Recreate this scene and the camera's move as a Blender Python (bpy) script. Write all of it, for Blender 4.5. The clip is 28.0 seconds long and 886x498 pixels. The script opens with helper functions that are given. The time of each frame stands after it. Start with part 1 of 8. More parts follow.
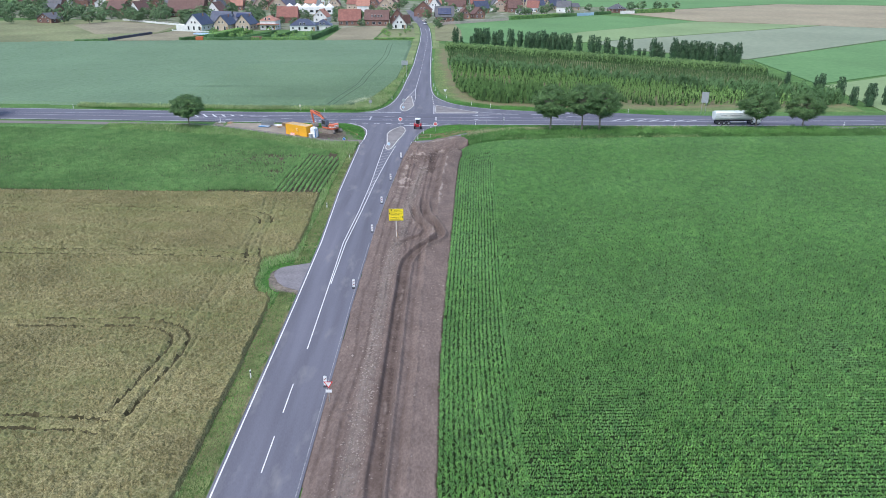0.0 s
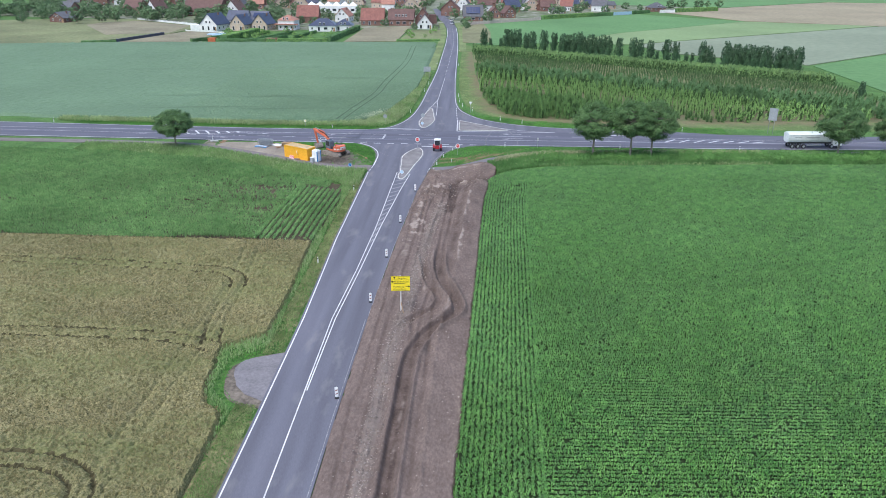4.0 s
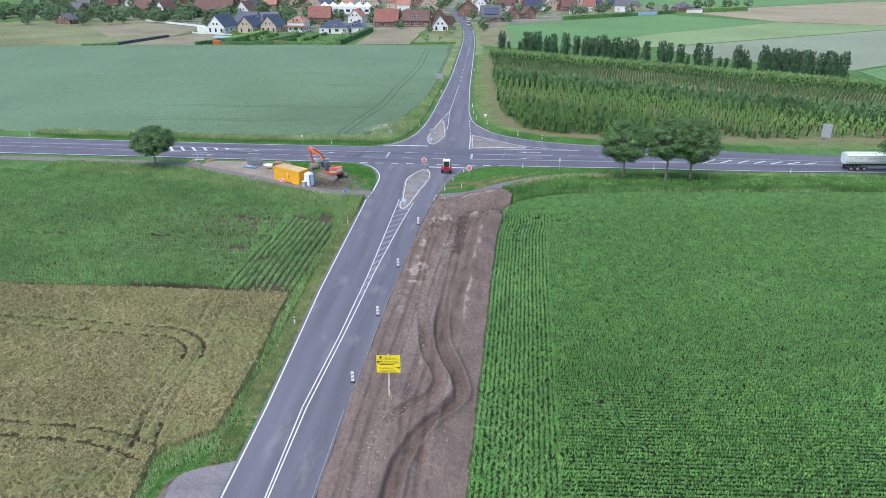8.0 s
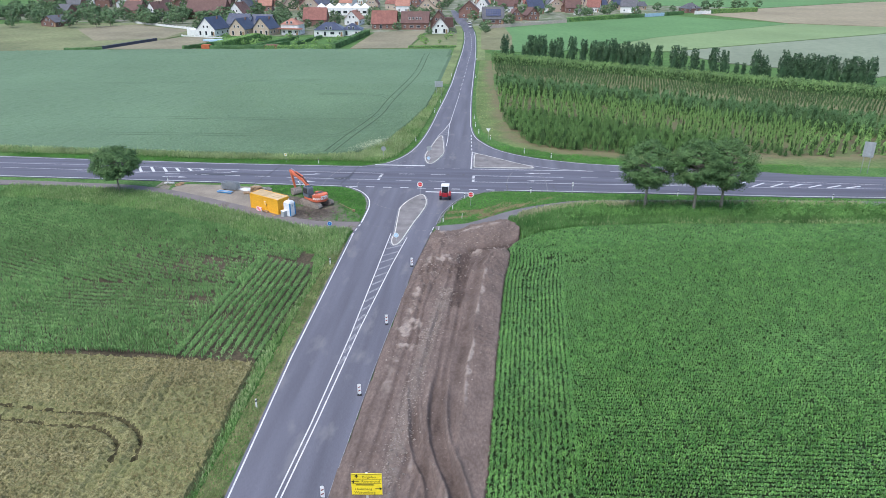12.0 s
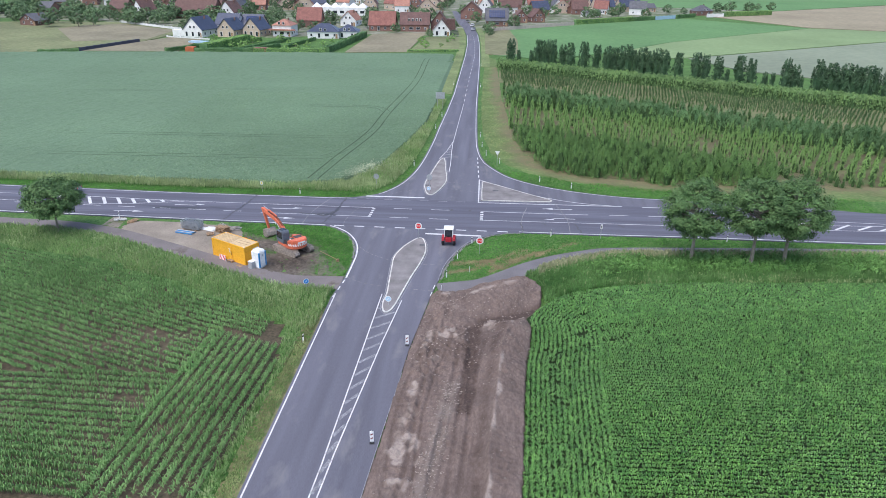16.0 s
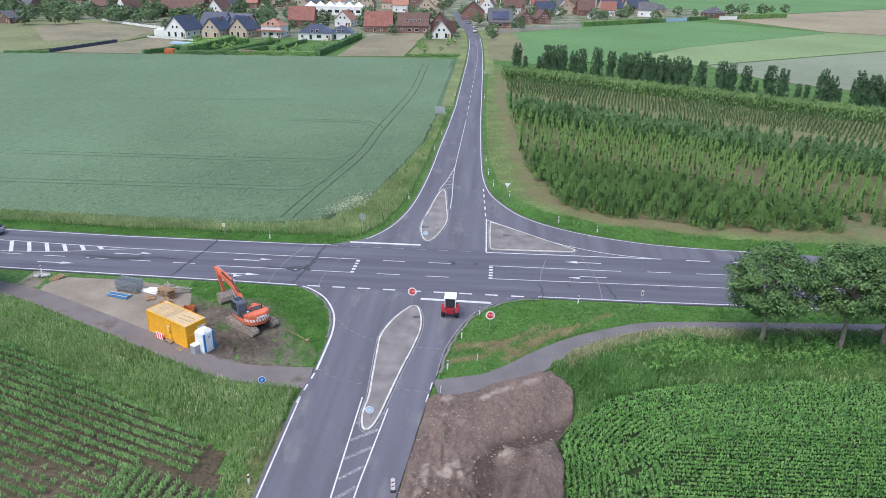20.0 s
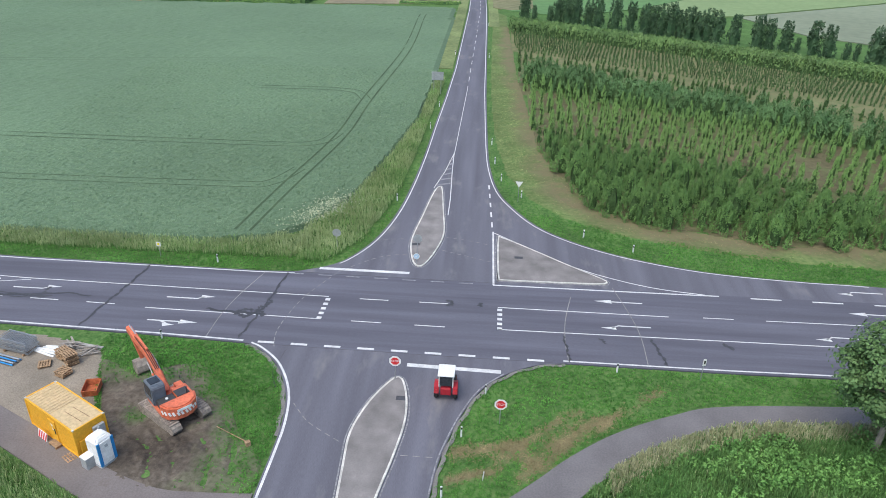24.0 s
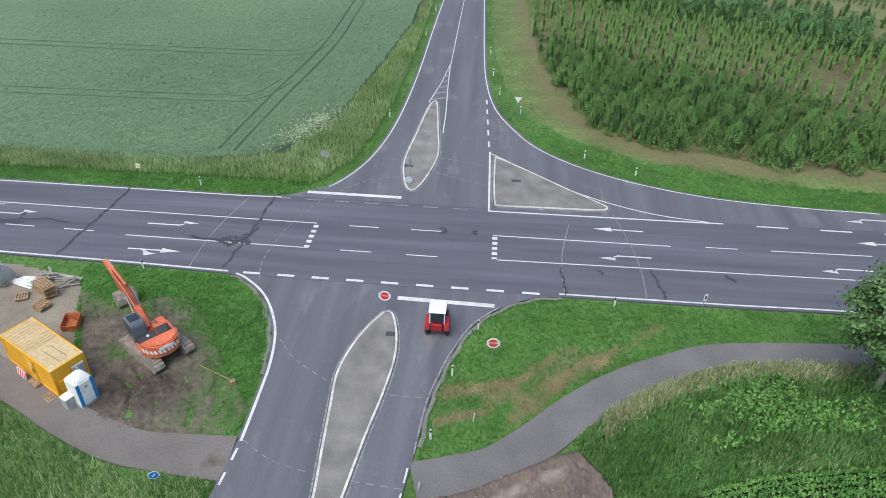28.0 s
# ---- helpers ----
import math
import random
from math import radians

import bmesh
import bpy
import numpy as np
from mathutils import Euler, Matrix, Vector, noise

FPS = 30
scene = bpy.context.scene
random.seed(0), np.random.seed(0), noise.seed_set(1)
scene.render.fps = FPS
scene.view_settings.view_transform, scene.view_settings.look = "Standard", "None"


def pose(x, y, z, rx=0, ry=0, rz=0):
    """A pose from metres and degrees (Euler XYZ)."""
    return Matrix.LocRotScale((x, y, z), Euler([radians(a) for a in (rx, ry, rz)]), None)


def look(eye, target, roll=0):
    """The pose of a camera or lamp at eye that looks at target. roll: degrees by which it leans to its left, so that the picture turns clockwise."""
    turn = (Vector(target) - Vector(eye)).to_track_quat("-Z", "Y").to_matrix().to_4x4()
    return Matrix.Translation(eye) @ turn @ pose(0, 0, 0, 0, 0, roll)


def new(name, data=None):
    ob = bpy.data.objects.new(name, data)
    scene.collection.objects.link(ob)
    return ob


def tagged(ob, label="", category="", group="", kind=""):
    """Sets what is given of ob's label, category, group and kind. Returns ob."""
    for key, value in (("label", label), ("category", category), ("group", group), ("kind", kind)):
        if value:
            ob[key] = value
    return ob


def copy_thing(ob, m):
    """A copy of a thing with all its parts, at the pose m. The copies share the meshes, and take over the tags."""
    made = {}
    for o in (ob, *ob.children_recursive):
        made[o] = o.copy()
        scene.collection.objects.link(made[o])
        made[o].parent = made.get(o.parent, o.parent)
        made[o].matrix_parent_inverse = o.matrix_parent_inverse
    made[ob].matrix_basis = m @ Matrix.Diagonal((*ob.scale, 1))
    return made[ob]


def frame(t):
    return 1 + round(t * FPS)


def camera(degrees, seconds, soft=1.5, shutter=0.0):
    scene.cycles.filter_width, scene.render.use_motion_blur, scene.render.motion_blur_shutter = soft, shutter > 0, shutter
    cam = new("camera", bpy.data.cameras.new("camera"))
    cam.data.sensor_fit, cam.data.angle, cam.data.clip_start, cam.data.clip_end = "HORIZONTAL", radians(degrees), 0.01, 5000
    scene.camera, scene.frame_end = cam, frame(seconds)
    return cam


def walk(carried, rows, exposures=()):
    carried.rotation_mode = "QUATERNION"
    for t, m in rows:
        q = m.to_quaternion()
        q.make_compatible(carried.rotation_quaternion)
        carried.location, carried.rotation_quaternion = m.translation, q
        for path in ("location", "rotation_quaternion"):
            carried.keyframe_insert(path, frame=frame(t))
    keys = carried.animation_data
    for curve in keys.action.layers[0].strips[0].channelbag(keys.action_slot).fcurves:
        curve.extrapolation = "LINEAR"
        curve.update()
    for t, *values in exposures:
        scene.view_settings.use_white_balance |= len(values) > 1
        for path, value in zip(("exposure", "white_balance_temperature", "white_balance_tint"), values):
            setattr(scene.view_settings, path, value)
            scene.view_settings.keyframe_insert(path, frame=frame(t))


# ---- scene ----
# ---- camera: seconds, eye x y z, heading to the left of +y, tilt, roll ----
cam = camera(64.3, 28.0, soft=0.5)
PATH = [
    (0, 11.74, -180.84, 40.86, 0.144, -22.513, 0.486),
    (0.5, 11.82, -177.23, 40.78, 0.179, -22.524, 0.482),
    (1, 11.90, -173.59, 40.71, 0.171, -22.526, 0.474),
    (1.5, 11.98, -169.98, 40.64, 0.185, -22.531, 0.462),
    (2, 12.08, -166.43, 40.57, 0.500, -22.581, 0.446),
    (2.5, 12.18, -162.99, 40.50, 1.247, -22.650, 0.426),
    (3, 12.28, -159.71, 40.43, 1.620, -22.677, 0.402),
    (3.5, 12.40, -156.65, 40.36, 2.089, -22.707, 0.380),
    (4, 12.52, -153.73, 40.29, 2.490, -22.748, 0.357),
    (4.5, 12.64, -150.94, 40.23, 2.829, -22.791, 0.333),
    (5, 12.76, -148.28, 40.16, 3.115, -22.827, 0.307),
    (5.5, 12.89, -145.75, 40.11, 3.353, -22.848, 0.278),
    (6, 13.01, -143.34, 40.06, 3.551, -22.844, 0.245),
    (7, 13.23, -138.86, 39.98, 3.944, -22.842, 0.180),
    (8, 13.39, -134.84, 39.92, 4.079, -22.824, 0.130),
    (9, 13.45, -130.76, 39.89, 4.131, -22.823, 0.099),
    (10, 13.37, -126.90, 39.85, 4.211, -22.857, 0.084),
    (11, 13.12, -122.83, 39.81, 4.240, -22.845, 0.069),
    (12, 12.67, -118.21, 39.74, 4.175, -22.842, 0.070),
    (13, 12.13, -112.91, 39.64, 4.210, -22.795, 0.127),
    (14, 11.54, -107.26, 39.51, 4.128, -22.833, 0.234),
    (15, 10.95, -101.61, 39.36, 4.099, -22.877, 0.375),
    (16, 10.39, -96.04, 39.20, 4.037, -22.916, 0.539),
    (17, 9.86, -90.45, 39.04, 3.984, -22.989, 0.696),
    (18, 9.35, -84.93, 38.91, 3.950, -22.965, 0.815),
    (19, 8.87, -79.16, 38.80, 3.895, -22.984, 0.922),
    (20, 8.40, -73.06, 38.72, 3.858, -23.063, 1.018),
    (21, 7.92, -66.62, 38.68, 3.789, -23.128, 1.098),
    (21.5, 7.70, -63.27, 38.67, 3.735, -23.201, 1.138),
    (22, 7.50, -59.83, 38.68, 3.695, -23.617, 1.180),
    (22.5, 7.33, -56.49, 38.70, 3.670, -24.323, 1.227),
    (23, 7.19, -53.43, 38.73, 3.660, -25.267, 1.279),
    (23.5, 7.09, -50.85, 38.76, 3.668, -26.398, 1.339),
    (24, 7.04, -48.95, 38.81, 3.693, -27.663, 1.407),
    (24.5, 7.03, -47.84, 38.86, 3.791, -27.747, 1.475),
    (25, 7.04, -47.29, 38.92, 3.876, -27.863, 1.534),
    (25.5, 7.09, -46.95, 38.98, 3.868, -28.209, 1.581),
    (26, 7.14, -46.63, 39.05, 3.792, -29.112, 1.614),
    (26.5, 7.20, -46.24, 39.12, 3.688, -30.660, 1.647),
    (27, 7.27, -45.83, 39.18, 3.587, -32.286, 1.682),
    (27.5, 7.33, -45.39, 39.25, 3.464, -33.941, 1.717),
    (28, 7.39, -44.93, 39.32, 3.411, -35.609, 1.753),
]


def aim(x, y, z, yaw, tilt, roll):
    a, b = radians(yaw), radians(tilt)
    return look((x, y, z), (x - math.sin(a) * math.cos(b), y + math.cos(a) * math.cos(b), z + math.sin(b)), roll)


walk(cam, [(t, aim(*row)) for t, *row in PATH], [(0, 0.84, 5950, 8), (12, 0.82, 6000, 8), (17, 0.78, 6100, 11.5), (22, 0.73, 6250, 9), (28, 0.64, 6450, 1.5)])

# ---- daylight: bright overcast afternoon ----
world = bpy.data.worlds.new("sky")
scene.world = world
world.use_nodes = True
wn = world.node_tree.nodes
sky = wn.new("ShaderNodeTexSky")
sky.sky_type = "NISHITA"
sky.sun_disc = False
sky.sun_elevation, sky.sun_rotation = radians(62), radians(215)
sky.air_density, sky.dust_density, sky.ozone_density = 1.0, 3.0, 1.0
wn["Background"].inputs["Strength"].default_value = 0.148
world.node_tree.links.new(sky.outputs[0], wn["Background"].inputs["Color"])
sun = new("sun", bpy.data.lights.new("sun", "SUN"))
sun.data.energy, sun.data.angle, sun.data.color = 1.1, radians(45), (1.0, 0.96, 0.9)
sun.matrix_world = look((0, 0, 60), (18.5, 26, 0))

# ---- materials ----
def mat(name, cols, fine=6.0, large=0.12, rough=0.85, metal=0.0, bump=0.3, dist=0.03, stretch=(1, 1, 1), amount=0.25,
        rnd=0.0, island=0.0, spec=0.25, ramp=(0.35, 0.65), turn=0.0):
    m = bpy.data.materials.new(name)
    m.use_nodes = True
    n, l = m.node_tree.nodes, m.node_tree.links
    p = n["Principled BSDF"]
    tc, mp = n.new("ShaderNodeTexCoord"), n.new("ShaderNodeMapping")
    mp.inputs["Scale"].default_value = stretch
    mp.inputs["Rotation"].default_value = (0, 0, radians(turn))
    l.new(tc.outputs["Object"], mp.inputs["Vector"])
    a, b = n.new("ShaderNodeTexNoise"), n.new("ShaderNodeTexNoise")
    a.inputs["Scale"].default_value, a.inputs["Detail"].default_value, a.inputs["Roughness"].default_value = fine, 5, 0.65
    b.inputs["Scale"].default_value, b.inputs["Detail"].default_value = large, 4
    l.new(mp.outputs[0], a.inputs["Vector"])
    l.new(mp.outputs[0], b.inputs["Vector"])
    r = n.new("ShaderNodeValToRGB")
    while len(r.color_ramp.elements) < len(cols):
        r.color_ramp.elements.new(0.5)
    for k, c in enumerate(cols):
        e = r.color_ramp.elements[k]
        e.position = ramp[0] + (ramp[1] - ramp[0]) * k / max(1, len(cols) - 1)
        e.color = (*c, 1)
    l.new(a.outputs["Fac"], r.inputs["Fac"])
    mr = n.new("ShaderNodeMapRange")
    mr.inputs["From Min"].default_value, mr.inputs["From Max"].default_value = 0.3, 0.7
    mr.inputs["To Min"].default_value, mr.inputs["To Max"].default_value = 1 - amount, 1 + amount
    l.new(b.outputs["Fac"], mr.inputs["Value"])
    value = mr.outputs[0]
    for amt, kind, sock in ((rnd, "ShaderNodeObjectInfo", "Random"), (island, "ShaderNodeNewGeometry", "Random Per Island")):
        if amt:
            o, k = n.new(kind), n.new("ShaderNodeMapRange")
            k.inputs["To Min"].default_value, k.inputs["To Max"].default_value = 1 - amt, 1 + amt
            l.new(o.outputs[sock], k.inputs["Value"])
            x = n.new("ShaderNodeMath")
            x.operation = "MULTIPLY"
            l.new(value, x.inputs[0])
            l.new(k.outputs[0], x.inputs[1])
            value = x.outputs[0]
    h = n.new("ShaderNodeHueSaturation")
    l.new(value, h.inputs["Value"])
    l.new(r.outputs["Color"], h.inputs["Color"])
    l.new(h.outputs[0], p.inputs["Base Color"])
    p.inputs["Roughness"].default_value, p.inputs["Metallic"].default_value = rough, metal
    p.inputs["Specular IOR Level"].default_value = spec
    if bump:
        u = n.new("ShaderNodeBump")
        u.inputs["Strength"].default_value, u.inputs["Distance"].default_value = bump, dist
        l.new(a.outputs["Fac"], u.inputs["Height"])
        l.new(u.outputs[0], p.inputs["Normal"])
    return m


def mixed(base, col, fine, low, high, stretch=(1, 1, 1), name=None):
    """A copy of a material with patches of another colour laid in where a noise is high."""
    m = base.copy()
    m.name = name or base.name + "_patched"
    n, l = m.node_tree.nodes, m.node_tree.links
    p = n["Principled BSDF"]
    old = p.inputs["Base Color"].links[0].from_socket
    tc, mp, a, r = n.new("ShaderNodeTexCoord"), n.new("ShaderNodeMapping"), n.new("ShaderNodeTexNoise"), n.new("ShaderNodeMapRange")
    mp.inputs["Scale"].default_value = stretch
    a.inputs["Scale"].default_value, a.inputs["Detail"].default_value, a.inputs["Roughness"].default_value = fine, 5, 0.6
    r.inputs["From Min"].default_value, r.inputs["From Max"].default_value = low, high
    l.new(tc.outputs["Object"], mp.inputs["Vector"])
    l.new(mp.outputs[0], a.inputs["Vector"])
    l.new(a.outputs["Fac"], r.inputs["Value"])
    x = n.new("ShaderNodeMix")
    x.data_type = "RGBA"
    l.new(r.outputs[0], x.inputs[0])
    l.new(old, x.inputs[6])
    x.inputs[7].default_value = (*col, 1)
    l.new(x.outputs[2], p.inputs["Base Color"])
    return m


def traced(m, layers):
    """Lays other colours over a material where the mesh carries a wear or shade layer of that name, broken up by a
    noise.
    """
    n, l = m.node_tree.nodes, m.node_tree.links
    p = n["Principled BSDF"]
    tc, a = n.new("ShaderNodeTexCoord"), n.new("ShaderNodeTexNoise")
    a.inputs["Scale"].default_value, a.inputs["Detail"].default_value, a.inputs["Roughness"].default_value = 3.5, 5, 0.7
    l.new(tc.outputs["Object"], a.inputs["Vector"])
    for name, col in layers:
        t, r, k = n.new("ShaderNodeAttribute"), n.new("ShaderNodeMapRange"), n.new("ShaderNodeMath")
        t.attribute_name = name
        r.inputs["From Min"].default_value, r.inputs["From Max"].default_value = 0.3, 0.7
        r.inputs["To Min"].default_value, r.inputs["To Max"].default_value = 0.45, 1.3
        l.new(a.outputs["Fac"], r.inputs["Value"])
        k.operation, k.use_clamp = "MULTIPLY", True
        l.new(t.outputs["Fac"], k.inputs[0])
        l.new(r.outputs[0], k.inputs[1])
        x = n.new("ShaderNodeMix")
        x.data_type = "RGBA"
        l.new(k.outputs[0], x.inputs[0])
        l.new(p.inputs["Base Color"].links[0].from_socket, x.inputs[6])
        x.inputs[7].default_value = (*col, 1)
        l.new(x.outputs[2], p.inputs["Base Color"])
    return m


M = {}
M["asphalt"] = mat("asphalt", [(0.1, 0.1, 0.126), (0.131, 0.13, 0.161)], fine=40, large=0.45, rough=0.8, bump=0.25, dist=0.004, stretch=(0.07, 1, 1), amount=0.22)
M["asphalt"] = mixed(M["asphalt"], (0.084, 0.083, 0.106), 0.55, 0.46, 0.72, (0.06, 1, 1), "asphalt")
M["asphalt_ns"] = mat("asphalt_ns", [(0.106, 0.105, 0.128), (0.14, 0.138, 0.166)], fine=40, large=0.5, rough=0.8, bump=0.25, dist=0.004, stretch=(1, 0.06, 1), amount=0.2)
M["asphalt_ns"] = mixed(M["asphalt_ns"], (0.21, 0.2, 0.205), 0.35, 0.56, 0.78, (1, 0.35, 1), "asphalt_ns")
M["path"] = mat("path_asphalt", [(0.138, 0.13, 0.136), (0.178, 0.166, 0.17)], fine=7, large=0.35, rough=0.85, bump=0.25, dist=0.004, amount=0.12)
M["path_dusty"] = mixed(mat("path_dusty", [(0.15, 0.132, 0.128), (0.195, 0.172, 0.165)], fine=7, large=0.35, rough=0.85, bump=0.25, dist=0.004, amount=0.12), (0.115, 0.092, 0.075), 0.35, 0.58, 0.72, (1, 1, 1), "path_dusty")
M["bay"] = mat("bay_asphalt", [(0.155, 0.145, 0.152), (0.215, 0.2, 0.21)], fine=3, large=0.5, rough=0.9, bump=0.3, dist=0.006, amount=0.15)
M["leafy"] = mat("leafy_weed", [(0.085, 0.2, 0.045), (0.18, 0.35, 0.09)], fine=0.5, large=0.2, rough=0.6, bump=0, island=0.25)
M["fringe"] = mat("flowering_grass", [(0.27, 0.29, 0.155), (0.42, 0.42, 0.25)], fine=0.5, large=0.2, rough=0.95, bump=0, island=0.25)
M["paving"] = mat("island_paving", [(0.185, 0.172, 0.168), (0.235, 0.218, 0.212)], fine=9, large=0.5, rough=0.85, bump=0.3, dist=0.005, rnd=0.08)
M["kerb"] = mat("kerb_concrete", [(0.45, 0.44, 0.41), (0.62, 0.6, 0.56)], fine=6, large=1.0, rough=0.85, bump=0.2, dist=0.004, rnd=0.12)
M["white"] = mat("road_marking", [(0.36, 0.36, 0.37), (0.6, 0.6, 0.6)], fine=6, large=1.2, rough=0.6, bump=0.1, dist=0.002, amount=0.15, ramp=(0.25, 0.5))
M["worn"] = mat("worn_marking", [(0.15, 0.15, 0.165), (0.36, 0.36, 0.37)], fine=5, large=1.2, rough=0.6, bump=0, ramp=(0.42, 0.68))
M["tar"] = mat("sealed_crack", [(0.042, 0.042, 0.048), (0.066, 0.066, 0.074)], fine=5, rough=0.5, bump=0.1, dist=0.003)
M["faint"] = mat("faint_line", [(0.16, 0.155, 0.155), (0.3, 0.29, 0.28)], fine=4, rough=0.8, bump=0)
# Darkest layer: damp soil, and shade painted into ruts, ditch and ridge flank.
M["soil"] = traced(mat("excavated_soil", [(0.122, 0.09, 0.075), (0.148, 0.111, 0.094), (0.178, 0.136, 0.117)], fine=3.6, large=0.4, rough=0.95, bump=0.6, dist=0.05, stretch=(1.2, 0.6, 1), amount=0.18), (("moist", (0.066, 0.046, 0.038)), ("dry", (0.31, 0.258, 0.222)), ("stony", (0.2, 0.165, 0.143))))
M["mud"] = mat("dark_mud", [(0.095, 0.078, 0.06), (0.2, 0.168, 0.135)], fine=1.8, large=0.4, rough=0.75, bump=0.8, dist=0.06, amount=0.3)
M["stone"] = mat("loose_stone", [(0.19, 0.155, 0.132), (0.33, 0.28, 0.245)], fine=3, rough=0.9, bump=0.2, rnd=0.2, island=0.25)
M["gravel"] = mat("gravel_yard", [(0.2, 0.17, 0.135), (0.3, 0.26, 0.21)], fine=9, large=0.25, rough=0.95, bump=0.5, dist=0.03, amount=0.2)
M["shoulder"] = mat("road_edge_gravel", [(0.15, 0.145, 0.14), (0.23, 0.22, 0.2)], fine=9, large=0.4, rough=0.95, bump=0.5, dist=0.03, amount=0.2)
M["field_soil"] = mat("field_soil", [(0.055, 0.047, 0.028), (0.115, 0.092, 0.062)], fine=3, large=0.2, rough=0.95, bump=0.4)
# Soil colour taken near black: shade below the beet leaves painted in.
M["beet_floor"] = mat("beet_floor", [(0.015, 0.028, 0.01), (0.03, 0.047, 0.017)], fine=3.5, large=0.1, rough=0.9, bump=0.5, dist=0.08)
M["beet"] = mat("beet_leaf", [(0.056, 0.16, 0.031), (0.14, 0.29, 0.068)], fine=0.9, large=0.05, rough=0.4, bump=0, amount=0.12, island=0.5, spec=0.55)
M["beet_canopy"] = mat("beet_canopy", [(0.016, 0.044, 0.01), (0.038, 0.1, 0.022), (0.07, 0.165, 0.037)], fine=4.0, large=0.06, rough=0.7, bump=1.0, dist=0.15, stretch=(0.8, 1.6, 1))
M["maize"] = mat("maize_leaf", [(0.122, 0.245, 0.077), (0.215, 0.365, 0.13)], fine=0.6, large=0.06, rough=0.65, bump=0, amount=0.2, island=0.2, spec=0.15)
M["wheat"] = mat("ripening_wheat", [(0.06, 0.06, 0.024), (0.2, 0.182, 0.084), (0.35, 0.31, 0.165)], fine=6.0, large=0.07, rough=0.9, bump=1.0, dist=0.1, amount=0.2)
M["wheat"] = mixed(M["wheat"], (0.165, 0.18, 0.07), 0.12, 0.42, 0.75, (0.35, 1.3, 1), "ripening_wheat")
M["ears"] = mat("wheat_ears", [(0.15, 0.135, 0.055), (0.29, 0.245, 0.12)], fine=0.3, rough=0.9, bump=0, island=0.3)
# Wheat green shifted towards blue-grey, with distance haze put into the colour.
M["green_wheat"] = mat("green_wheat", [(0.1, 0.16, 0.09), (0.142, 0.214, 0.13)], fine=2.6, large=0.03, rough=0.9, bump=0.9, dist=0.12, amount=0.1)
M["wheat_blade"] = mat("green_wheat_blade", [(0.11, 0.18, 0.1), (0.19, 0.28, 0.17)], fine=0.5, large=0.03, rough=0.8, bump=0, island=0.3)
M["wheel_gap"] = mat("trampled_crop", [(0.046, 0.08, 0.04), (0.08, 0.122, 0.064)], fine=2.6, large=0.1, rough=0.95, bump=0.5)
M["wheel_dry"] = mat("trampled_straw", [(0.045, 0.042, 0.02), (0.09, 0.078, 0.038)], fine=2.6, large=0.1, rough=0.95, bump=0.5)
M["grass"] = mat("verge_grass", [(0.042, 0.1, 0.022), (0.074, 0.155, 0.038), (0.115, 0.185, 0.06)], fine=2.5, large=0.18, rough=0.95, bump=0.6, dist=0.08, amount=0.25)
M["blade"] = mat("grass_blade", [(0.055, 0.168, 0.026), (0.105, 0.27, 0.048)], fine=0.5, large=0.12, rough=0.75, bump=0, island=0.3, amount=0.25)
M["weed"] = mat("tall_weed", [(0.15, 0.27, 0.08), (0.25, 0.38, 0.135)], fine=0.35, large=0.1, rough=0.8, bump=0, island=0.3, amount=0.3)
M["dry_blade"] = mat("dry_blade", [(0.16, 0.135, 0.065), (0.28, 0.235, 0.125)], fine=0.8, large=0.3, rough=0.9, bump=0, island=0.3)
M["pale_grass"] = mat("pale_grass", [(0.15, 0.2, 0.07), (0.27, 0.31, 0.13)], fine=0.6, large=0.2, rough=0.9, bump=0, island=0.3, amount=0.3)
# Greyer, paler leaf green: distance haze put into the colour.
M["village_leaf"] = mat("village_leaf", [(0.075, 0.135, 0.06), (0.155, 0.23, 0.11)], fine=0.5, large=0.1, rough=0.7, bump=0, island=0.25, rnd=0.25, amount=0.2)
M["hay"] = mat("dry_grass", [(0.26, 0.34, 0.14), (0.37, 0.44, 0.22)], fine=0.6, large=0.15, rough=0.95, bump=0, island=0.25)
M["dry"] = mat("dry_verge", [(0.17, 0.16, 0.075), (0.29, 0.25, 0.14)], fine=2.0, large=0.25, rough=0.95, bump=0.5, dist=0.06, amount=0.25)
M["leaf"] = mat("tree_leaf", [(0.062, 0.13, 0.034), (0.13, 0.228, 0.068)], fine=0.45, large=0.3, rough=0.6, bump=0, island=0.22, rnd=0.1, amount=0.2)
M["tree_leaf"] = mat("roadside_leaf", [(0.045, 0.1, 0.032), (0.124, 0.21, 0.072)], fine=0.8, large=0.3, rough=0.6, bump=0, island=0.28, amount=0.2)
M["shrub_leaf"] = mat("shrub_leaf", [(0.06, 0.136, 0.034), (0.152, 0.268, 0.075)], fine=0.9, large=0.2, rough=0.6, bump=0, island=0.08, amount=0.15, rnd=0.16)
M["leaf_dark"] = mat("dark_leaf", [(0.068, 0.15, 0.055), (0.15, 0.26, 0.1)], fine=0.4, large=0.06, rough=0.65, bump=0, island=0.15, amount=0.2)
M["leaf_light"] = mat("light_leaf", [(0.14, 0.265, 0.066), (0.245, 0.39, 0.118)], fine=0.4, large=0.06, rough=0.65, bump=0, island=0.2, amount=0.2)
M["weed_dark"] = mat("dark_weed", [(0.066, 0.16, 0.04), (0.14, 0.262, 0.08)], fine=0.35, large=0.12, rough=0.8, bump=0, island=0.3, amount=0.3)
M["leaf_brown"] = mat("sparse_leaf", [(0.046, 0.098, 0.034), (0.1, 0.165, 0.06)], fine=0.4, rough=0.8, bump=0, island=0.35)
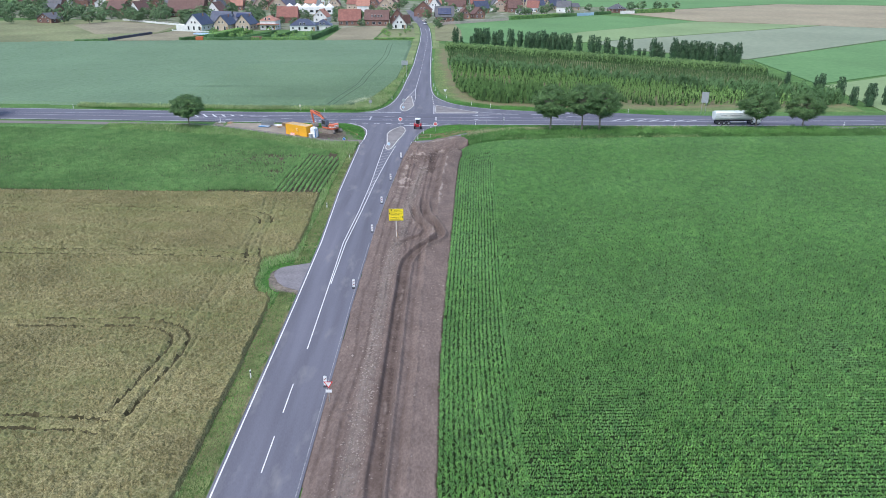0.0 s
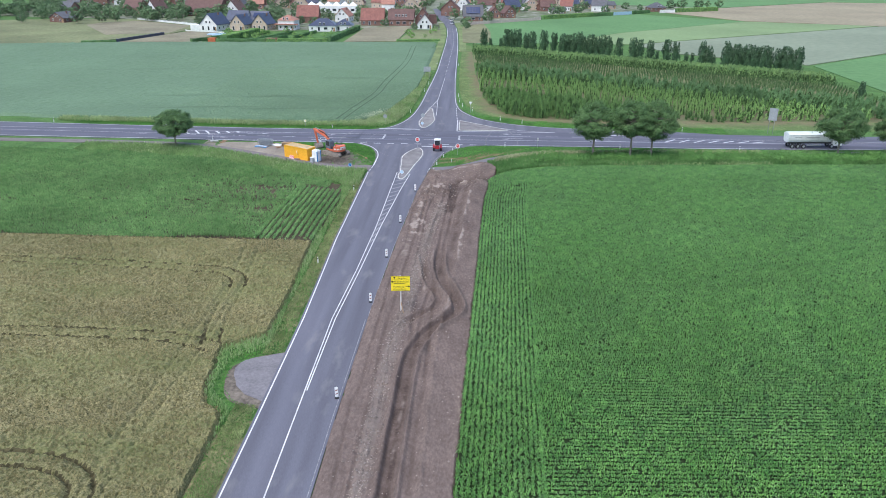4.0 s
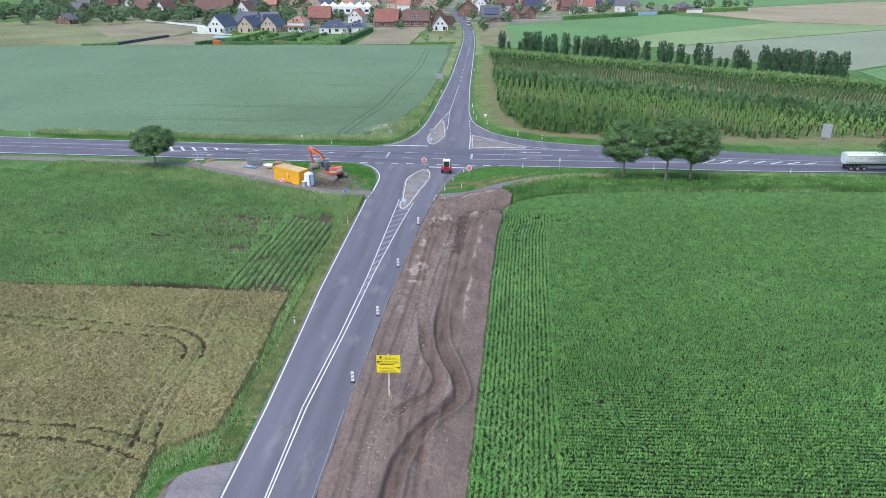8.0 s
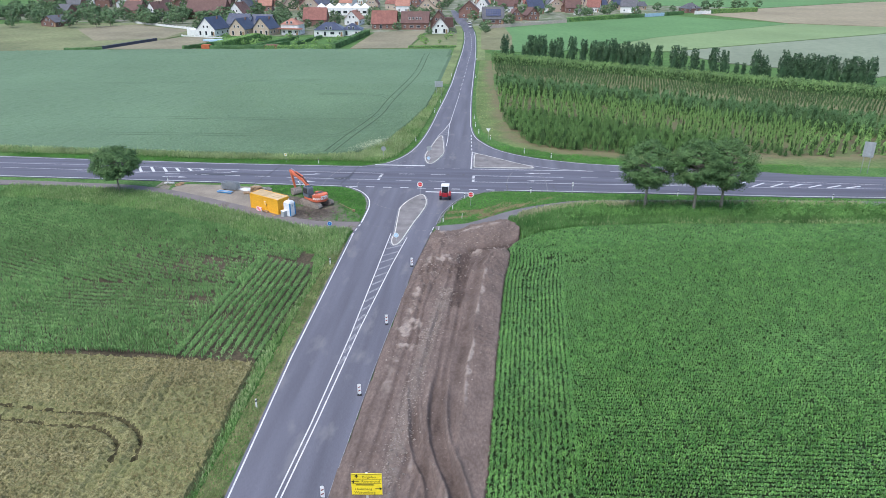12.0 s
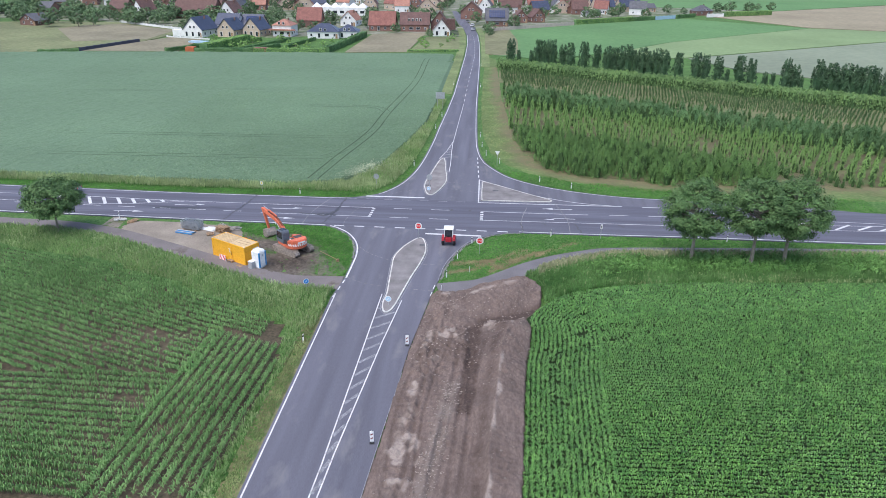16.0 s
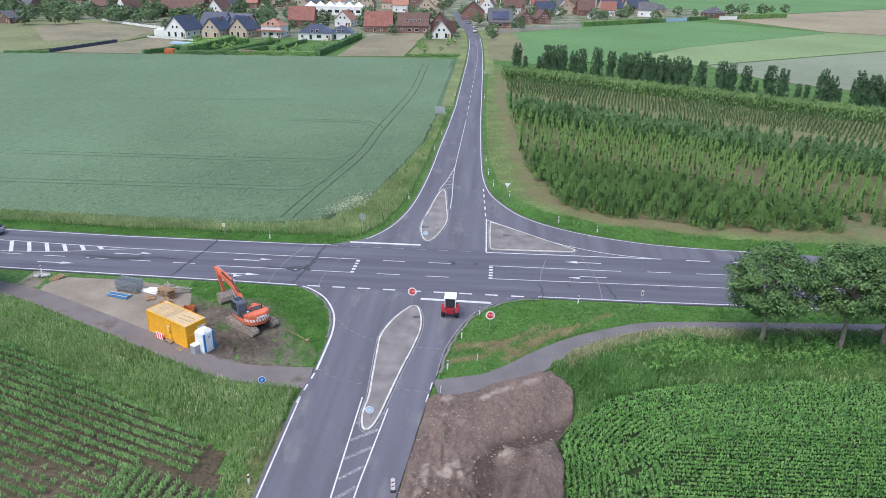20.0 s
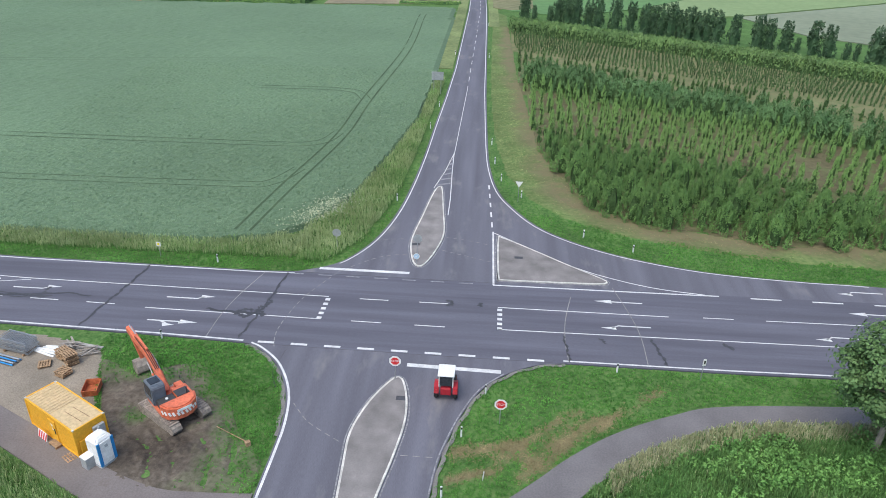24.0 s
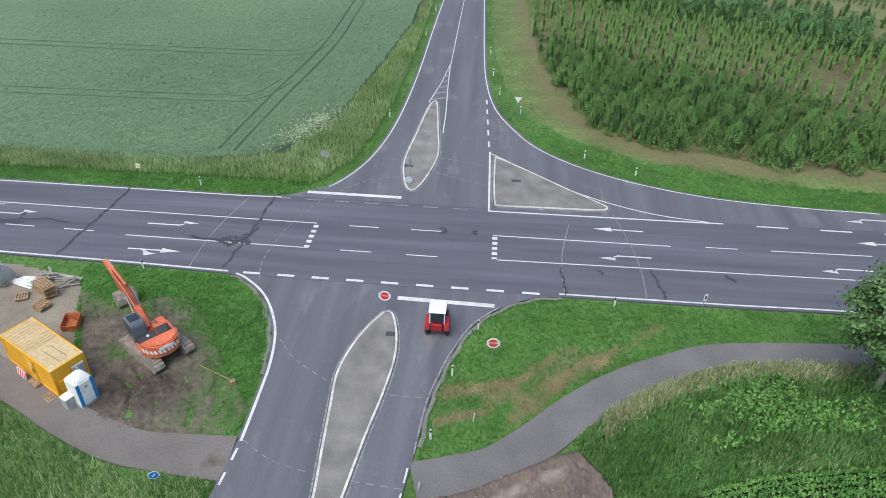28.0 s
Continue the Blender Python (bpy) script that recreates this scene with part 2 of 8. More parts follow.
M["hedge_leaf"] = mat("hedge_leaf", [(0.105, 0.2, 0.055), (0.2, 0.32, 0.1)], fine=0.5, large=0.15, rough=0.5, bump=0, island=0.25, amount=0.2, spec=0.45)
M["row_leaf"] = mat("dark_row_leaf", [(0.034, 0.075, 0.036), (0.075, 0.135, 0.062)], fine=0.6, large=0.3, rough=0.6, bump=0, island=0.2, amount=0.2)
# Dark green for bush interiors: shade between the shoots put into colour.
M["inner_shade"] = mat("inner_twigs", [(0.036, 0.074, 0.024), (0.066, 0.115, 0.04)], fine=4, large=0.5, rough=0.95, bump=0.5)
M["bark"] = mat("bark", [(0.17, 0.15, 0.12), (0.32, 0.29, 0.235)], fine=6, rough=0.95, bump=0.5, stretch=(1, 1, 0.3))
M["far_green"] = mat("far_green_field", [(0.095, 0.19, 0.07), (0.125, 0.23, 0.09)], fine=0.4, large=0.02, rough=0.95, bump=0.3, amount=0.12)
M["far_light"] = mat("far_light_field", [(0.17, 0.24, 0.11), (0.205, 0.275, 0.13)], fine=0.4, large=0.02, rough=0.95, bump=0.3, amount=0.12)
M["far_grey"] = mat("far_grey_field", [(0.178, 0.212, 0.145), (0.222, 0.252, 0.175)], fine=0.3, large=0.02, rough=0.95, bump=0.3, amount=0.1)
M["far_tan"] = mat("far_tan_field", [(0.235, 0.2, 0.135), (0.3, 0.262, 0.175)], fine=0.3, large=0.02, rough=0.95, bump=0.3, amount=0.15)
M["meadow"] = mat("meadow", [(0.12, 0.15, 0.065), (0.2, 0.2, 0.105)], fine=0.5, large=0.03, rough=0.95, bump=0.4, amount=0.25)
M["stubble"] = mat("green_stubble", [(0.15, 0.158, 0.08), (0.21, 0.2, 0.115)], fine=0.4, large=0.05, rough=0.95, bump=0.3, amount=0.2)
M["verge_pale"] = mat("pale_verge", [(0.12, 0.165, 0.062), (0.205, 0.24, 0.105)], fine=1.2, large=0.1, rough=0.95, bump=0.5, dist=0.06, amount=0.25)
M["plots"] = mat("village_plots", [(0.085, 0.125, 0.055), (0.15, 0.17, 0.1), (0.27, 0.255, 0.225)], fine=0.12, large=0.03, rough=0.95, bump=0.2, amount=0.2)
M["fallow"] = mat("fallow", [(0.185, 0.168, 0.108), (0.25, 0.222, 0.15)], fine=0.6, large=0.05, rough=0.95, bump=0.4, amount=0.2)


def plain(name, c, rough=0.5, metal=0.0, vary=0.12, fine=4, rnd=0.0, bump=0.05, spec=0.4):
    lo = tuple(v * (1 - vary) for v in c)
    hi = tuple(min(1, v * (1 + vary)) for v in c)
    return mat(name, [lo, hi], fine=fine, large=0.6, rough=rough, metal=metal, bump=bump, dist=0.004, amount=vary * 0.7, rnd=rnd, spec=spec)


M["pale_blue"] = plain("faded_blue", (0.4, 0.55, 0.68), rough=0.4)
M["paint_white"] = plain("white_paint", (0.75, 0.75, 0.74))
M["plaster"] = plain("white_render", (0.72, 0.71, 0.69), rough=0.9)
M["beige"] = plain("beige_brick", (0.5, 0.4, 0.31), rough=0.9, fine=9)
M["brick"] = plain("red_brick", (0.22, 0.125, 0.1), rough=0.9, vary=0.25, fine=9)
M["brick_dark"] = plain("dark_brick", (0.17, 0.1, 0.08), rough=0.9, vary=0.25, fine=9)
M["roof_blue"] = plain("blue_glazed_tiles", (0.052, 0.062, 0.1), rough=0.35, vary=0.25, fine=5)
M["roof_grey"] = plain("grey_tiles", (0.1, 0.1, 0.11), rough=0.7, vary=0.25, fine=5)
M["roof_brown"] = plain("brown_tiles", (0.13, 0.075, 0.065), rough=0.8, vary=0.25, fine=5)
M["roof_red"] = plain("red_tiles", (0.22, 0.095, 0.075), rough=0.8, vary=0.25, fine=5)
M["roof_orange"] = plain("orange_tiles", (0.33, 0.165, 0.12), rough=0.8, vary=0.2, fine=5)
M["glass"] = plain("window_glass", (0.03, 0.035, 0.042), rough=0.08, vary=0.2, spec=0.6)
M["solar"] = plain("solar_panel", (0.02, 0.035, 0.1), rough=0.15)
M["galv"] = plain("galvanised_steel", (0.42, 0.43, 0.44), rough=0.45, metal=0.7)
M["steel_dark"] = plain("dark_steel", (0.05, 0.05, 0.052), rough=0.5)
M["orange"] = plain("orange_machine_paint", (0.62, 0.155, 0.08), rough=0.45, vary=0.22)
M["track"] = plain("track_steel", (0.25, 0.215, 0.185), rough=0.8, vary=0.3)
M["yellow"] = plain("yellow_container_paint", (0.78, 0.40, 0.03), rough=0.5, vary=0.1)
M["tan_roof"] = plain("weathered_container_roof", (0.56, 0.42, 0.24), rough=0.7, vary=0.15)
M["sign_yellow"] = plain("sign_yellow", (0.9, 0.7, 0.03), rough=0.4)
M["sign_red"] = plain("sign_red", (0.6, 0.03, 0.035), rough=0.4)
M["band"] = plain("dark_red_band", (0.16, 0.03, 0.03), rough=0.4)
M["sign_blue"] = plain("sign_blue", (0.02, 0.17, 0.5), rough=0.4)
M["sign_grey"] = plain("sign_back", (0.4, 0.42, 0.43), rough=0.5, metal=0.3)
M["black"] = plain("black_print", (0.015, 0.015, 0.015), rough=0.5)
M["sign_ink"] = plain("sign_ink", (0.17, 0.13, 0.02), rough=0.5)
M["cab_grey"] = plain("cab_grey", (0.13, 0.15, 0.18), rough=0.4)
M["rubber"] = plain("rubber", (0.025, 0.025, 0.026), rough=0.8)
M["tractor_red"] = plain("tractor_red", (0.35, 0.02, 0.03), rough=0.4)
M["blue_plastic"] = plain("blue_plastic", (0.03, 0.22, 0.5), rough=0.45)
M["silver"] = plain("silver_car_paint", (0.5, 0.52, 0.55), rough=0.25, metal=0.5)
M["tank_white"] = plain("tank_white", (0.68, 0.72, 0.7), rough=0.35)
M["grey_wood"] = plain("weathered_timber", (0.3, 0.27, 0.24), rough=0.9, vary=0.3)
M["pale_tarp"] = plain("pale_tarpaulin", (0.6, 0.66, 0.6), rough=0.7, vary=0.1)
M["pale_post"] = plain("pale_timber_post", (0.56, 0.52, 0.49), rough=0.8, vary=0.12)
M["wood"] = plain("rough_timber", (0.33, 0.22, 0.13), rough=0.9, vary=0.3)
M["concrete"] = plain("concrete", (0.38, 0.36, 0.33), rough=0.9)
M["rust"] = plain("rusty_orange", (0.42, 0.12, 0.05), rough=0.8, vary=0.3)
M["reflector"] = plain("dark_reflector_band", (0.03, 0.03, 0.03), rough=0.3)
M["garden_wall"] = plain("pale_brick_wall", (0.5, 0.42, 0.37), rough=0.9)

# ---- mesh helpers ----
rng = np.random.default_rng(7)


def mesh_np(name, verts, faces, material, smooth=False):
    """A mesh from arrays of corners (n, 3) and faces (m, 3 or 4)."""
    me = bpy.data.meshes.new(name)
    verts, faces = np.asarray(verts, np.float32), np.asarray(faces, np.int32)
    k = faces.shape[1]
    me.vertices.add(len(verts))
    me.vertices.foreach_set("co", verts.ravel())
    me.loops.add(faces.size)
    me.loops.foreach_set("vertex_index", faces.ravel())
    me.polygons.add(len(faces))
    me.polygons.foreach_set("loop_start", np.arange(0, faces.size, k, dtype=np.int32))
    me.polygons.foreach_set("use_smooth", np.full(len(faces), smooth))
    me.update(calc_edges=True)
    for m in material if isinstance(material, (list, tuple)) else [material]:
        me.materials.append(m)
    return me


def thing_np(name, verts, faces, material, label="", category="", kind="", group="", smooth=False):
    return tagged(new(name, mesh_np(name, verts, faces, material, smooth)), label, category, group, kind)


def part(name, bm, material, parent=None, label=""):
    """Links a bmesh as one mesh object under a thing or a part."""
    me = bpy.data.meshes.new(name)
    bm.to_mesh(me)
    bm.free()
    for m in material if isinstance(material, (list, tuple)) else [material]:
        me.materials.append(m)
    ob = new(name, me)
    ob.parent = parent
    return tagged(ob, label)


def empty(name, m, label="", category="", group="", kind=""):
    ob = new(name)
    ob.empty_display_size = 0.3
    ob.matrix_world = m
    return tagged(ob, label, category, group, kind)


def box(bm, sx, sy, sz, m=None, bevel=0.0, mi=0):
    """A box of that size, its base centred on the origin of m."""
    made = bmesh.ops.create_cube(bm, size=1, matrix=(m or Matrix()) @ Matrix.Translation((0, 0, sz / 2)) @ Matrix.Diagonal((sx, sy, sz, 1)))
    vs = made["verts"]
    fs = list({f for v in vs for f in v.link_faces})
    for f in fs:
        f.material_index = mi
    if bevel:
        es = list({e for v in vs for e in v.link_edges})
        bmesh.ops.bevel(bm, geom=es, offset=bevel, segments=2, affect="EDGES", profile=0.5)
    return bm


def rod(bm, r, h, m=None, n=12, r2=None, mi=0):
    made = bmesh.ops.create_cone(bm, cap_ends=True, segments=n, radius1=r, radius2=r if r2 is None else r2, depth=h, matrix=(m or Matrix()) @ Matrix.Translation((0, 0, h / 2)))
    for f in {f for v in made["verts"] for f in v.link_faces}:
        f.material_index = mi
    return bm


def beam(bm, a, b, r, r2=None, n=8, mi=0):
    a, b = Vector(a), Vector(b)
    return rod(bm, r, (b - a).length, Matrix.Translation(a) @ (b - a).to_track_quat("Z", "Y").to_matrix().to_4x4(), n, r2, mi)


def prism(bm, outline, y0, y1, m=None, mi=0):
    """An outline in x and z, drawn out from y0 to y1."""
    m = m or Matrix()
    a = [bm.verts.new(m @ Vector((x, y0, z))) for x, z in outline]
    b = [bm.verts.new(m @ Vector((x, y1, z))) for x, z in outline]
    fs = [bm.faces.new(a), bm.faces.new(b[::-1])]
    k = len(a)
    fs += [bm.faces.new((a[i], b[i], b[(i + 1) % k], a[(i + 1) % k])[::-1]) for i in range(k)]
    for f in fs:
        f.material_index = mi
    bmesh.ops.recalc_face_normals(bm, faces=fs)
    return bm


def slab(bm, outline, z0, z1, mi=0):
    """An outline in x and y, drawn up from z0 to z1."""
    a = [bm.verts.new((x, y, z0)) for x, y in outline]
    b = [bm.verts.new((x, y, z1)) for x, y in outline]
    fs = [bm.faces.new(b), bm.faces.new(a[::-1])]
    k = len(a)
    fs += [bm.faces.new((a[i], a[(i + 1) % k], b[(i + 1) % k], b[i])) for i in range(k)]
    for f in fs:
        f.material_index = mi
    bmesh.ops.recalc_face_normals(bm, faces=fs)
    bmesh.ops.triangulate(bm, faces=fs[:2])
    return bm


def curve(pts, n=6, closed=False):
    """A smooth line through the points."""
    p = [Vector((*q, 0)) for q in pts]
    k = len(p)
    out = []
    for i in range(k if closed else k - 1):
        a, b, c, d = (p[(i - 1) % k], p[i], p[(i + 1) % k], p[(i + 2) % k]) if closed else (p[max(i - 1, 0)], p[i], p[i + 1], p[min(i + 2, k - 1)])
        for j in range(n):
            t = j / n
            q = 0.5 * (2 * b + (c - a) * t + (2 * a - 5 * b + 4 * c - d) * t * t + (3 * b - a - 3 * c + d) * t ** 3)
            out.append((q.x, q.y))
    if not closed:
        out.append(tuple(p[-1][:2]))
    return out


def ribbon(pts, width, z, name, material, ends=None):
    """A flat strip along a line, lying on the road."""
    p = np.array(pts, float)
    d = np.gradient(p, axis=0)
    d /= np.linalg.norm(d, axis=1)[:, None] + 1e-9
    w = np.broadcast_to(np.asarray(width, float), (len(p),))[:, None] / 2
    s = np.stack([-d[:, 1], d[:, 0]], 1) * w
    v = np.concatenate([p + s, p - s])
    k = len(p)
    f = [(i, i + k, i + 1 + k, i + 1) for i in range(k - 1)]
    return mesh_np(name, np.c_[v, np.full(2 * k, z)], f, material)


def inside(X, Y, poly):
    r = np.zeros(np.shape(X), bool)
    k = len(poly)
    for i in range(k):
        (x0, y0), (x1, y1) = poly[i], poly[(i + 1) % k]
        if y0 != y1:
            r ^= ((y0 > Y) != (y1 > Y)) & (X < (x1 - x0) * (Y - y0) / (y1 - y0) + x0)
    return r


def waves(X, Y, scale, seed, octaves=3):
    """Smooth random relief, about -1 to 1."""
    out = np.zeros_like(X, float)
    amp = 1.0
    for o in range(octaves):
        g = np.random.default_rng(seed + o).normal(size=(64, 64))
        u, v = X / scale * 2 ** o, Y / scale * 2 ** o
        i, j = np.floor(u).astype(int), np.floor(v).astype(int)
        a, b = u - i, v - j
        a, b = a * a * (3 - 2 * a), b * b * (3 - 2 * b)
        i0, i1, j0, j1 = i % 64, (i + 1) % 64, j % 64, (j + 1) % 64
        out += amp * 0.6 * ((g[i0, j0] * (1 - a) + g[i1, j0] * a) * (1 - b) + (g[i0, j1] * (1 - a) + g[i1, j1] * a) * b)
        amp *= 0.5
    return out


def near_line(X, Y, pts):
    """The distance of each place from a line."""
    best = np.full(X.shape, 1e9)
    for (x0, y0), (x1, y1) in zip(pts[:-1], pts[1:]):
        dx, dy = x1 - x0, y1 - y0
        t = np.clip(((X - x0) * dx + (Y - y0) * dy) / (dx * dx + dy * dy + 1e-9), 0, 1)
        best = np.minimum(best, np.hypot(X - x0 - t * dx, Y - y0 - t * dy))
    return best


def relief(name, poly, res, height, material, skirt=-0.1, smooth=True, index=None, layers=()):
    """A sheet over an outline whose height follows a function of x and y, with a skirt at its border."""
    P = np.array(poly)
    (x0, y0), (x1, y1) = P.min(0), P.max(0)
    xs, ys = np.arange(x0, x1 + res, res), np.arange(y0, y1 + res, res)
    X, Y = np.meshgrid(xs, ys, indexing="ij")
    edge = waves(X, Y, 3, 91) * 0.12
    keep = inside(X[:-1, :-1] + res / 2 + edge[:-1, :-1], Y[:-1, :-1] + res / 2, poly)
    Z = height(X, Y)
    node = np.zeros(X.shape, int)
    for a in (0, 1):
        for b in (0, 1):
            node[a:a + keep.shape[0], b:b + keep.shape[1]] += keep
    Z = np.where(node == 4, Z, skirt(X, Y) if callable(skirt) else skirt)
    number = np.full(X.shape, -1)
    used = node > 0
    number[used] = np.arange(used.sum())
    f = np.stack([number[:-1, :-1], number[1:, :-1], number[1:, 1:], number[:-1, 1:]], -1)[keep]
    me = mesh_np(name, np.c_[X[used], Y[used], Z[used]], f, material, smooth)
    if index is not None:
        pick = index(X[:-1, :-1] + res / 2, Y[:-1, :-1] + res / 2)[keep].astype(np.int32)
        me.polygons.foreach_set("material_index", pick)
    for key, fn in layers:
        me.attributes.new(key, "FLOAT", "POINT").data.foreach_set("value", fn(X, Y)[used].astype(np.float32))
    return new(name, me)


def blades(pts, height, length, width, count, lean=0.55):
    """Leaves that rise and arch from each point: a base, two shoulders and a tip each."""
    n = len(pts)
    c = np.repeat(pts, count, 0)
    h = np.repeat(np.broadcast_to(height, (n,)), count) * rng.uniform(0.75, 1.2, n * count)
    a = (np.tile(np.arange(count), n) / count + np.repeat(rng.random(n), count) + rng.normal(0, 0.06, n * count)) * 2 * np.pi
    le = length * rng.uniform(0.7, 1.25, n * count)
    d, s = np.stack([np.cos(a), np.sin(a)], 1), np.stack([-np.sin(a), np.cos(a)], 1)
    w = width * rng.uniform(0.7, 1.3, n * count)
    mid = c[:, :2] + d * (le * lean)[:, None]
    tip = c[:, :2] + d * le[:, None]
    z = c[:, 2]
    v = np.empty((n * count, 4, 3))
    v[:, 0, :2], v[:, 0, 2] = c[:, :2], z + 0.15 * h
    v[:, 1, :2], v[:, 1, 2] = mid + s * (w / 2)[:, None], z + h
    v[:, 2, :2], v[:, 2, 2] = tip, z + h * rng.uniform(0.45, 1.0, n * count)
    v[:, 3, :2], v[:, 3, 2] = mid - s * (w / 2)[:, None], z + h
    k = np.arange(n * count)[:, None] * 4
    return v.reshape(-1, 3), k + np.array([[0, 3, 2, 1]])


def leaf_quads(c, nrm, size, jit=0.45):
    n = len(c)
    nrm = nrm + rng.normal(0, jit, (n, 3))
    nrm /= np.linalg.norm(nrm, axis=1)[:, None] + 1e-9
    a = np.cross(nrm, rng.normal(size=(n, 3)))
    a /= np.linalg.norm(a, axis=1)[:, None] + 1e-9
    b = np.cross(nrm, a)
    s = (size * rng.uniform(0.6, 1.3, n))[:, None]
    v = np.stack([c - a * s, c - b * s * 0.55, c + a * s, c + b * s * 0.55], 1)
    return v.reshape(-1, 3), np.arange(n)[:, None] * 4 + np.array([[0, 1, 2, 3]])


def tufted(base, rx, h, tufts, per, size, length, thick, tip=0.6, foot=0.8, body=0.55, jit=0.35, lean=0.5):
    """Bushes made of upright leafy shoots over a dome: base (n, 3), half width, height; each shoot a small pointed cone of leaves."""
    n = len(base)
    rx, h = np.broadcast_to(rx, (n,)).astype(float), np.broadcast_to(h, (n,)).astype(float)
    t = rng.random((n, tufts)) ** 0.85
    t[:, 0] = 0.97
    w = np.where(t < 0.3, foot + (1 - foot) * t / 0.3, np.clip((1.02 - t) / 0.72, 0.01, 1) ** tip)
    an = rng.uniform(0, 2 * np.pi, (n, 1)) + np.arange(tufts) * 2.4 + rng.normal(0, 0.3, (n, tufts))
    rf = rng.uniform(0.6, 0.95, (n, tufts)) * w
    out = np.stack([np.cos(an), np.sin(an), np.zeros_like(an)], 2)
    L = length * rng.uniform(0.7, 1.3, (n, tufts))
    root = base[:, None] + out * (rf * rx[:, None])[:, :, None]
    root[:, :, 2] += np.maximum(h[:, None] * t - 0.7 * L, 0.02)
    axis = out * (lean * (1.05 - t))[:, :, None] + np.array([0, 0, 1.0]) + rng.normal(0, 0.12, (n, tufts, 3))
    axis /= np.linalg.norm(axis, axis=2)[:, :, None]
    q = rng.normal(size=(n, tufts, per, 3))
    q -= axis[:, :, None] * (q * axis[:, :, None]).sum(3)[..., None]
    q /= np.linalg.norm(q, axis=3)[..., None] + 1e-9
    u = rng.random((n, tufts, per)) ** 1.2
    p = root[:, :, None] + axis[:, :, None] * (L[:, :, None] * u)[..., None] + q * (thick * (1.05 - 0.85 * u) * rng.uniform(0.7, 1.1, u.shape))[..., None]
    p[..., 2] = np.maximum(p[..., 2], 0.03)
    v, f = leaf_quads(p.reshape(-1, 3), (0.6 * q + 0.7 * axis[:, :, None] + 0.25 * out[:, :, None]).reshape(-1, 3), np.full(p.size // 3, size), jit)
    if not body:
        return v, f
    ring = np.stack([np.cos(np.arange(6) * np.pi / 3), np.sin(np.arange(6) * np.pi / 3)], 1)
    rows = [np.concatenate([base[:, None, :2] + ring[None] * (rx * wide)[:, None, None], np.broadcast_to((base[:, 2] + h * z)[:, None, None], (n, 6, 1))], 2) for z, wide in ((0.02, body * foot), (0.4, body), (0.8, body * 0.35))]
    j = np.arange(6)
    k = np.stack([j, (j + 1) % 6, (j + 1) % 6 + 6, j + 6], 1)
    k = np.concatenate([k, k + 6])
    return joined((v, f), (np.concatenate(rows, 1).reshape(-1, 3), (np.arange(n)[:, None, None] * 18 + k[None]).reshape(-1, 4)))


def joined(*pieces):
    vs, fs, k = [], [], 0
    for v, f in pieces:
        vs.append(v)
        fs.append(f + k)
        k += len(v)
    return np.concatenate(vs), np.concatenate(fs)

# ---- ground: one sheet out to the horizon ----
g = np.concatenate([-np.geomspace(3200, 300, 8), np.linspace(-260, 260, 27), np.geomspace(300, 3200, 8)])
X, Y = np.meshgrid(g, g, indexing="ij")
n = len(g)
idx = np.arange(n * n).reshape(n, n)
ground = thing_np("ground", np.c_[X.ravel(), Y.ravel(), np.full(n * n, -0.14)], np.stack([idx[:-1, :-1], idx[1:, :-1], idx[1:, 1:], idx[:-1, 1:]], -1).reshape(-1, 4), M["grass"], "grassy farmland ground with worn verges", "ground", "structure")

# ---- roads ----
S_EDGE = [(-260, 8.7), (-92, 5.6), (-56, 5.1), (-23, 4.3), (-14.5, 3.95)]
E_EDGE = [(15, 3.85), (30, 3.9), (38, 4.1), (66, 4.1), (91, 5.1), (130, 7.7), (260, 17.5)]
N_EAST = [(260, 31.5), (137, 20.6), (96, 17.6), (72, 18.2), (46, 17.9), (34, 17.75)]
N_WEST = [(-13.5, 17.75), (-17.6, 17.5), (-44, 17.6), (-73, 18.5), (-102, 19.8), (-260, 24.3)]
SW_ARC = curve([(-14.5, 3.95), (-13.3, 3.3), (-11.3, 1.5), (-9.8, -0.9), (-8.8, -3.5), (-8.3, -6.6), (-8.2, -9.5), (-8.2, -14.4)], 4)
WEST_SIDE = [(-8.7, -20), (-8.5, -41), (-8.4, -55), (-8.0, -67), (-7.6, -80), (-7.5, -100), (-7.5, -210)]
EAST_SIDE = [(0, -210), (0, -135), (0.1, -100), (0.4, -75), (1.3, -51), (2.3, -31), (3.5, -18.2)]
SE_ARC = curve([(3.5, -18.2), (4.1, -13.6), (4.5, -9.9), (5.1, -7.1), (6.1, -3.8), (7.6, -0.6), (9.7, 1.7), (12.4, 3.3), (15, 3.85)], 4)
NE_ARC = curve([(72, 18.2), (62, 20.1), (50, 21.5), (43.3, 21.7), (34.7, 22.4), (28.9, 23.6), (23, 25.7), (17.8, 28.7), (13.7, 32.6), (10.7, 38), (8.8, 43.2), (7.6, 50.8), (6.9, 62), (6, 92)], 4)
N_FAR = [(4.7, 170), (4.0, 200), (2.8, 240), (1.0, 277), (-2, 310), (-8, 350), (-16, 430), (-22, 430), (-14, 350), (-8, 310), (-5.0, 277), (-3.1, 240), (-2.3, 199), (-1.9, 115)]
NW_ARC = curve([(-2.3, 90.6), (-2.8, 72.6), (-3.1, 57), (-3.7, 43.4), (-4.6, 33.8), (-6.2, 26.3), (-8.5, 21.3), (-10.5, 19.3), (-13.5, 17.75)], 4)


def road(name, outline, material, label):
    bm = bmesh.new()
    slab(bm, outline, -0.13, 0.0)
    return tagged(part(name, bm, material), label, "road", "", "structure")


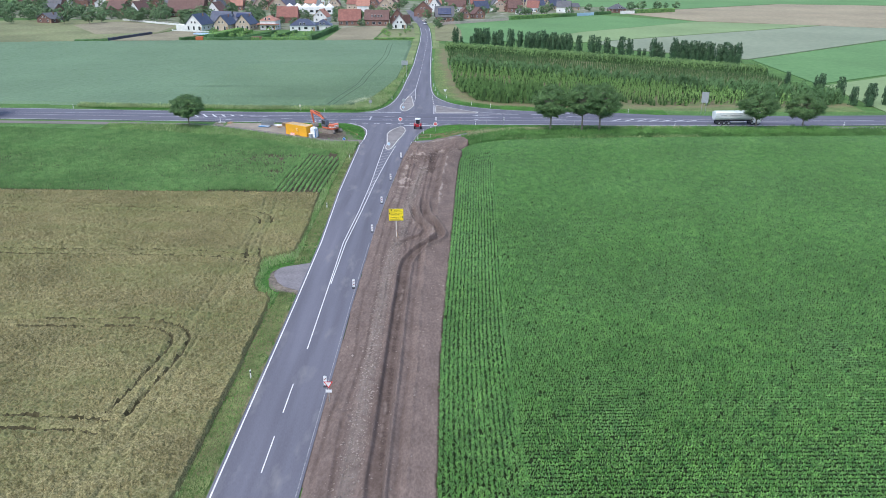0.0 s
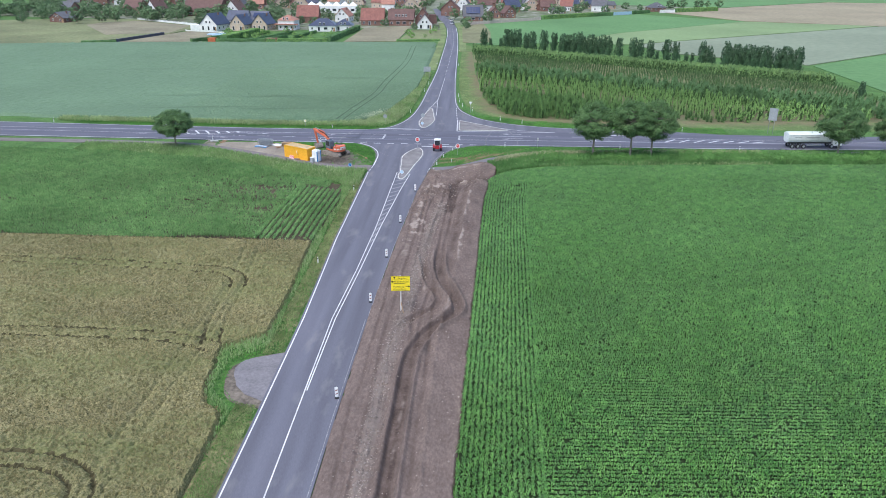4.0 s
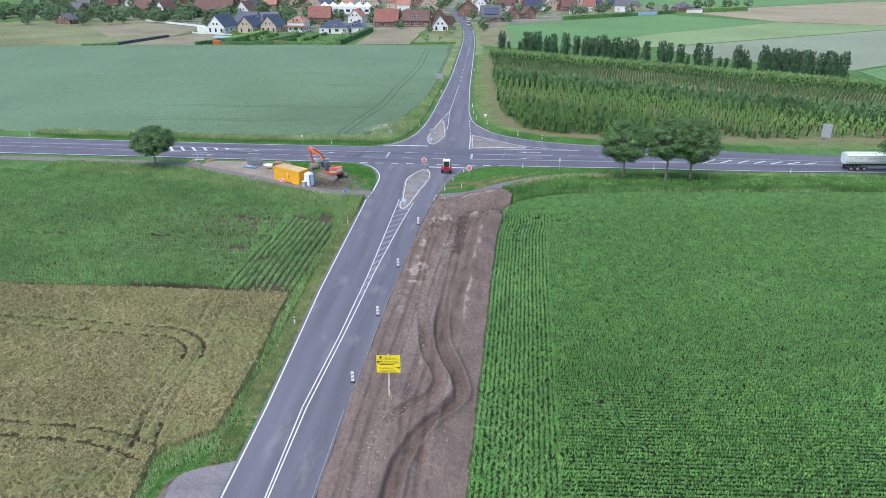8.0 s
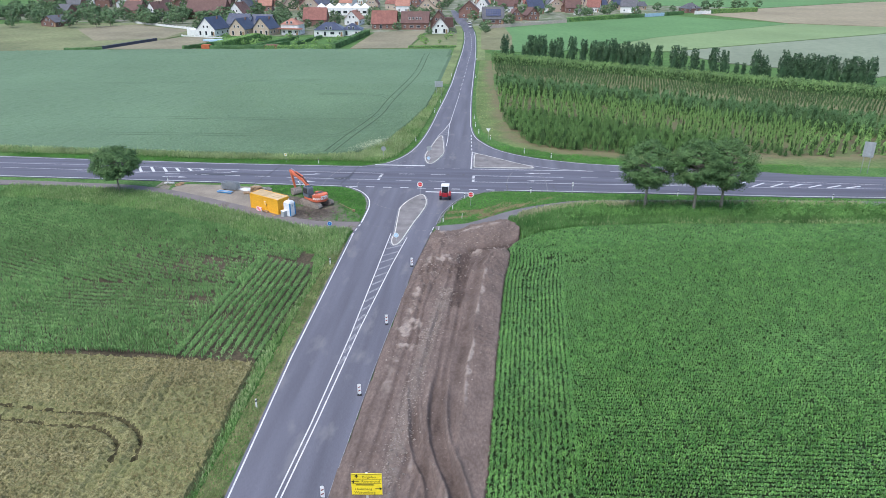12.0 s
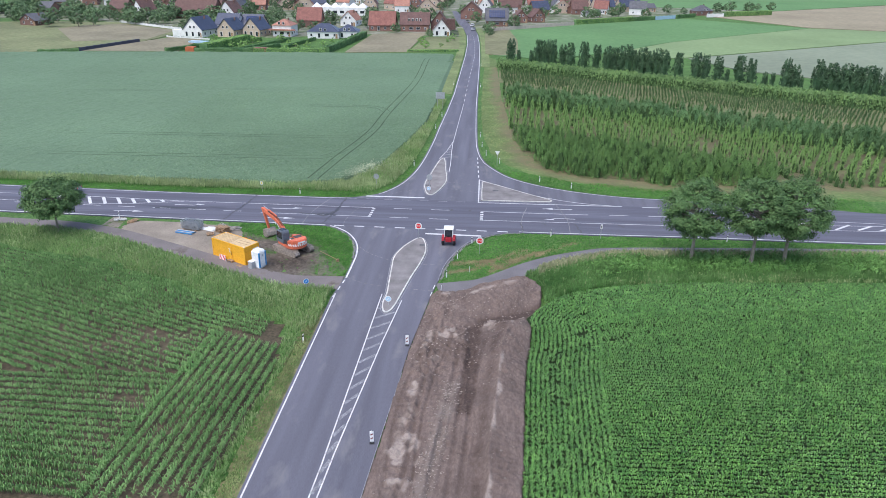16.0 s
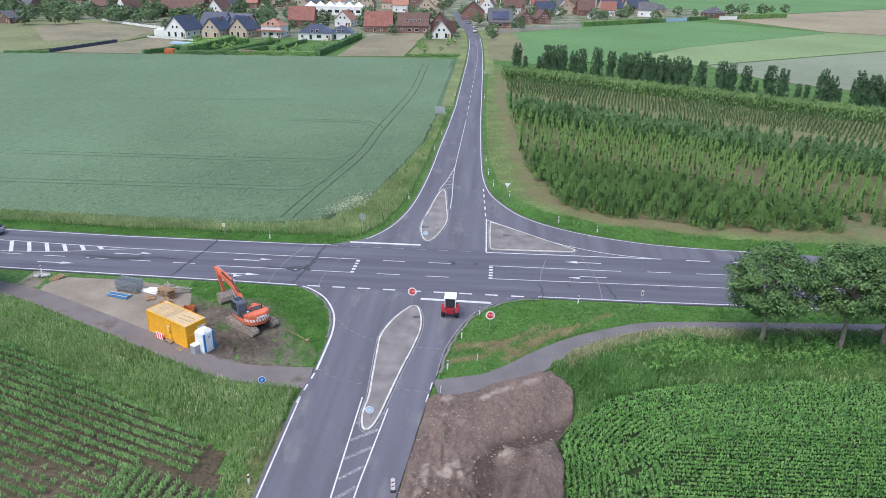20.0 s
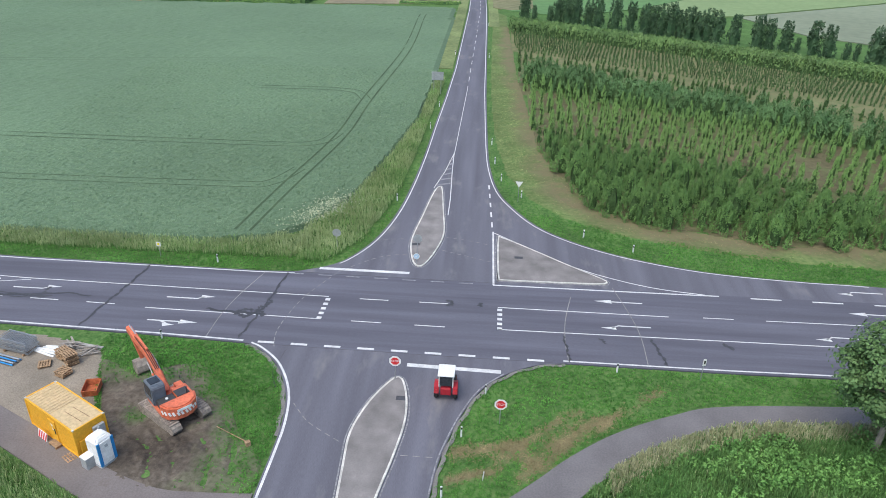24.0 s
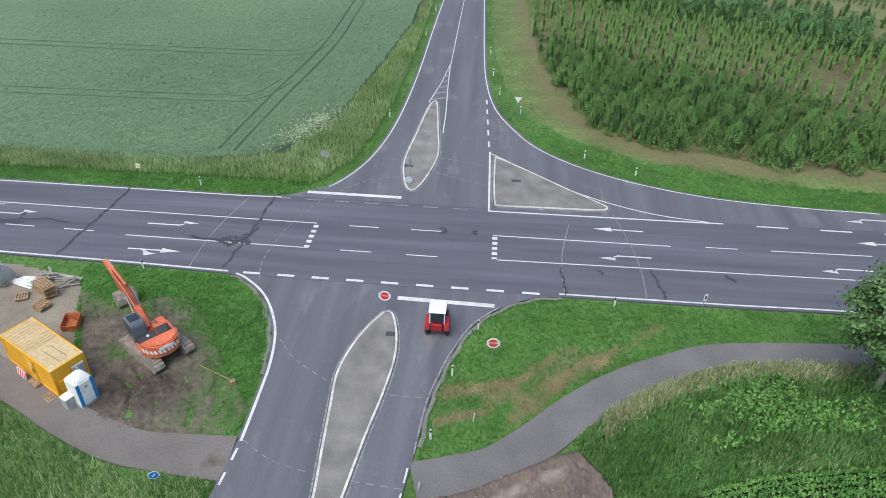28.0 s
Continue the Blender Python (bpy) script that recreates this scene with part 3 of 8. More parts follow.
main_road = road("main_road", S_EDGE + [(-10, 3.9), (0, 3.85), (10, 3.85)] + E_EDGE + N_EAST + [(20, 17.65), (5, 17.6)] + N_WEST, M["asphalt"], "grey asphalt main road with white lane markings")
south_road = road("south_road", SW_ARC[:-1] + [(-8.2, -14.4)] + WEST_SIDE + EAST_SIDE[:-1] + SE_ARC[:-1] + [(15, 3.85), (10, 3.85), (0, 3.85), (-10, 3.9)], M["asphalt_ns"], "grey asphalt side road with a splitter island")
north_road = road("north_road", NE_ARC + N_FAR + NW_ARC + [(5, 17.6), (20, 17.65), (34, 17.75), (46, 17.9)], M["asphalt_ns"], "grey asphalt road leading to the village")

BIKE_R = curve([(4.2, -16.4), (6.8, -15.6), (9.6, -14.6), (12.6, -12.1), (15.6, -9.1), (19.3, -6.2), (24, -3.7), (28.8, -2.1), (43, -0.8), (64, 0.7), (92, 2.0), (140, 5.0), (260, 14)], 5)
BIKE_L = curve([(-8.3, -15.7), (-11.8, -15.7), (-15.7, -15.4), (-19.7, -14.0), (-24, -11.9), (-29.5, -9.2), (-39, -4.6), (-46, -1.5), (-54, 0.6), (-62, 1.2), (-92, 2.2), (-260, 5.0)], 5)


def lane(name, line, width, label, material="path"):
    p = np.array(line)
    d = np.gradient(p, axis=0)
    d /= np.linalg.norm(d, axis=1)[:, None]
    s = np.stack([-d[:, 1], d[:, 0]], 1) * np.broadcast_to(width, (len(p),))[:, None] / 2
    bm = bmesh.new()
    slab(bm, [tuple(q) for q in p + s] + [tuple(q) for q in (p - s)[::-1]], -0.13, -0.01)
    return tagged(part(name, bm, M[material]), label, "path", "", "structure")


wr = np.interp(np.arange(len(BIKE_R)), [0, 15, 40, 99], [3.0, 3.2, 2.7, 2.6])
cycle_path_east = lane("cycle_path_east", BIKE_R, wr, "curved grey asphalt cycle path")
cycle_path_west = lane("cycle_path_west", BIKE_L, np.interp(np.arange(len(BIKE_L)), [0, 8, 25, 99], [3.8, 3.0, 2.7, 2.6]), "curved dusty asphalt cycle path", "path_dusty")
BAY = [(-7.5, -97.0), (-8.6, -96.4), (-9.6, -95.9), (-10.2, -95.2), (-10.9, -94.4), (-11.2, -93.6), (-11.7, -92.6), (-12.0, -91.3), (-11.7, -90.2), (-11.3, -89.6), (-10.4, -89.1), (-9.2, -88.7), (-8.6, -88.3), (-7.5, -88.0)]
bay = bmesh.new()
slab(bay, BAY, -0.13, -0.012)
tagged(part("paved_bay", bay, M["bay"]), "small pale asphalt passing bay with broken edges", "bay", "", "structure")
rim = bmesh.new()
slab(rim, curve([(-7.55, -98.1), (-9.9, -97.5), (-11.6, -95.9), (-12.4, -93), (-12.3, -90.9), (-10.6, -89.1), (-7.55, -87.8)], 4), -0.13, -0.06)
tagged(part("bay_border", rim, M["mud"]), "bare dark soil round the passing bay", "soil", "", "structure")

for arc in (SE_ARC[4:], SW_ARC[:-6]):
    p = np.array(arc)
    d = np.gradient(p, axis=0)
    d /= np.linalg.norm(d, axis=1)[:, None]
    out = p + np.stack([d[:, 1], -d[:, 0]], 1) * (0.2 + 0.12 * np.sin(np.arange(len(p)) * 1.7))[:, None]
    tagged(new("gravel_shoulder", ribbon([tuple(q) for q in out], 0.34, -0.03, "gravel_shoulder", M["shoulder"])), "narrow grey gravel shoulder at the road edge", "shoulder", "", "structure")

# ---- markings ----
TOP = 0.006


def mark(parent, pts, width, material="white", z=TOP, name="marking"):
    ob = new(name, ribbon(pts, width * 0.85 if width < 0.3 else width, z, name, M[material]))
    ob.parent = parent
    return ob


def dashes(parent, pts, width, on, off, material="white", start=0.0):
    p = np.array(pts, float)
    s = np.r_[0, np.cumsum(np.linalg.norm(np.diff(p, axis=0), axis=1))]
    t = start
    while t + on <= s[-1] + 1e-6:
        q = np.linspace(t, t + on, max(2, int(on) + 1))
        mark(parent, np.c_[np.interp(q, s, p[:, 0]), np.interp(q, s, p[:, 1])], width, material)
        t += on + off


def arrow(parent, x, y, way, kind):
    """A lane arrow: a shaft with a head that turns off to one side, or points ahead as well."""
    bm = bmesh.new()

    def face(*pts):
        bm.faces.new([bm.verts.new((x + way * u, y + way * v, TOP)) for u, v in pts])
    if kind == "turn":
        face((0, -0.09), (3.2, -0.09), (3.2, 0.09), (0, 0.09))
        face((3.2, -0.09), (3.9, 0.32), (3.9, 0.52), (3.2, 0.09))
        face((3.55, 0.15), (3.45, 0.75), (5.0, 0.5))
    else:
        face((0, -0.09), (3.4, -0.09), (3.4, 0.09), (0, 0.09))
        face((3.2, -0.36), (5.0, 0), (3.2, 0.36))
        if kind == "both":
            face((1.2, -0.1), (2.0, -0.45), (2.2, -0.45), (1.7, -0.1))
            face((1.6, -0.35), (1.9, -0.95), (2.9, -0.55))
    ob = part("arrow_marking", bm, M["white"], parent)
    return ob


mr = main_road
# edge lines
mark(mr, [(-260, 24.0), (-102, 19.4), (-73, 18.1), (-44, 17.25), (-17.6, 17.2), (-13.6, 17.4)], 0.22)
mark(mr, [(-260, 9.0), (-92, 5.9), (-56, 5.4), (-23, 4.6), (-15, 4.3)], 0.25)
mark(mr, [(14.9, 4.2), (22.5, 4.25), (30, 4.3), (38, 4.5), (66, 4.5), (91, 5.5), (130, 8.1), (260, 17.9)], 0.22)
mark(south_road, [(x * 0.985 + 0.12, y + 0.1) for x, y in SW_ARC], 0.24)
mark(south_road, [(-8.35, -19), (-8.2, -41), (-8.1, -55), (-7.7, -67), (-7.3, -80), (-7.2, -100), (-7.2, -205)], 0.17)
mark(south_road, [(0.32, -79), (1.0, -57), (1.6, -45), (2.1, -36)], 0.09, "worn")
mark(south_road, [(-0.25, -205), (-0.25, -135), (-0.15, -100), (0.12, -80)], 0.1, "worn")
dashes(south_road, [(-8.0, -14.9), (-8.5, -20)], 0.2, 1.0, 1.0)
dashes(south_road, [(3.4, -18.6), (3.8, -14.5)], 0.16, 1.2, 0.8)
mark(south_road, curve([(4.0, -14.2), (4.35, -9.9), (4.95, -7.1), (5.95, -3.8), (7.4, -0.6), (9.5, 1.75)], 4), 0.14, "worn")
mark(north_road, [(x - 0.35, y - 0.15) for x, y in NE_ARC[8:]], 0.17)
mark(north_road, [(5.6, 92), (4.35, 170), (3.7, 200), (2.5, 240), (0.7, 277)], 0.2)
mark(north_road, [(x + 0.35, y) for x, y in NW_ARC[:-6]], 0.17)
mark(north_road, [(-4.6, 277), (-2.8, 240), (-2.0, 199), (-1.55, 115), (-1.95, 90.6)], 0.2)
# lanes of the main road, west arm
mark(mr, [(-70, 14.2), (-58, 13.9), (-41.8, 13.1), (-8.75, 12.9)], 0.16)
mark(mr, [(-26.6, 8.8), (-8.75, 8.65)], 0.16)
for k in range(5):
    mark(mr, [(-8.75 - 0.03 * k, 12.55 - 0.87 * k), (-8.75 - 0.03 * k, 12.1 - 0.87 * k)], 0.5)
    mark(mr, [(9.05, 12.45 - 0.85 * k), (9.05, 12.0 - 0.85 * k)], 0.5)
dashes(mr, [(-68.9, 9.9), (-29, 9.1)], 0.16, 3.0, 3.0)
mark(mr, [(-130, 12.4), (-95, 11.5), (-64, 10.6), (-56, 10.4), (-50, 10.8), (-46, 11.7), (-41, 12.8)], 0.13)
for k, low in enumerate((10.3, 10.25, 10.25, 10.45, 10.65, 11.1, 11.8, 12.4)):
    mark(mr, [(-63.3 + 2.58 * k, 13.95 - 0.09 * k), (-63.3 + 2.58 * k + 0.6 * (13.9 - low), low)], 0.5)
mark(mr, [(-130, 14.9), (-92, 14.4), (-70, 14.2)], 0.13)
dashes(mr, [(-240, 16.5), (-132, 13.7)], 0.13, 4, 8)
dashes(mr, [(-5.5, 12.8), (4.0, 12.85)], 0.16, 3.0, 3.2)
dashes(mr, [(-5.6, 8.62), (4.0, 8.55)], 0.16, 3.0, 3.3)
dashes(mr, [(-13.6, 4.25), (14.3, 4.02)], 0.3, 1.55, 1.6)
# east arm
mark(mr, [(8.85, 12.7), (26.2, 12.8)], 0.16)
mark(mr, [(8.85, 8.68), (42.4, 9.2), (60, 9.3)], 0.16)
mark(mr, [(29.6, 13.0), (32.7, 13.05)], 0.16)
mark(mr, [(35.9, 13.1), (45.6, 13.3)], 0.16)
mark(mr, [(8.3, 17.15), (20, 17.3), (32.4, 17.5)], 0.25)
dashes(mr, [(35.7, 17.4), (62, 17.5)], 0.25, 3.2, 3.2)
mark(mr, [(42.4, 9.2), (52, 10.4), (60, 11.3), (72, 12.0)], 0.14)
mark(mr, [(60, 9.3), (90, 10.3), (130, 13.2)], 0.14)
mark(mr, [(60, 13.6), (90, 12.4), (130, 13.6)], 0.14)
for k in range(7):
    mark(mr, [(57 + 3.4 * k, 9.6 + 0.1 * k), (60 + 3.4 * k, 12.4 - 0.15 * k)], 0.4)
dashes(mr, [(132, 14), (250, 23)], 0.13, 4, 8)
mark(mr, [(48, 13.4), (62, 13.6)], 0.14)
# stop lines and dashes of the minor roads
mark(south_road, [(0.75, 2.15), (9.2, 1.95)], 0.5)
mark(north_road, [(-11.1, 18.75), (-1.0, 18.75)], 0.5)
dashes(mr, [(-14, 17.25), (7.5, 17.2)], 0.2, 1.5, 1.6, "worn")
mark(north_road, [(8.35, 17.2), (8.15, 30.3)], 0.25)
dashes(north_road, [(8.0, 31.5), (7.35, 45.5)], 0.25, 1.5, 1.6)
mark(north_road, curve([(8.3, 29.9), (12.5, 26.3), (17.5, 22.2), (21.5, 20.0), (26, 18.4), (31, 17.6)], 5), 0.18)
# centre lines
CL = [(-3.6, -112), (-3.75, -95), (-3.9, -80), (-3.2, -66), (-2.75, -50), (-2.65, -30), (-2.6, -18.5)]
CR = [(-3.55, -95), (-3.5, -80), (-2.75, -66), (-2.0, -48.6), (-0.8, -30), (0.05, -20)]
mark(south_road, CL, 0.15)
mark(south_road, CR, 0.15)
dashes(south_road, [(-3.75, -204), (-3.75, -115)], 0.13, 5.0, 3.6, start=2.6)
for k in range(15):
    y = -56 + 2.4 * k
    xl, xr = np.interp(y, [q[1] for q in CL], [q[0] for q in CL]), np.interp(y + 1.5, [q[1] for q in CR], [q[0] for q in CR])
    mark(south_road, [(xl + 0.1, y), (xr - 0.1, y + 1.7)], 0.34, "worn")
mark(north_road, [(1.6, 57), (1.9, 96), (1.9, 100)], 0.13)
mark(north_road, [(1.55, 58), (1.75, 50), (2.15, 40), (2.2, 34.5)], 0.15)
mark(north_road, [(1.55, 58), (0.7, 50), (-0.4, 43.5)], 0.15)
for k in range(6):
    y = 44.5 + 2.0 * k
    mark(north_road, [(-0.2 + 0.26 * k, y), (1.95 - 0.1 * k, y + 1.0)], 0.4, "worn")
dashes(north_road, [(1.9, 104), (1.75, 199), (0.5, 240), (-2, 280)], 0.14, 4, 4)
for x, y, way, kind in ((-25.3, 11.0, 1, "turn"), (-41.9, 11.2, 1, "turn"), (-25.4, 6.7, 1, "both"), (-50.5, 7.5, 1, "ahead"), (24, 10.6, -1, "turn"), (44.7, 10.8, -1, "turn"), (23.9, 15.1, -1, "ahead"), (50, 15.5, -1, "ahead"), (50.5, 20.0, -1, "turn")):
    arrow(mr if y < 19 else north_road, x, y, way, kind)
# sealed cracks and saw cuts
def seal(pts, w):
    """An uneven band of tar that wanders along a crack."""
    p = np.array(curve(pts, 10))
    d = np.gradient(p, axis=0)
    d /= np.linalg.norm(d, axis=1)[:, None] + 1e-9
    s = np.stack([-d[:, 1], d[:, 0]], 1)
    k = np.arange(len(p)) * 0.9 + p[0, 0]
    p = p + s * (0.09 * np.sin(k * 0.9) + 0.04 * np.sin(k * 2.3 + 1))[:, None] * min(1, w * 3)
    wide = w * (0.62 + 0.28 * np.sin(k * 2.1) + 0.2 * np.sin(k * 4.7 + 2))
    wide[[0, -1]] *= 0.35
    v = np.concatenate([p + s * wide[:, None] / 2, p - s * wide[:, None] / 2])
    z = (0.004 if w < 0.15 else 0.010) + 0.002 * (int(abs(pts[0][0]) * 10 + abs(pts[0][1]) * 10) % 5)
    a = np.arange(len(p) - 1)
    ob = new("crack_seal", mesh_np("crack_seal", np.c_[v, np.full(len(v), z)], np.stack([a, a + len(p), a + len(p) + 1, a + 1], 1), M["tar"]))
    ob.parent = mr


for pts, w in (([(-29.9, 17.3), (-30.2, 14), (-30.6, 11), (-31.0, 8.5), (-31.4, 5)], 0.42), ([(-14.3, 17.4), (-14.6, 13), (-14.9, 9.7), (-15.3, 7), (-15.6, 4.6)], 0.38), ([(-20.5, 9.3), (-18, 9.0), (-16, 9.6), (-14.3, 9.0)], 0.5),
               ([(-17.5, 9.0), (-16.2, 8.3), (-15.2, 9.4)], 0.7), ([(-17.7, 8.95), (-16, 9.0), (-14.2, 8.75)], 0.75), ([(-15.4, 9.9), (-14.6, 10.6), (-14.4, 11.6)], 0.6), ([(-44.5, 9.5), (-41.5, 9.7), (-37, 9.8)], 0.7), ([(-46, 10.3), (-40, 9.9), (-36, 10.6), (-33, 10.2)], 0.35), ([(-41, 9.2), (-38.5, 10.0), (-38, 11.5)], 0.4), ([(15.2, 8.2), (15.4, 6), (15.5, 4.1)], 0.3), ([(23.6, 8.6), (24, 6.5), (24.4, 4.4)], 0.4),
               ([(18.6, 8.2), (19.2, 7.4)], 0.45), ([(30.4, 8.6), (31.2, 7.6)], 0.7), ([(-13.8, 3.9), (0, 3.8), (14.8, 3.8)], 0.07), ([(-13, 17.62), (0, 17.6), (9, 17.6)], 0.1), ([(-10.6, 3.4), (-10.9, 0), (-10.0, -2.2)], 0.07),
               ([(3.5, 13.6), (4.2, 13.0), (3.6, 12.4)], 0.6), ([(7.0, 13.4), (7.1, 12.6)], 0.7)):
    seal(pts, w)
for pts in ([(-16.8, 17.2), (-18.0, 12.5), (-18.6, 8.5), (-18.7, 4.6)], [(21.2, 18.0), (22.2, 13), (22.7, 9), (22.6, 4.3)], [(16.5, 15.5), (15.6, 11), (15.3, 7), (15.4, 4.2)]):
    mark(mr, curve(pts, 4), 0.1, "faint", 0.013, "saw_cut")
for pts, par in (([(-9.0, 17.8), (-11.3, 12.5), (-12.2, 8), (-12.3, 5.4), (-11.7, 3)], mr), ([(-8.0, -4.0), (-6.5, -5.9), (-5.2, -6.9), (-3.0, -8.3)], south_road), ([(-7.8, -14.2), (-5.4, -15.7), (-2.2, -16.5)], south_road), ([(1.6, -9.1), (4.5, -9.1)], south_road), ([(0.2, -16.8), (3.6, -17.1)], south_road),
                 ([(2.4, 28), (5, 27.5), (8, 26.5)], north_road), ([(2.2, 24.6), (5, 23.5), (8.2, 22.3)], north_road), ([(-6, 26.4), (-2, 27.2)], north_road), ([(-9, 18.0), (-5, 22), (-1.5, 23.2)], north_road)):
    dashes(par, curve(pts, 4), 0.09, 0.55, 0.4, "faint")


# ---- traffic islands ----
def inset(outline, d):
    p = np.array(outline)
    k = len(p)
    t = np.roll(p, -1, 0) - np.roll(p, 1, 0)
    t /= np.linalg.norm(t, axis=1)[:, None]
    return [tuple(q) for q in p + np.stack([-t[:, 1], t[:, 0]], 1) * d]


def island(name, pts, label, line=True):
    out = curve(pts, 6, True)
    area = sum(a[0] * b[1] - b[0] * a[1] for a, b in zip(out, out[1:] + out[:1]))
    if area < 0:
        out = out[::-1]
    isl = empty(name, Matrix(), label, "traffic island", "", "structure")
    bm = bmesh.new()
    slab(bm, inset(out, 0.17), 0.0, 0.105)
    part("paving", bm, M["paving"], isl)
    p = np.array(out + out[:1])
    s = np.r_[0, np.cumsum(np.linalg.norm(np.diff(p, axis=0), axis=1))]
    q = np.array(inset(out, 0.17))
    q = np.r_[q, q[:1]]
    count = max(8, int(s[-1] / 1.0))
    for k in range(count):
        u = np.linspace(s[-1] * k / count + 0.012, s[-1] * (k + 1) / count - 0.012, 3)
        o = [(np.interp(v, s, p[:, 0]), np.interp(v, s, p[:, 1])) for v in u]
        i = [(np.interp(v, s, q[:, 0]), np.interp(v, s, q[:, 1])) for v in u]
        bm = bmesh.new()
        slab(bm, o + i[::-1], 0.0, 0.12)
        part("kerbstone", bm, M["kerb"], isl)
    if line:
        w = inset(out, -0.16)
        mark(isl, w + w[:1], 0.13, "worn", TOP + 0.004, "edge_marking")
    return isl


island("splitter_island_south", [(0.75, -0.2), (1.35, -2.5), (1.55, -5.5), (1.15, -9.3), (0.55, -13), (-0.1, -18), (-0.55, -21.5), (-1.1, -23.2), (-1.75, -23.2), (-2.2, -21.2), (-2.1, -18.3), (-2.35, -14.5), (-2.6, -10.5), (-2.75, -7.5), (-2.4, -5.2), (-1.6, -2.6), (-0.4, -0.2), (0.2, 0.3)], "long paved splitter island with pale kerbstones")
island("splitter_island_north", [(0.1, 43.6), (0.8, 43.3), (1.55, 36), (2.15, 29), (1.5, 24.2), (0.5, 20.8), (-0.45, 20.4), (-1.2, 22.3), (-1.75, 26.8), (-1.1, 34), (-0.45, 40.8)], "paved splitter island with pale kerbstones")
island("triangle_island", [(8.75, 28.6), (9.2, 28.7), (12, 26.6), (16.5, 22.8), (20.4, 19.7), (20.8, 18.9), (19.8, 18.5), (15, 18.3), (9.3, 18.2), (8.85, 18.6), (8.7, 23)], "triangular paved traffic island with pale kerbstones")
for x, y in ((0.9, -2.6), (-1.0, 25.6), (11.2, 23.6)):
    bm = bmesh.new()
    box(bm, 1.0, 0.55, 0.006, Matrix.Translation((x, y, 0.107)))
    part("manhole_cover", bm, M["tar"])
    ob = bpy.data.objects["manhole_cover"] if x == 0.9 else None
for ob in [o for o in bpy.data.objects if o.name.startswith("manhole_cover")]:
    tagged(ob, "dark rectangular manhole cover in the island paving", "manhole cover", "manhole covers")

# ---- excavated strip beside the side road ----
DIRT = [(0, -210), (0, -135), (0.1, -100), (0.4, -75), (1.3, -51), (2.3, -31), (3.5, -18.2), (6.5, -17.4), (9.8, -16.3), (12.8, -14.2), (14.8, -13.2), (17.2, -16.5), (16.9, -20.0), (15.0, -23.3), (15.4, -26.2), (15.3, -29.6), (14.7, -34), (14.3, -42), (13.8, -52), (13.4, -63), (12.1, -94), (11.4, -115), (11.2, -210)]


BEND = curve([(8.2, -55), (8.0, -61.6), (8.65, -68), (10.3, -73.4), (11.05, -76.9), (10.4, -79), (8.9, -81.1), (7.6, -83.5), (6.65, -86.4), (6.2, -89.5), (6.1, -98), (6.1, -130), (6.0, -209)], 5)
FORK = curve([(4.8, -56), (5.7, -61.8), (6.9, -69.3), (8.5, -73.6), (8.2, -76.8), (6.5, -78.6), (4.9, -81), (4.3, -83.1)], 5)
PEBBLE = [(7.3, -38), (6.9, -43.5), (6.2, -50), (5.4, -60), (5.1, -70), (4.8, -76), (4.4, -80.6), (4.0, -85), (3.85, -91), (3.8, -98), (3.8, -140), (3.8, -209)]
RIDGE = [(13.5, -24.8), (13.1, -26.8), (12.5, -29.5), (11.9, -34), (11.9, -37.3), (11.5, -41), (11.2, -45.5), (10.8, -55.5), (10.4, -67.6), (8.9, -84), (8.8, -97.6), (8.6, -209)]
DITCH = [(17.2, -20.4), (16.2, -21.2), (13.9, -22.8), (11.7, -23.7), (10.1, -24.7), (9.3, -26.3), (9.0, -30), (8.9, -37), (8.8, -42)]


def dirt_frame(X, Y):
    xl = np.interp(Y, [-210, -135, -100, -75, -51, -31, -18], [0, 0, 0.1, 0.4, 1.3, 2.3, 3.5])
    xr = np.interp(Y, [-210, -115, -94, -63, -42, -34, -26, -18], [11.2, 11.4, 12.1, 13.4, 14.3, 14.7, 15.4, 17])
    rx = np.interp(Y, [q[1] for q in RIDGE[::-1]], [q[0] for q in RIDGE[::-1]]) + 0.12 * waves(Y, Y * 0, 3.5, 3)
    return xl, xr, rx


def rut(d, w):
    return np.exp(-(d / w) ** 4)


RUTS = ((1.2, 0.16, -0.07), (2.7, 0.2, -0.1), (3.9, 0.14, -0.07), (5.2, 0.24, -0.12), (6.5, 0.2, -0.12), (7.7, 0.22, -0.1))


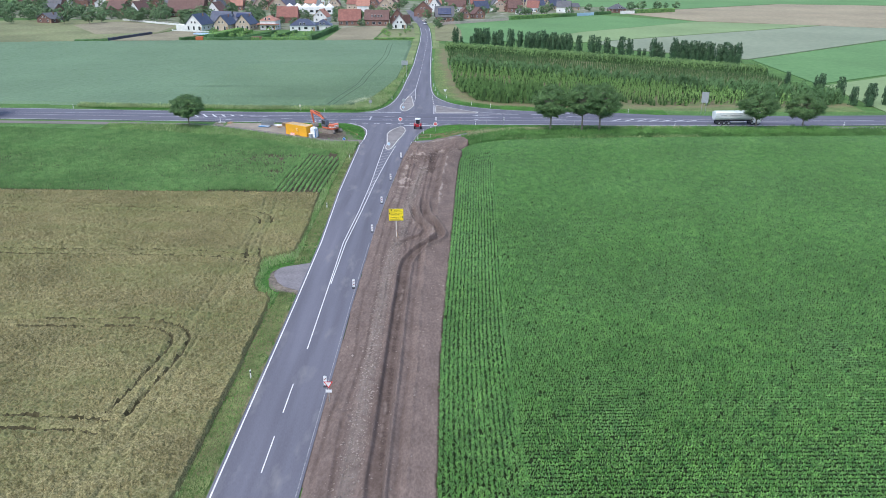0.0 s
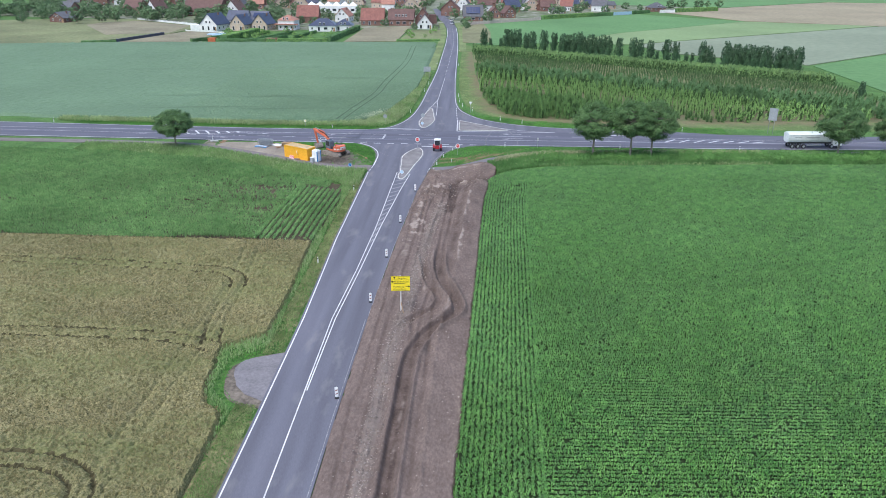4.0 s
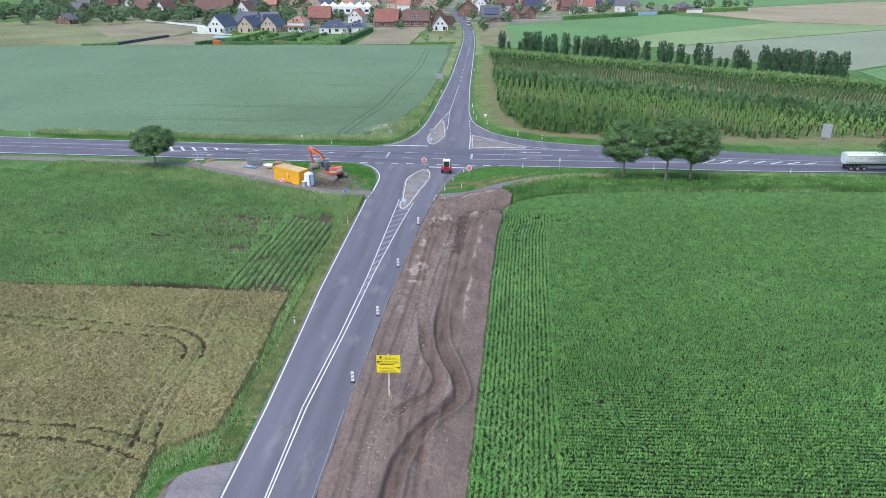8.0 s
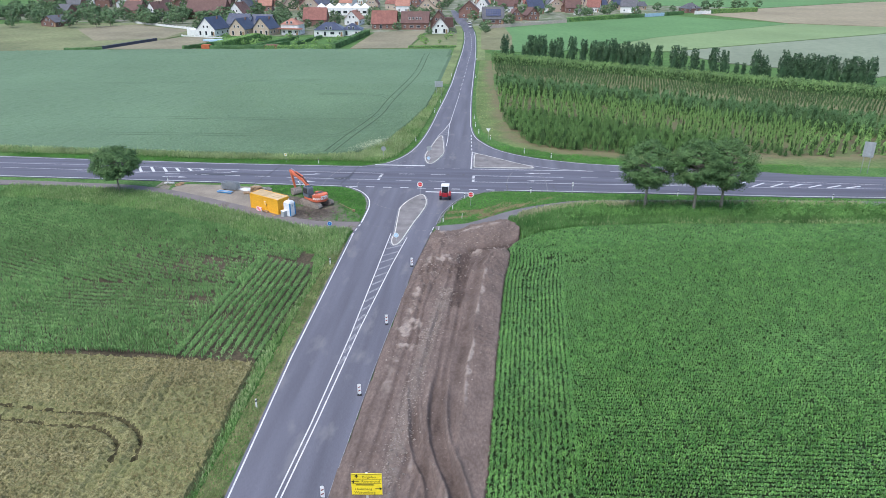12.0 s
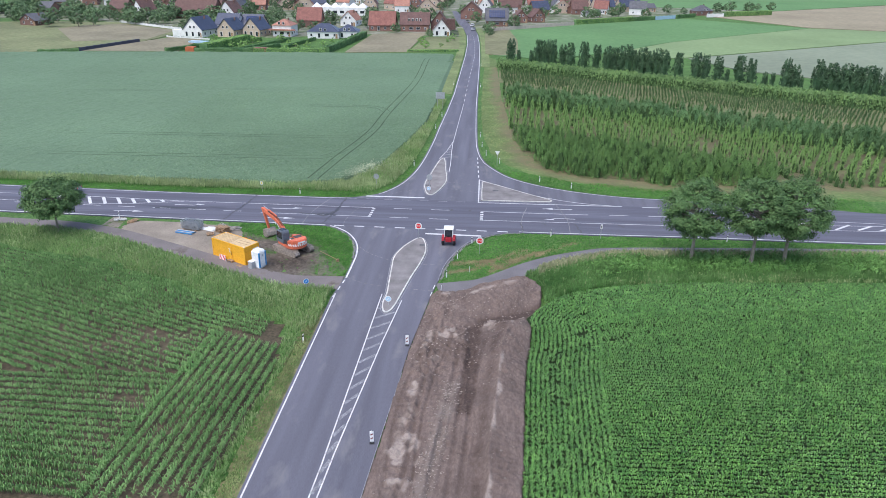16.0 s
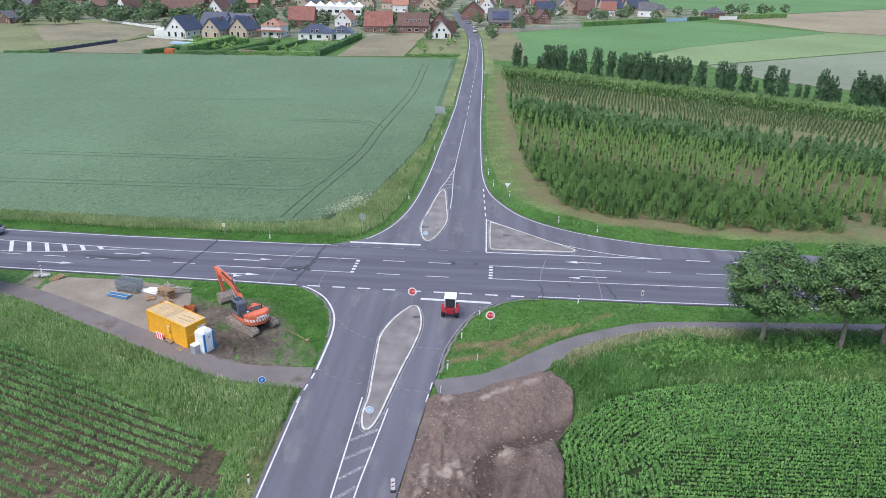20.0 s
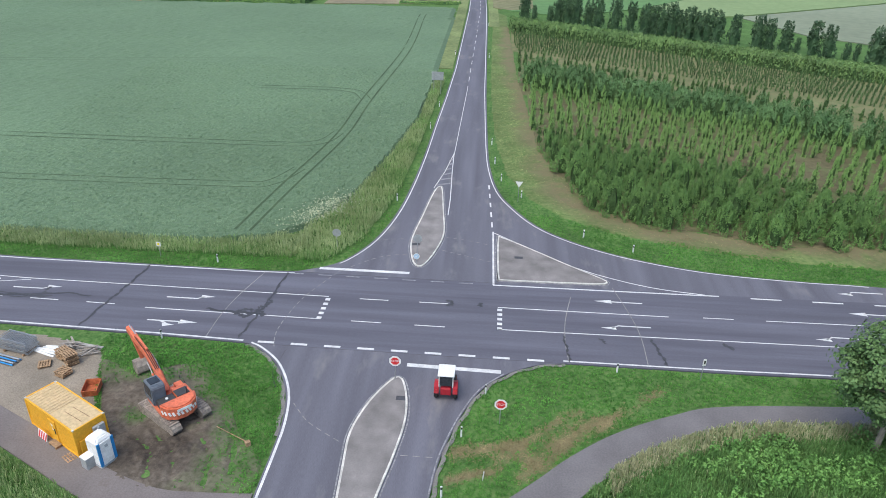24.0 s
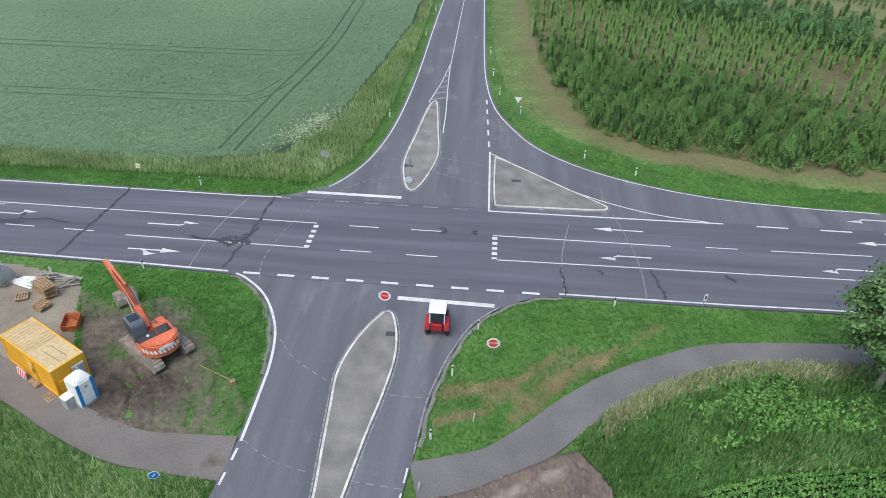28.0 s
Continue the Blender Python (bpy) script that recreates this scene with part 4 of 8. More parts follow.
def dirt_height(X, Y):
    xl, xr, rx = dirt_frame(X, Y)
    z = 0.14 + 0.16 * np.clip((Y + 52) / 10, 0, 1) + 0.035 * waves(X, Y, 2.5, 11, 4) + 0.03 * waves(X * 2, Y * 0.5, 1.2, 15)
    # long ridge beside the field, steep on the road side
    high = np.interp(Y, [-209, -100, -85, -60, -48, -30, -26.5, -24.2], [0.2, 0.22, 0.28, 0.4, 0.8, 1.15, 1.05, 0.0])
    d = X - rx
    z += high * np.where(d < 0, np.clip(1 + d / np.interp(Y, [-60, -48, -36], [0.9, 1.3, 2.6]), 0, 1) ** 1.3, np.exp(-(d / 2.2) ** 2)) * (1 + 0.07 * waves(X, Y, 0.9, 31, 3)) + 0.14 * np.exp(-(d / 0.22) ** 2) * (Y < -25) * (1 + 0.6 * waves(X, Y, 0.6, 32, 2))
    # bank at the cycle path
    bank = np.clip((Y + 22.6 - 0.22 * (X - 12)) / 4.5, 0, 1) * np.clip((X - 6.5) / 3, 0, 1) * np.clip((-13.2 - Y + 0.5 * (X - 14)) / 1.2, 0, 1)
    z += 0.75 * bank * (1 + 0.15 * waves(X, Y, 1.2, 51))
    # heaps and clods
    near = np.clip((Y + 50) / 12, 0, 1)
    ridged = (1 - np.clip(np.abs(waves(X, Y, 1.5, 43, 3)), 0, 1)) ** 3
    z += near * (0.12 * ridged + 0.05 * waves(X, Y, 0.5, 44, 2))
    z += 0.34 * (ridged + 0.35 * waves(X, Y, 0.5, 46, 2)) * np.exp(-((X - 6.6) / 2.4) ** 2 - ((Y + 30) / 3.4) ** 2)
    z += 0.26 * (ridged + 0.3 * waves(X, Y, 0.45, 47, 2)) * np.exp(-((X - xl - 2.0) / 1.1) ** 2) * np.clip((Y + 62) / 12, 0, 1)
    z -= np.interp(Y, [-42, -34, -28, -21], [0.0, 0.25, 0.6, 0.75]) * np.exp(-(near_line(X, Y, DITCH) / np.interp(Y, [-36, -26], [0.45, 0.85])) ** 2)
    z += 0.45 * np.exp(-((X - 10.7) / 1.1) ** 2 - ((Y + 25.4) / 0.9) ** 2) * (1 + 0.6 * waves(X, Y, 0.5, 52, 3))
    # crumbled clods and scraped steps
    clod = np.clip(0.25 + waves(X, Y, 4.0, 120, 2), 0, 1) * np.clip((X - xl) / 1.5, 0, 1) * np.interp(Y, [-50, -32], [1, 1.9])
    z += clod * (0.11 * (0.45 - np.abs(waves(X, Y, 0.75, 121, 2))) + 0.07 * waves(X, Y, 0.32, 122, 1))
    z += 0.12 * np.floor(2.2 * waves(X * 1.6, Y * 0.5, 3.2, 123, 2)) / 2.2 * np.clip((Y + 60) / 15, 0.25, 1)
    # wheel ruts
    for o, w, dep in RUTS:
        d = X - xl - o - 0.35 * waves(Y, Y * 0, 14, 7 + int(o))
        k = rut(d, w) - 0.5 * rut(np.abs(d) - 1.7 * w, 0.6 * w)
        z += dep * k * np.clip((-26 - Y) / 6, 0, 1) * (0.7 + 0.4 * waves(X * 0, Y, 6, 60 + int(o)))
    for line, w, dep, y0 in ((BEND, 0.62, -0.6, -56), (FORK, 0.42, -0.34, -58)):
        d, dep = near_line(X, Y, line), dep * np.clip((y0 - Y) / 7, 0, 1) * (1 if line is BEND else np.clip((Y + 83) / 4, 0, 1))
        z += dep * rut(d, w) - dep * 0.7 * np.exp(-((d - 1.45 * w) / (0.4 * w)) ** 2)
    z += 0.08 * np.exp(-(near_line(X, Y, PEBBLE) / 0.8) ** 2) * (1 + 0.5 * waves(X, Y, 0.5, 61, 2))
    return np.maximum(z, -0.11) * np.clip((X - xl) / 0.8 + 0.15, 0, 1)


def moist(X, Y):
    xl, xr, rx = dirt_frame(X, Y)
    n1, n2 = waves(X, Y, 1.4, 101, 3), waves(X * 1.5, Y * 0.4, 4, 102, 3)
    # Damp noise patches first; then depth shade painted along ruts, ditch and ridge flank.
    k = 0.4 * np.clip(n2 - 0.2, 0, 1)
    k += 0.75 * np.exp(-(near_line(X, Y, BEND) / 0.6) ** 2) * np.clip((-57 - Y) / 7, 0, 1) + 0.5 * np.exp(-(near_line(X, Y, FORK) / 0.35) ** 2) * np.clip((-60 - Y) / 6, 0, 1) * np.clip((Y + 83) / 4, 0, 1)
    k += 1.6 * np.exp(-(near_line(X, Y, DITCH) / 0.65) ** 2)
    k += 0.7 * np.exp(-((X - rx + 0.95) / 0.5) ** 2) * np.clip((Y + 66) / 8, 0, 1) * (Y < -24)
    for o, w, dep in RUTS:
        k += 0.5 * rut(X - xl - o - 0.35 * waves(Y, Y * 0, 14, 7 + int(o)), w * 1.1) * (Y < -28)
    return np.clip(k * (0.8 + 0.35 * n1), 0, 1)


def crust(X, Y):
    xl, xr, rx = dirt_frame(X, Y)
    n1, n2 = waves(X, Y, 1.1, 103, 3), waves(X, Y * 0.5, 2.5, 105, 3)
    k = 1.1 * (Y < -25.4) * np.clip((Y + 68) / 14, 0.3, 1) * np.exp(-((X - rx - 0.05 - 0.12 * n1) / 0.24) ** 2) * np.clip(0.55 + 0.9 * n2, 0, 1.2) + 0.6 * np.exp(-((X - xl - 1.8) / 0.7) ** 2) * np.clip((Y + 66) / 8, 0, 1) * np.clip(0.5 + n2, 0, 1.2)
    k += (0.4 * np.exp(-((X - xl - 3.4 - 0.2 * n2) / 0.35) ** 2) + 0.45 * np.exp(-((X - xl - 5.9 - 0.2 * n2) / 0.25) ** 2)) * np.clip(0.4 + n2, 0, 1)
    k += 0.6 * np.clip(n1 - 0.25, 0, 1) * np.exp(-((X - xl - 2.4) / 1.8) ** 2) * np.clip((Y + 60) / 10, 0, 1)
    k += 0.8 * np.exp(-((X - 6.6) / 1.6) ** 2 - ((Y + 28.4) / 1.6) ** 2) * np.clip(n1 + 0.3, 0, 1) + 1.1 * np.exp(-((X - 10.5) / 0.8) ** 2 - ((Y + 26) / 0.9) ** 2)
    k += 0.7 * np.exp(-(near_line(X, Y, [(8.6, -18.6), (10.5, -17.4), (12.8, -16), (15, -15)]) / 0.5) ** 2)
    return np.clip((k * (0.75 + 0.5 * n1 + 0.3 * waves(X, Y, 0.4, 106, 2)) - 0.22) * 1.7, 0, 1)


def stony(X, Y):
    return np.clip(0.8 * np.exp(-(near_line(X, Y, PEBBLE) / 0.75) ** 4) * (Y < -36) * (0.75 + 0.5 * waves(X, Y, 0.6, 104, 3)), 0, 1)


DIRT_NEAR = [(0, -146)] + DIRT[1:-1] + [(11.3, -146)]
dirt = relief("excavated_strip", DIRT_NEAR, 0.125, dirt_height, M["soil"], -0.1, True, None, (("moist", moist), ("dry", crust), ("stony", stony)))
tagged(dirt, "bare excavated brown soil strip with wheel ruts and ridges", "soil", "", "structure")
far_dirt = relief("excavated_strip", [(0, -210), (0, -146.1), (11.3, -146.1), (11.2, -210)], 0.5, dirt_height, M["soil"], -0.1, True, None, (("moist", moist), ("dry", crust), ("stony", stony)))
tagged(far_dirt, "bare excavated brown soil strip with wheel ruts", "soil", "", "structure")
n = 42000
sx, sy = rng.uniform(0.5, 16, n), rng.uniform(-146, -16, n)
ok = inside(sx, sy, DIRT)
ok &= (near_line(sx, sy, PEBBLE) < 0.85 + 0.3 * rng.normal(size=n)) & (sy < -36) | (rng.random(n) < 0.025 + 0.8 * np.exp(-((sx - 10.6) / 1.0) ** 2 - ((sy + 25.6) / 0.9) ** 2) + 0.12 * (sy > -34))
sx, sy = sx[ok], sy[ok]
sz = dirt_height(sx, sy)
ico = np.array([(1, 0, 0), (0, 1, 0), (-1, 0, 0), (0, -1, 0), (0, 0, 0.8), (0, 0, -0.6)])
tri = np.array([(0, 1, 4), (1, 2, 4), (2, 3, 4), (3, 0, 4), (1, 0, 5), (2, 1, 5), (3, 2, 5), (0, 3, 5)])
r = 0.04 + 0.1 * rng.random(len(sx)) ** 3
v = ico[None] * (r[:, None, None] * rng.uniform(0.6, 1.4, (len(sx), 6, 3))) + np.stack([sx, sy, sz + r * 0.3], 1)[:, None]
thing_np("loose_stones", v.reshape(-1, 3), (tri[None] + 6 * np.arange(len(sx))[:, None, None]).reshape(-1, 3), M["stone"], "loose stones and clods on the excavated soil", "stones", "stuff")

# ---- worn and muddy patches ----
YARD = curve([(-45.5, -0.2), (-44.6, 3.4), (-40, 3.6), (-35, 3.4), (-30, 2.4), (-27.2, 1.2), (-25.5, -3), (-23, -8), (-21, -12.5), (-23.5, -10.9), (-29, -8.2), (-34, -5.8), (-40.5, -2.9)], 4, True)
tagged(relief("gravel_yard", YARD, 0.3, lambda X, Y: -0.04 + 0.02 * waves(X, Y, 1.5, 5), M["gravel"], -0.13), "pale gravel storage yard beside the cycle path", "yard", "", "structure")
MUD = curve([(-26.5, 0.2), (-23.5, -0.9), (-21.9, -0.9), (-18.8, 0.4), (-16.2, -0.3), (-13.4, -4.1), (-11.8, -7), (-10.1, -9), (-8.6, -11.2), (-9.0, -13.6), (-12.2, -14.1), (-16, -14.2), (-19.6, -12.6), (-22, -9), (-24.5, -4)], 4, True)
MUD_EDGE = MUD + MUD[:1]


def greened(X, Y):
    d = near_line(X, Y, MUD_EDGE)
    side = np.clip(((X + 19) * 0.62 + (Y + 7.5) * 0.78) / 4 + 0.3, 0, 1)
    g = side * np.clip(0.95 - d / 2.6, 0, 1) + 0.55 * waves(X, Y, 2.2, 9, 3) * (0.35 + 0.65 * side)
    g += 0.8 * np.exp(-((X + 20) / 1.0) ** 2 - ((Y + 6.8) / 0.9) ** 2) + 0.5 * np.exp(-((X + 15.2) / 1.2) ** 2 - ((Y + 3.6) / 1.0) ** 2) + 0.5 * np.exp(-((X + 21.5) / 2.4) ** 2 - ((Y + 1.8) / 1.2) ** 2)
    return np.clip(g - 0.9 * np.exp(-((X + 16.6) / 3.0) ** 2 - ((Y + 10.5) / 2.4) ** 2), 0, 1)


def crawled(X, Y):
    """Crawler tracks pressed into the mud."""
    return sum(np.exp(-(near_line(X, Y, q) / 0.28) ** 2) for q in ([(-19.5, -9), (-17.4, -10.2), (-16.6, -12.8)], [(-17.6, -8.8), (-15.6, -10.4), (-14.6, -13.2)], [(-14.2, -8.4), (-12.6, -10.6), (-12.2, -13.2)], [(-13.2, -6), (-11.4, -8.6), (-10.6, -12)]))


def churned(X, Y):
    deep = np.exp(-((X + 16.5) / 3.2) ** 2 - ((Y + 9.8) / 2.4) ** 2)
    return -0.05 - 0.12 * crawled(X, Y) + 0.05 * waves(X, Y, 0.8, 8, 3) + 0.34 * deep * np.abs(waves(X, Y, 0.7, 10, 3)) - 0.05 * rut(np.sin((X * 0.8 + Y) * 2.2), 0.3) * deep


M["churned_mud"] = traced(mat("churned_mud", [(0.082, 0.067, 0.052), (0.17, 0.143, 0.114)], fine=2.2, large=0.5, rough=0.8, bump=0.8, dist=0.06, amount=0.25), (("wet", (0.052, 0.041, 0.032)), ("turf", (0.085, 0.145, 0.045))))
tagged(relief("muddy_ground", MUD, 0.13, churned, M["churned_mud"], -0.13, True, None, (("turf", greened), ("wet", lambda X, Y: np.clip(1.5 * np.exp(-((X + 16.8) / 3.0) ** 2 - ((Y + 10.2) / 2.0) ** 2) * (0.85 + 0.6 * waves(X, Y, 1.2, 12, 3)) + 0.4 * np.clip(waves(X, Y, 2.5, 13, 3) - 0.1, 0, 1) + 0.55 * crawled(X, Y) * np.clip(0.6 + waves(X, Y, 1.0, 14, 2), 0, 1), 0, 1)))), "churned dark mud with patches of grass round the excavator", "mud", "", "structure")
WORN = ((0.55, [(5.6, -8.3), (8.6, -7.5), (10.7, -7.1)]), (0.4, [(10.7, -7.1), (12.3, -5.4), (14.2, -3.5), (15.6, -2.6)]), (0.4, [(5.1, -11.2), (7.7, -10.3), (9.7, -9.9), (11.4, -10.4)]), (0.6, [(11.1, -10.4), (12.1, -9.3), (14.0, -6.4)]), (0.8, [(13.6, -7.0), (15.2, -5.2), (17.4, -3.9)]), (0.45, [(17.4, -3.9), (19.8, -1.9), (23.0, 0.9)]), (0.9, [(9.5, -8.8), (11.5, -9.0)]))


def trodden(X, Y):
    """How worn the turf is where wheels have cut the corner."""
    g = sum(np.exp(-(near_line(X, Y, line) / w) ** 2) for w, line in WORN)
    return np.clip(g * (0.66 + 0.5 * waves(0.7 * X + 0.7 * Y, 3.2 * (0.7 * Y - 0.7 * X), 2.2, 133, 3) + 0.35 * waves(X, Y, 2.6, 135, 2)) * np.interp(X, [17, 23], [1, 0.45]), 0, 1)


M["worn_turf"] = traced(mat("worn_turf", [(0.042, 0.1, 0.022), (0.074, 0.155, 0.038), (0.115, 0.185, 0.06)], fine=2.5, large=0.18, rough=0.95, bump=0.6, dist=0.06, amount=0.25), (("bare", (0.235, 0.2, 0.115)),))
tagged(relief("worn_turf", [(5.0, -12.2), (8, -12), (11.6, -11.2), (13.4, -8.8), (16, -6.0), (19, -3.6), (23.6, 0.2), (23.4, 1.6), (19, -0.4), (15, -1.6), (12.5, -3.6), (10, -5.6), (5.3, -7.2)], 0.14, lambda X, Y: -0.118 + 0.015 * waves(X, Y, 1, 6), M["worn_turf"], -0.145, True, None, (("bare", trodden),)), "grass with dry worn wheel tracks across the corner", "track", "", "structure")
PLANTED = [(10.8, 170), (11.3, 107), (13.0, 99.3), (14.3, 71.5), (15.9, 55.8), (19.0, 42), (23.9, 36.6), (28.2, 33.9), (33.8, 32.3), (40.2, 31.4), (47, 30.8), (60, 31.5), (100, 33.5), (135, 36)]
HEADLAND = [(6.6, 110), (7.4, 80), (8.4, 62), (10, 50), (13.0, 41.5), (17.2, 36), (23.4, 31.6), (31.5, 28.8), (39, 27), (46.5, 26.2), (64, 25.2), (100, 24.2), (135, 26), (136, 40), (60, 33), (44, 30.5), (28, 35), (20, 42), (15.5, 62), (12.5, 110), (10.5, 190), (6, 200)]


def bared(X, Y):
    """How far the headland is driven bare, close to the planted edge."""
    d = near_line(X, Y, PLANTED) + 1.1 * waves(X, Y, 4, 131, 3)
    return np.clip(1.15 - d / np.interp(Y, [30, 45, 60, 110], [4.6, 4.6, 3.6, 2.6]), 0, 1) * np.clip(1.05 + 0.6 * waves(X, Y, 1.6, 132, 2), 0.2, 1)


M["headland"] = traced(mat("headland", [(0.085, 0.142, 0.043), (0.155, 0.195, 0.072)], fine=1.6, large=0.2, rough=0.95, bump=0.5, dist=0.06), (("bare", (0.168, 0.142, 0.082)),))
tagged(relief("dry_headland", HEADLAND, 0.3, lambda X, Y: -0.05 + 0.05 * waves(X, Y, 2, 21), M["headland"], -0.14, True, None, (("bare", bared),)), "pale mown grass headland worn bare beside the nursery", "headland", "", "structure")
tagged(relief("dry_roadside", [(-8.7, -22), (-10.2, -24), (-10.3, -50), (-9.9, -80), (-8.0, -84), (-8.0, -66)], 0.25, lambda X, Y: -0.05 + 0.05 * waves(X, Y, 1, 22), mixed(M["dry"], (0.11, 0.155, 0.055), 0.7, 0.38, 0.62, (1, 1, 1), "dry_roadside"), -0.14), "dry grass strip along the side road", "verge", "", "structure")
tagged(relief("dry_roadside", [(-7.6, -100), (-10.6, -101), (-10.0, -118), (-9.2, -150), (-8.8, -209), (-7.6, -209)], 0.25, lambda X, Y: -0.05 + 0.05 * waves(X, Y, 1, 23), mixed(M["dry"], (0.08, 0.14, 0.035), 0.3, 0.48, 0.6, (1, 1, 1), "dry_roadside_b"), -0.14), "dry grass strip along the side road", "verge", "", "structure")

tagged(relief("worn_ramp", curve([(-49.6, -0.2), (-46.6, -0.9), (-46.4, 1.6), (-47.0, 4.9), (-49.2, 4.9), (-49.3, 2.0)], 4, True), 0.25, lambda X, Y: -0.1 + 0.02 * waves(X, Y, 1, 17), mixed(M["gravel"], (0.1, 0.14, 0.05), 0.8, 0.46, 0.6, (1, 1, 1), "worn_ramp"), -0.145), "worn gravel ramp between path and road", "track", "", "structure")

# ---- fields near the road ----
BEET = [(11.3, -209), (11.5, -115), (12.2, -94), (13.5, -63), (13.9, -52), (14.4, -42), (14.8, -34), (15.4, -29.6), (15.5, -26.2), (15.1, -23.4), (16.8, -20.6), (20.6, -16.7), (24.5, -15), (28.5, -13.8), (36.5, -12.4), (47.5, -11.4), (64, -10.2), (130, -5.6), (240, 1), (240, -209)]
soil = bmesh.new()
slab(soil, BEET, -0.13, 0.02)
tagged(part("beet_field_soil", soil, M["beet_floor"]), "beet field soil, darkened for shade under the leaves", "field", "", "structure")
EDGE = curve([(11.5, -143), (11.5, -115), (12.2, -94), (13.5, -63), (13.9, -52), (14.4, -42), (14.8, -34), (15.4, -29.6), (15.6, -26.2), (15.6, -23.8), (17.2, -20.6), (20.7, -16.9), (24.6, -15.1), (28.5, -13.9), (36.5, -12.5), (47.5, -11.5), (64, -10.3), (95, -8), (132, -5.6)], 6)
ex = np.array(EDGE)
P = []
for o in np.arange(0.1, 7.4, 0.48):
    t = np.gradient(ex, axis=0)
    t /= np.linalg.norm(t, axis=1)[:, None]
    q = ex + np.stack([t[:, 1], -t[:, 0]], 1) * o
    q = q[near_line(q[:, 0], q[:, 1], EDGE) > o - 0.08]
    d = np.r_[0, np.cumsum(np.linalg.norm(np.diff(q, axis=0), axis=1))]
    u = np.arange(0, d[-1], 0.215)
    P.append(np.c_[np.interp(u, d, q[:, 0]), np.interp(u, d, q[:, 1])])
head = np.concatenate(P)
head += rng.normal(0, 0.055, head.shape)
P = []
for y in np.arange(-146, -15, 0.5):
    x = np.arange(17, 65.4 + (y + 142) * 0.6, 0.225)
    P.append(np.c_[x, np.full(len(x), y) + 0.03 * (x - 20)])
P = np.concatenate(P)
inner = P[near_line(P[:, 0], P[:, 1], EDGE) > 7.1]
reach = np.r_[np.full(len(inner), 0.252), np.full(len(head), 0.305)]
P = np.concatenate([inner, head])
P += rng.normal(0, 0.03, P.shape)
reach = reach[inside(P[:, 0], P[:, 1], BEET)]
P = P[inside(P[:, 0], P[:, 1], BEET)]
gap = waves(P[:, 0], P[:, 1], 7, 71)
bare = np.zeros(len(P))
for line, w, amt in (([(16.5, -31.5), (18, -30), (19.6, -28.2), (20.9, -27), (23, -25.2)], 0.5, 0.75), ([(23, -25.2), (25.5, -24.5), (27.5, -24.2)], 0.4, 0.4), ([(19.6, -31.4), (21.3, -29.6), (23.3, -28.2), (26.3, -26.6), (28.8, -25.7)], 0.45, 0.6), ([(18, -30), (17.5, -36), (17.3, -41)], 0.5, 0.4), ([(20.5, -22.4), (21.4, -21.4)], 0.5, 0.5), ([(15.4, -98), (16, -95.5)], 0.3, 0.35), ([(18, -86), (26, -84.5), (36, -85.2)], 0.35, 0.35)):
    bare = np.maximum(bare, 0.6 * amt * np.exp(-(near_line(P[:, 0], P[:, 1], line) / w) ** 2) * (0.9 + 0.35 * waves(P[:, 0], P[:, 1], 1.5, 72)))
keep = (rng.random(len(P)) > bare + 0.02) & (gap > -1.7)
P = P[keep]
pz = np.c_[P, np.full(len(P), 0.03)]
v, f = blades(pz, (0.38 + 0.06 * gap[keep]) * (1 - 0.3 * np.clip(bare[keep], 0, 1)), np.repeat(reach[keep], 6) * np.tile([1.0, 0.55, 0.9, 0.65, 1.0, 0.8], len(P)), 0.134, 6, 0.6)
thing_np("beet_plants", v, f, M["beet"], "dense bright green beet plants in straight rows", "crop", "stuff")

tagged(relief("beet_canopy", [(11.3, -209), (11.5, -142.2), (62.2, -142.2), (136, -19.5), (240, -10), (240, -209)], 1.2, lambda X, Y: 0.22 + 0.05 * rng.normal(size=X.shape), M["beet_canopy"], 0.02, False), "closed green beet canopy further out in the field", "crop", "", "stuff")

MAIZE = [(-11.6, -56.4), (-10.9, -36), (-12.4, -27.5), (-15.5, -25.8), (-23, -21.8), (-32.4, -17), (-42.5, -12.7), (-60, -8.6), (-110, -5), (-200, -3), (-200, -56.4)]
tagged(relief("maize_field_soil", MAIZE, 0.7, lambda X, Y: -0.03 + 0.05 * waves(X, Y, 2, 62), M["field_soil"]), "brown soil of a maize field", "field", "", "structure")
P = []
for y0 in np.arange(-80, 4, 0.97):
    x = np.arange(-118, -14, 0.19)
    y = y0 - 0.37 * (x + 16)
    P.append(np.c_[x, y][((x < -19.6 + 0.035 * (y + 56)) & (y > -38.2 + 0.04 * (x + 20))) | ((y > -30.8 - 0.37 * (x + 14)) & (x < -12.2))])
    y = np.full(len(x), y0) - 0.02 * (x + 16)
    P.append(np.c_[x, y][(x < -20.4 + 0.035 * (y + 56)) & (y <= -38.3 + 0.04 * (x + 20))])
spread = sum(len(q) for q in P)
head = np.concatenate([np.c_[o + 0.035 * (np.arange(-56, -16, 0.2) + 56), np.arange(-56, -16, 0.2)] for o in np.arange(-20.3, -11.6, 0.95)])
P = np.concatenate(P + [head[head[:, 1] < -31.6 - 0.37 * (head[:, 0] + 14)]])
P += rng.normal(0, 0.03, P.shape)
reach = np.where(np.arange(len(P)) < spread, 0.33, 0.42)
ok = inside(P[:, 0], P[:, 1], MAIZE)
P, reach = P[ok], reach[ok]
gap = waves(P[:, 0], P[:, 1], 9, 73)
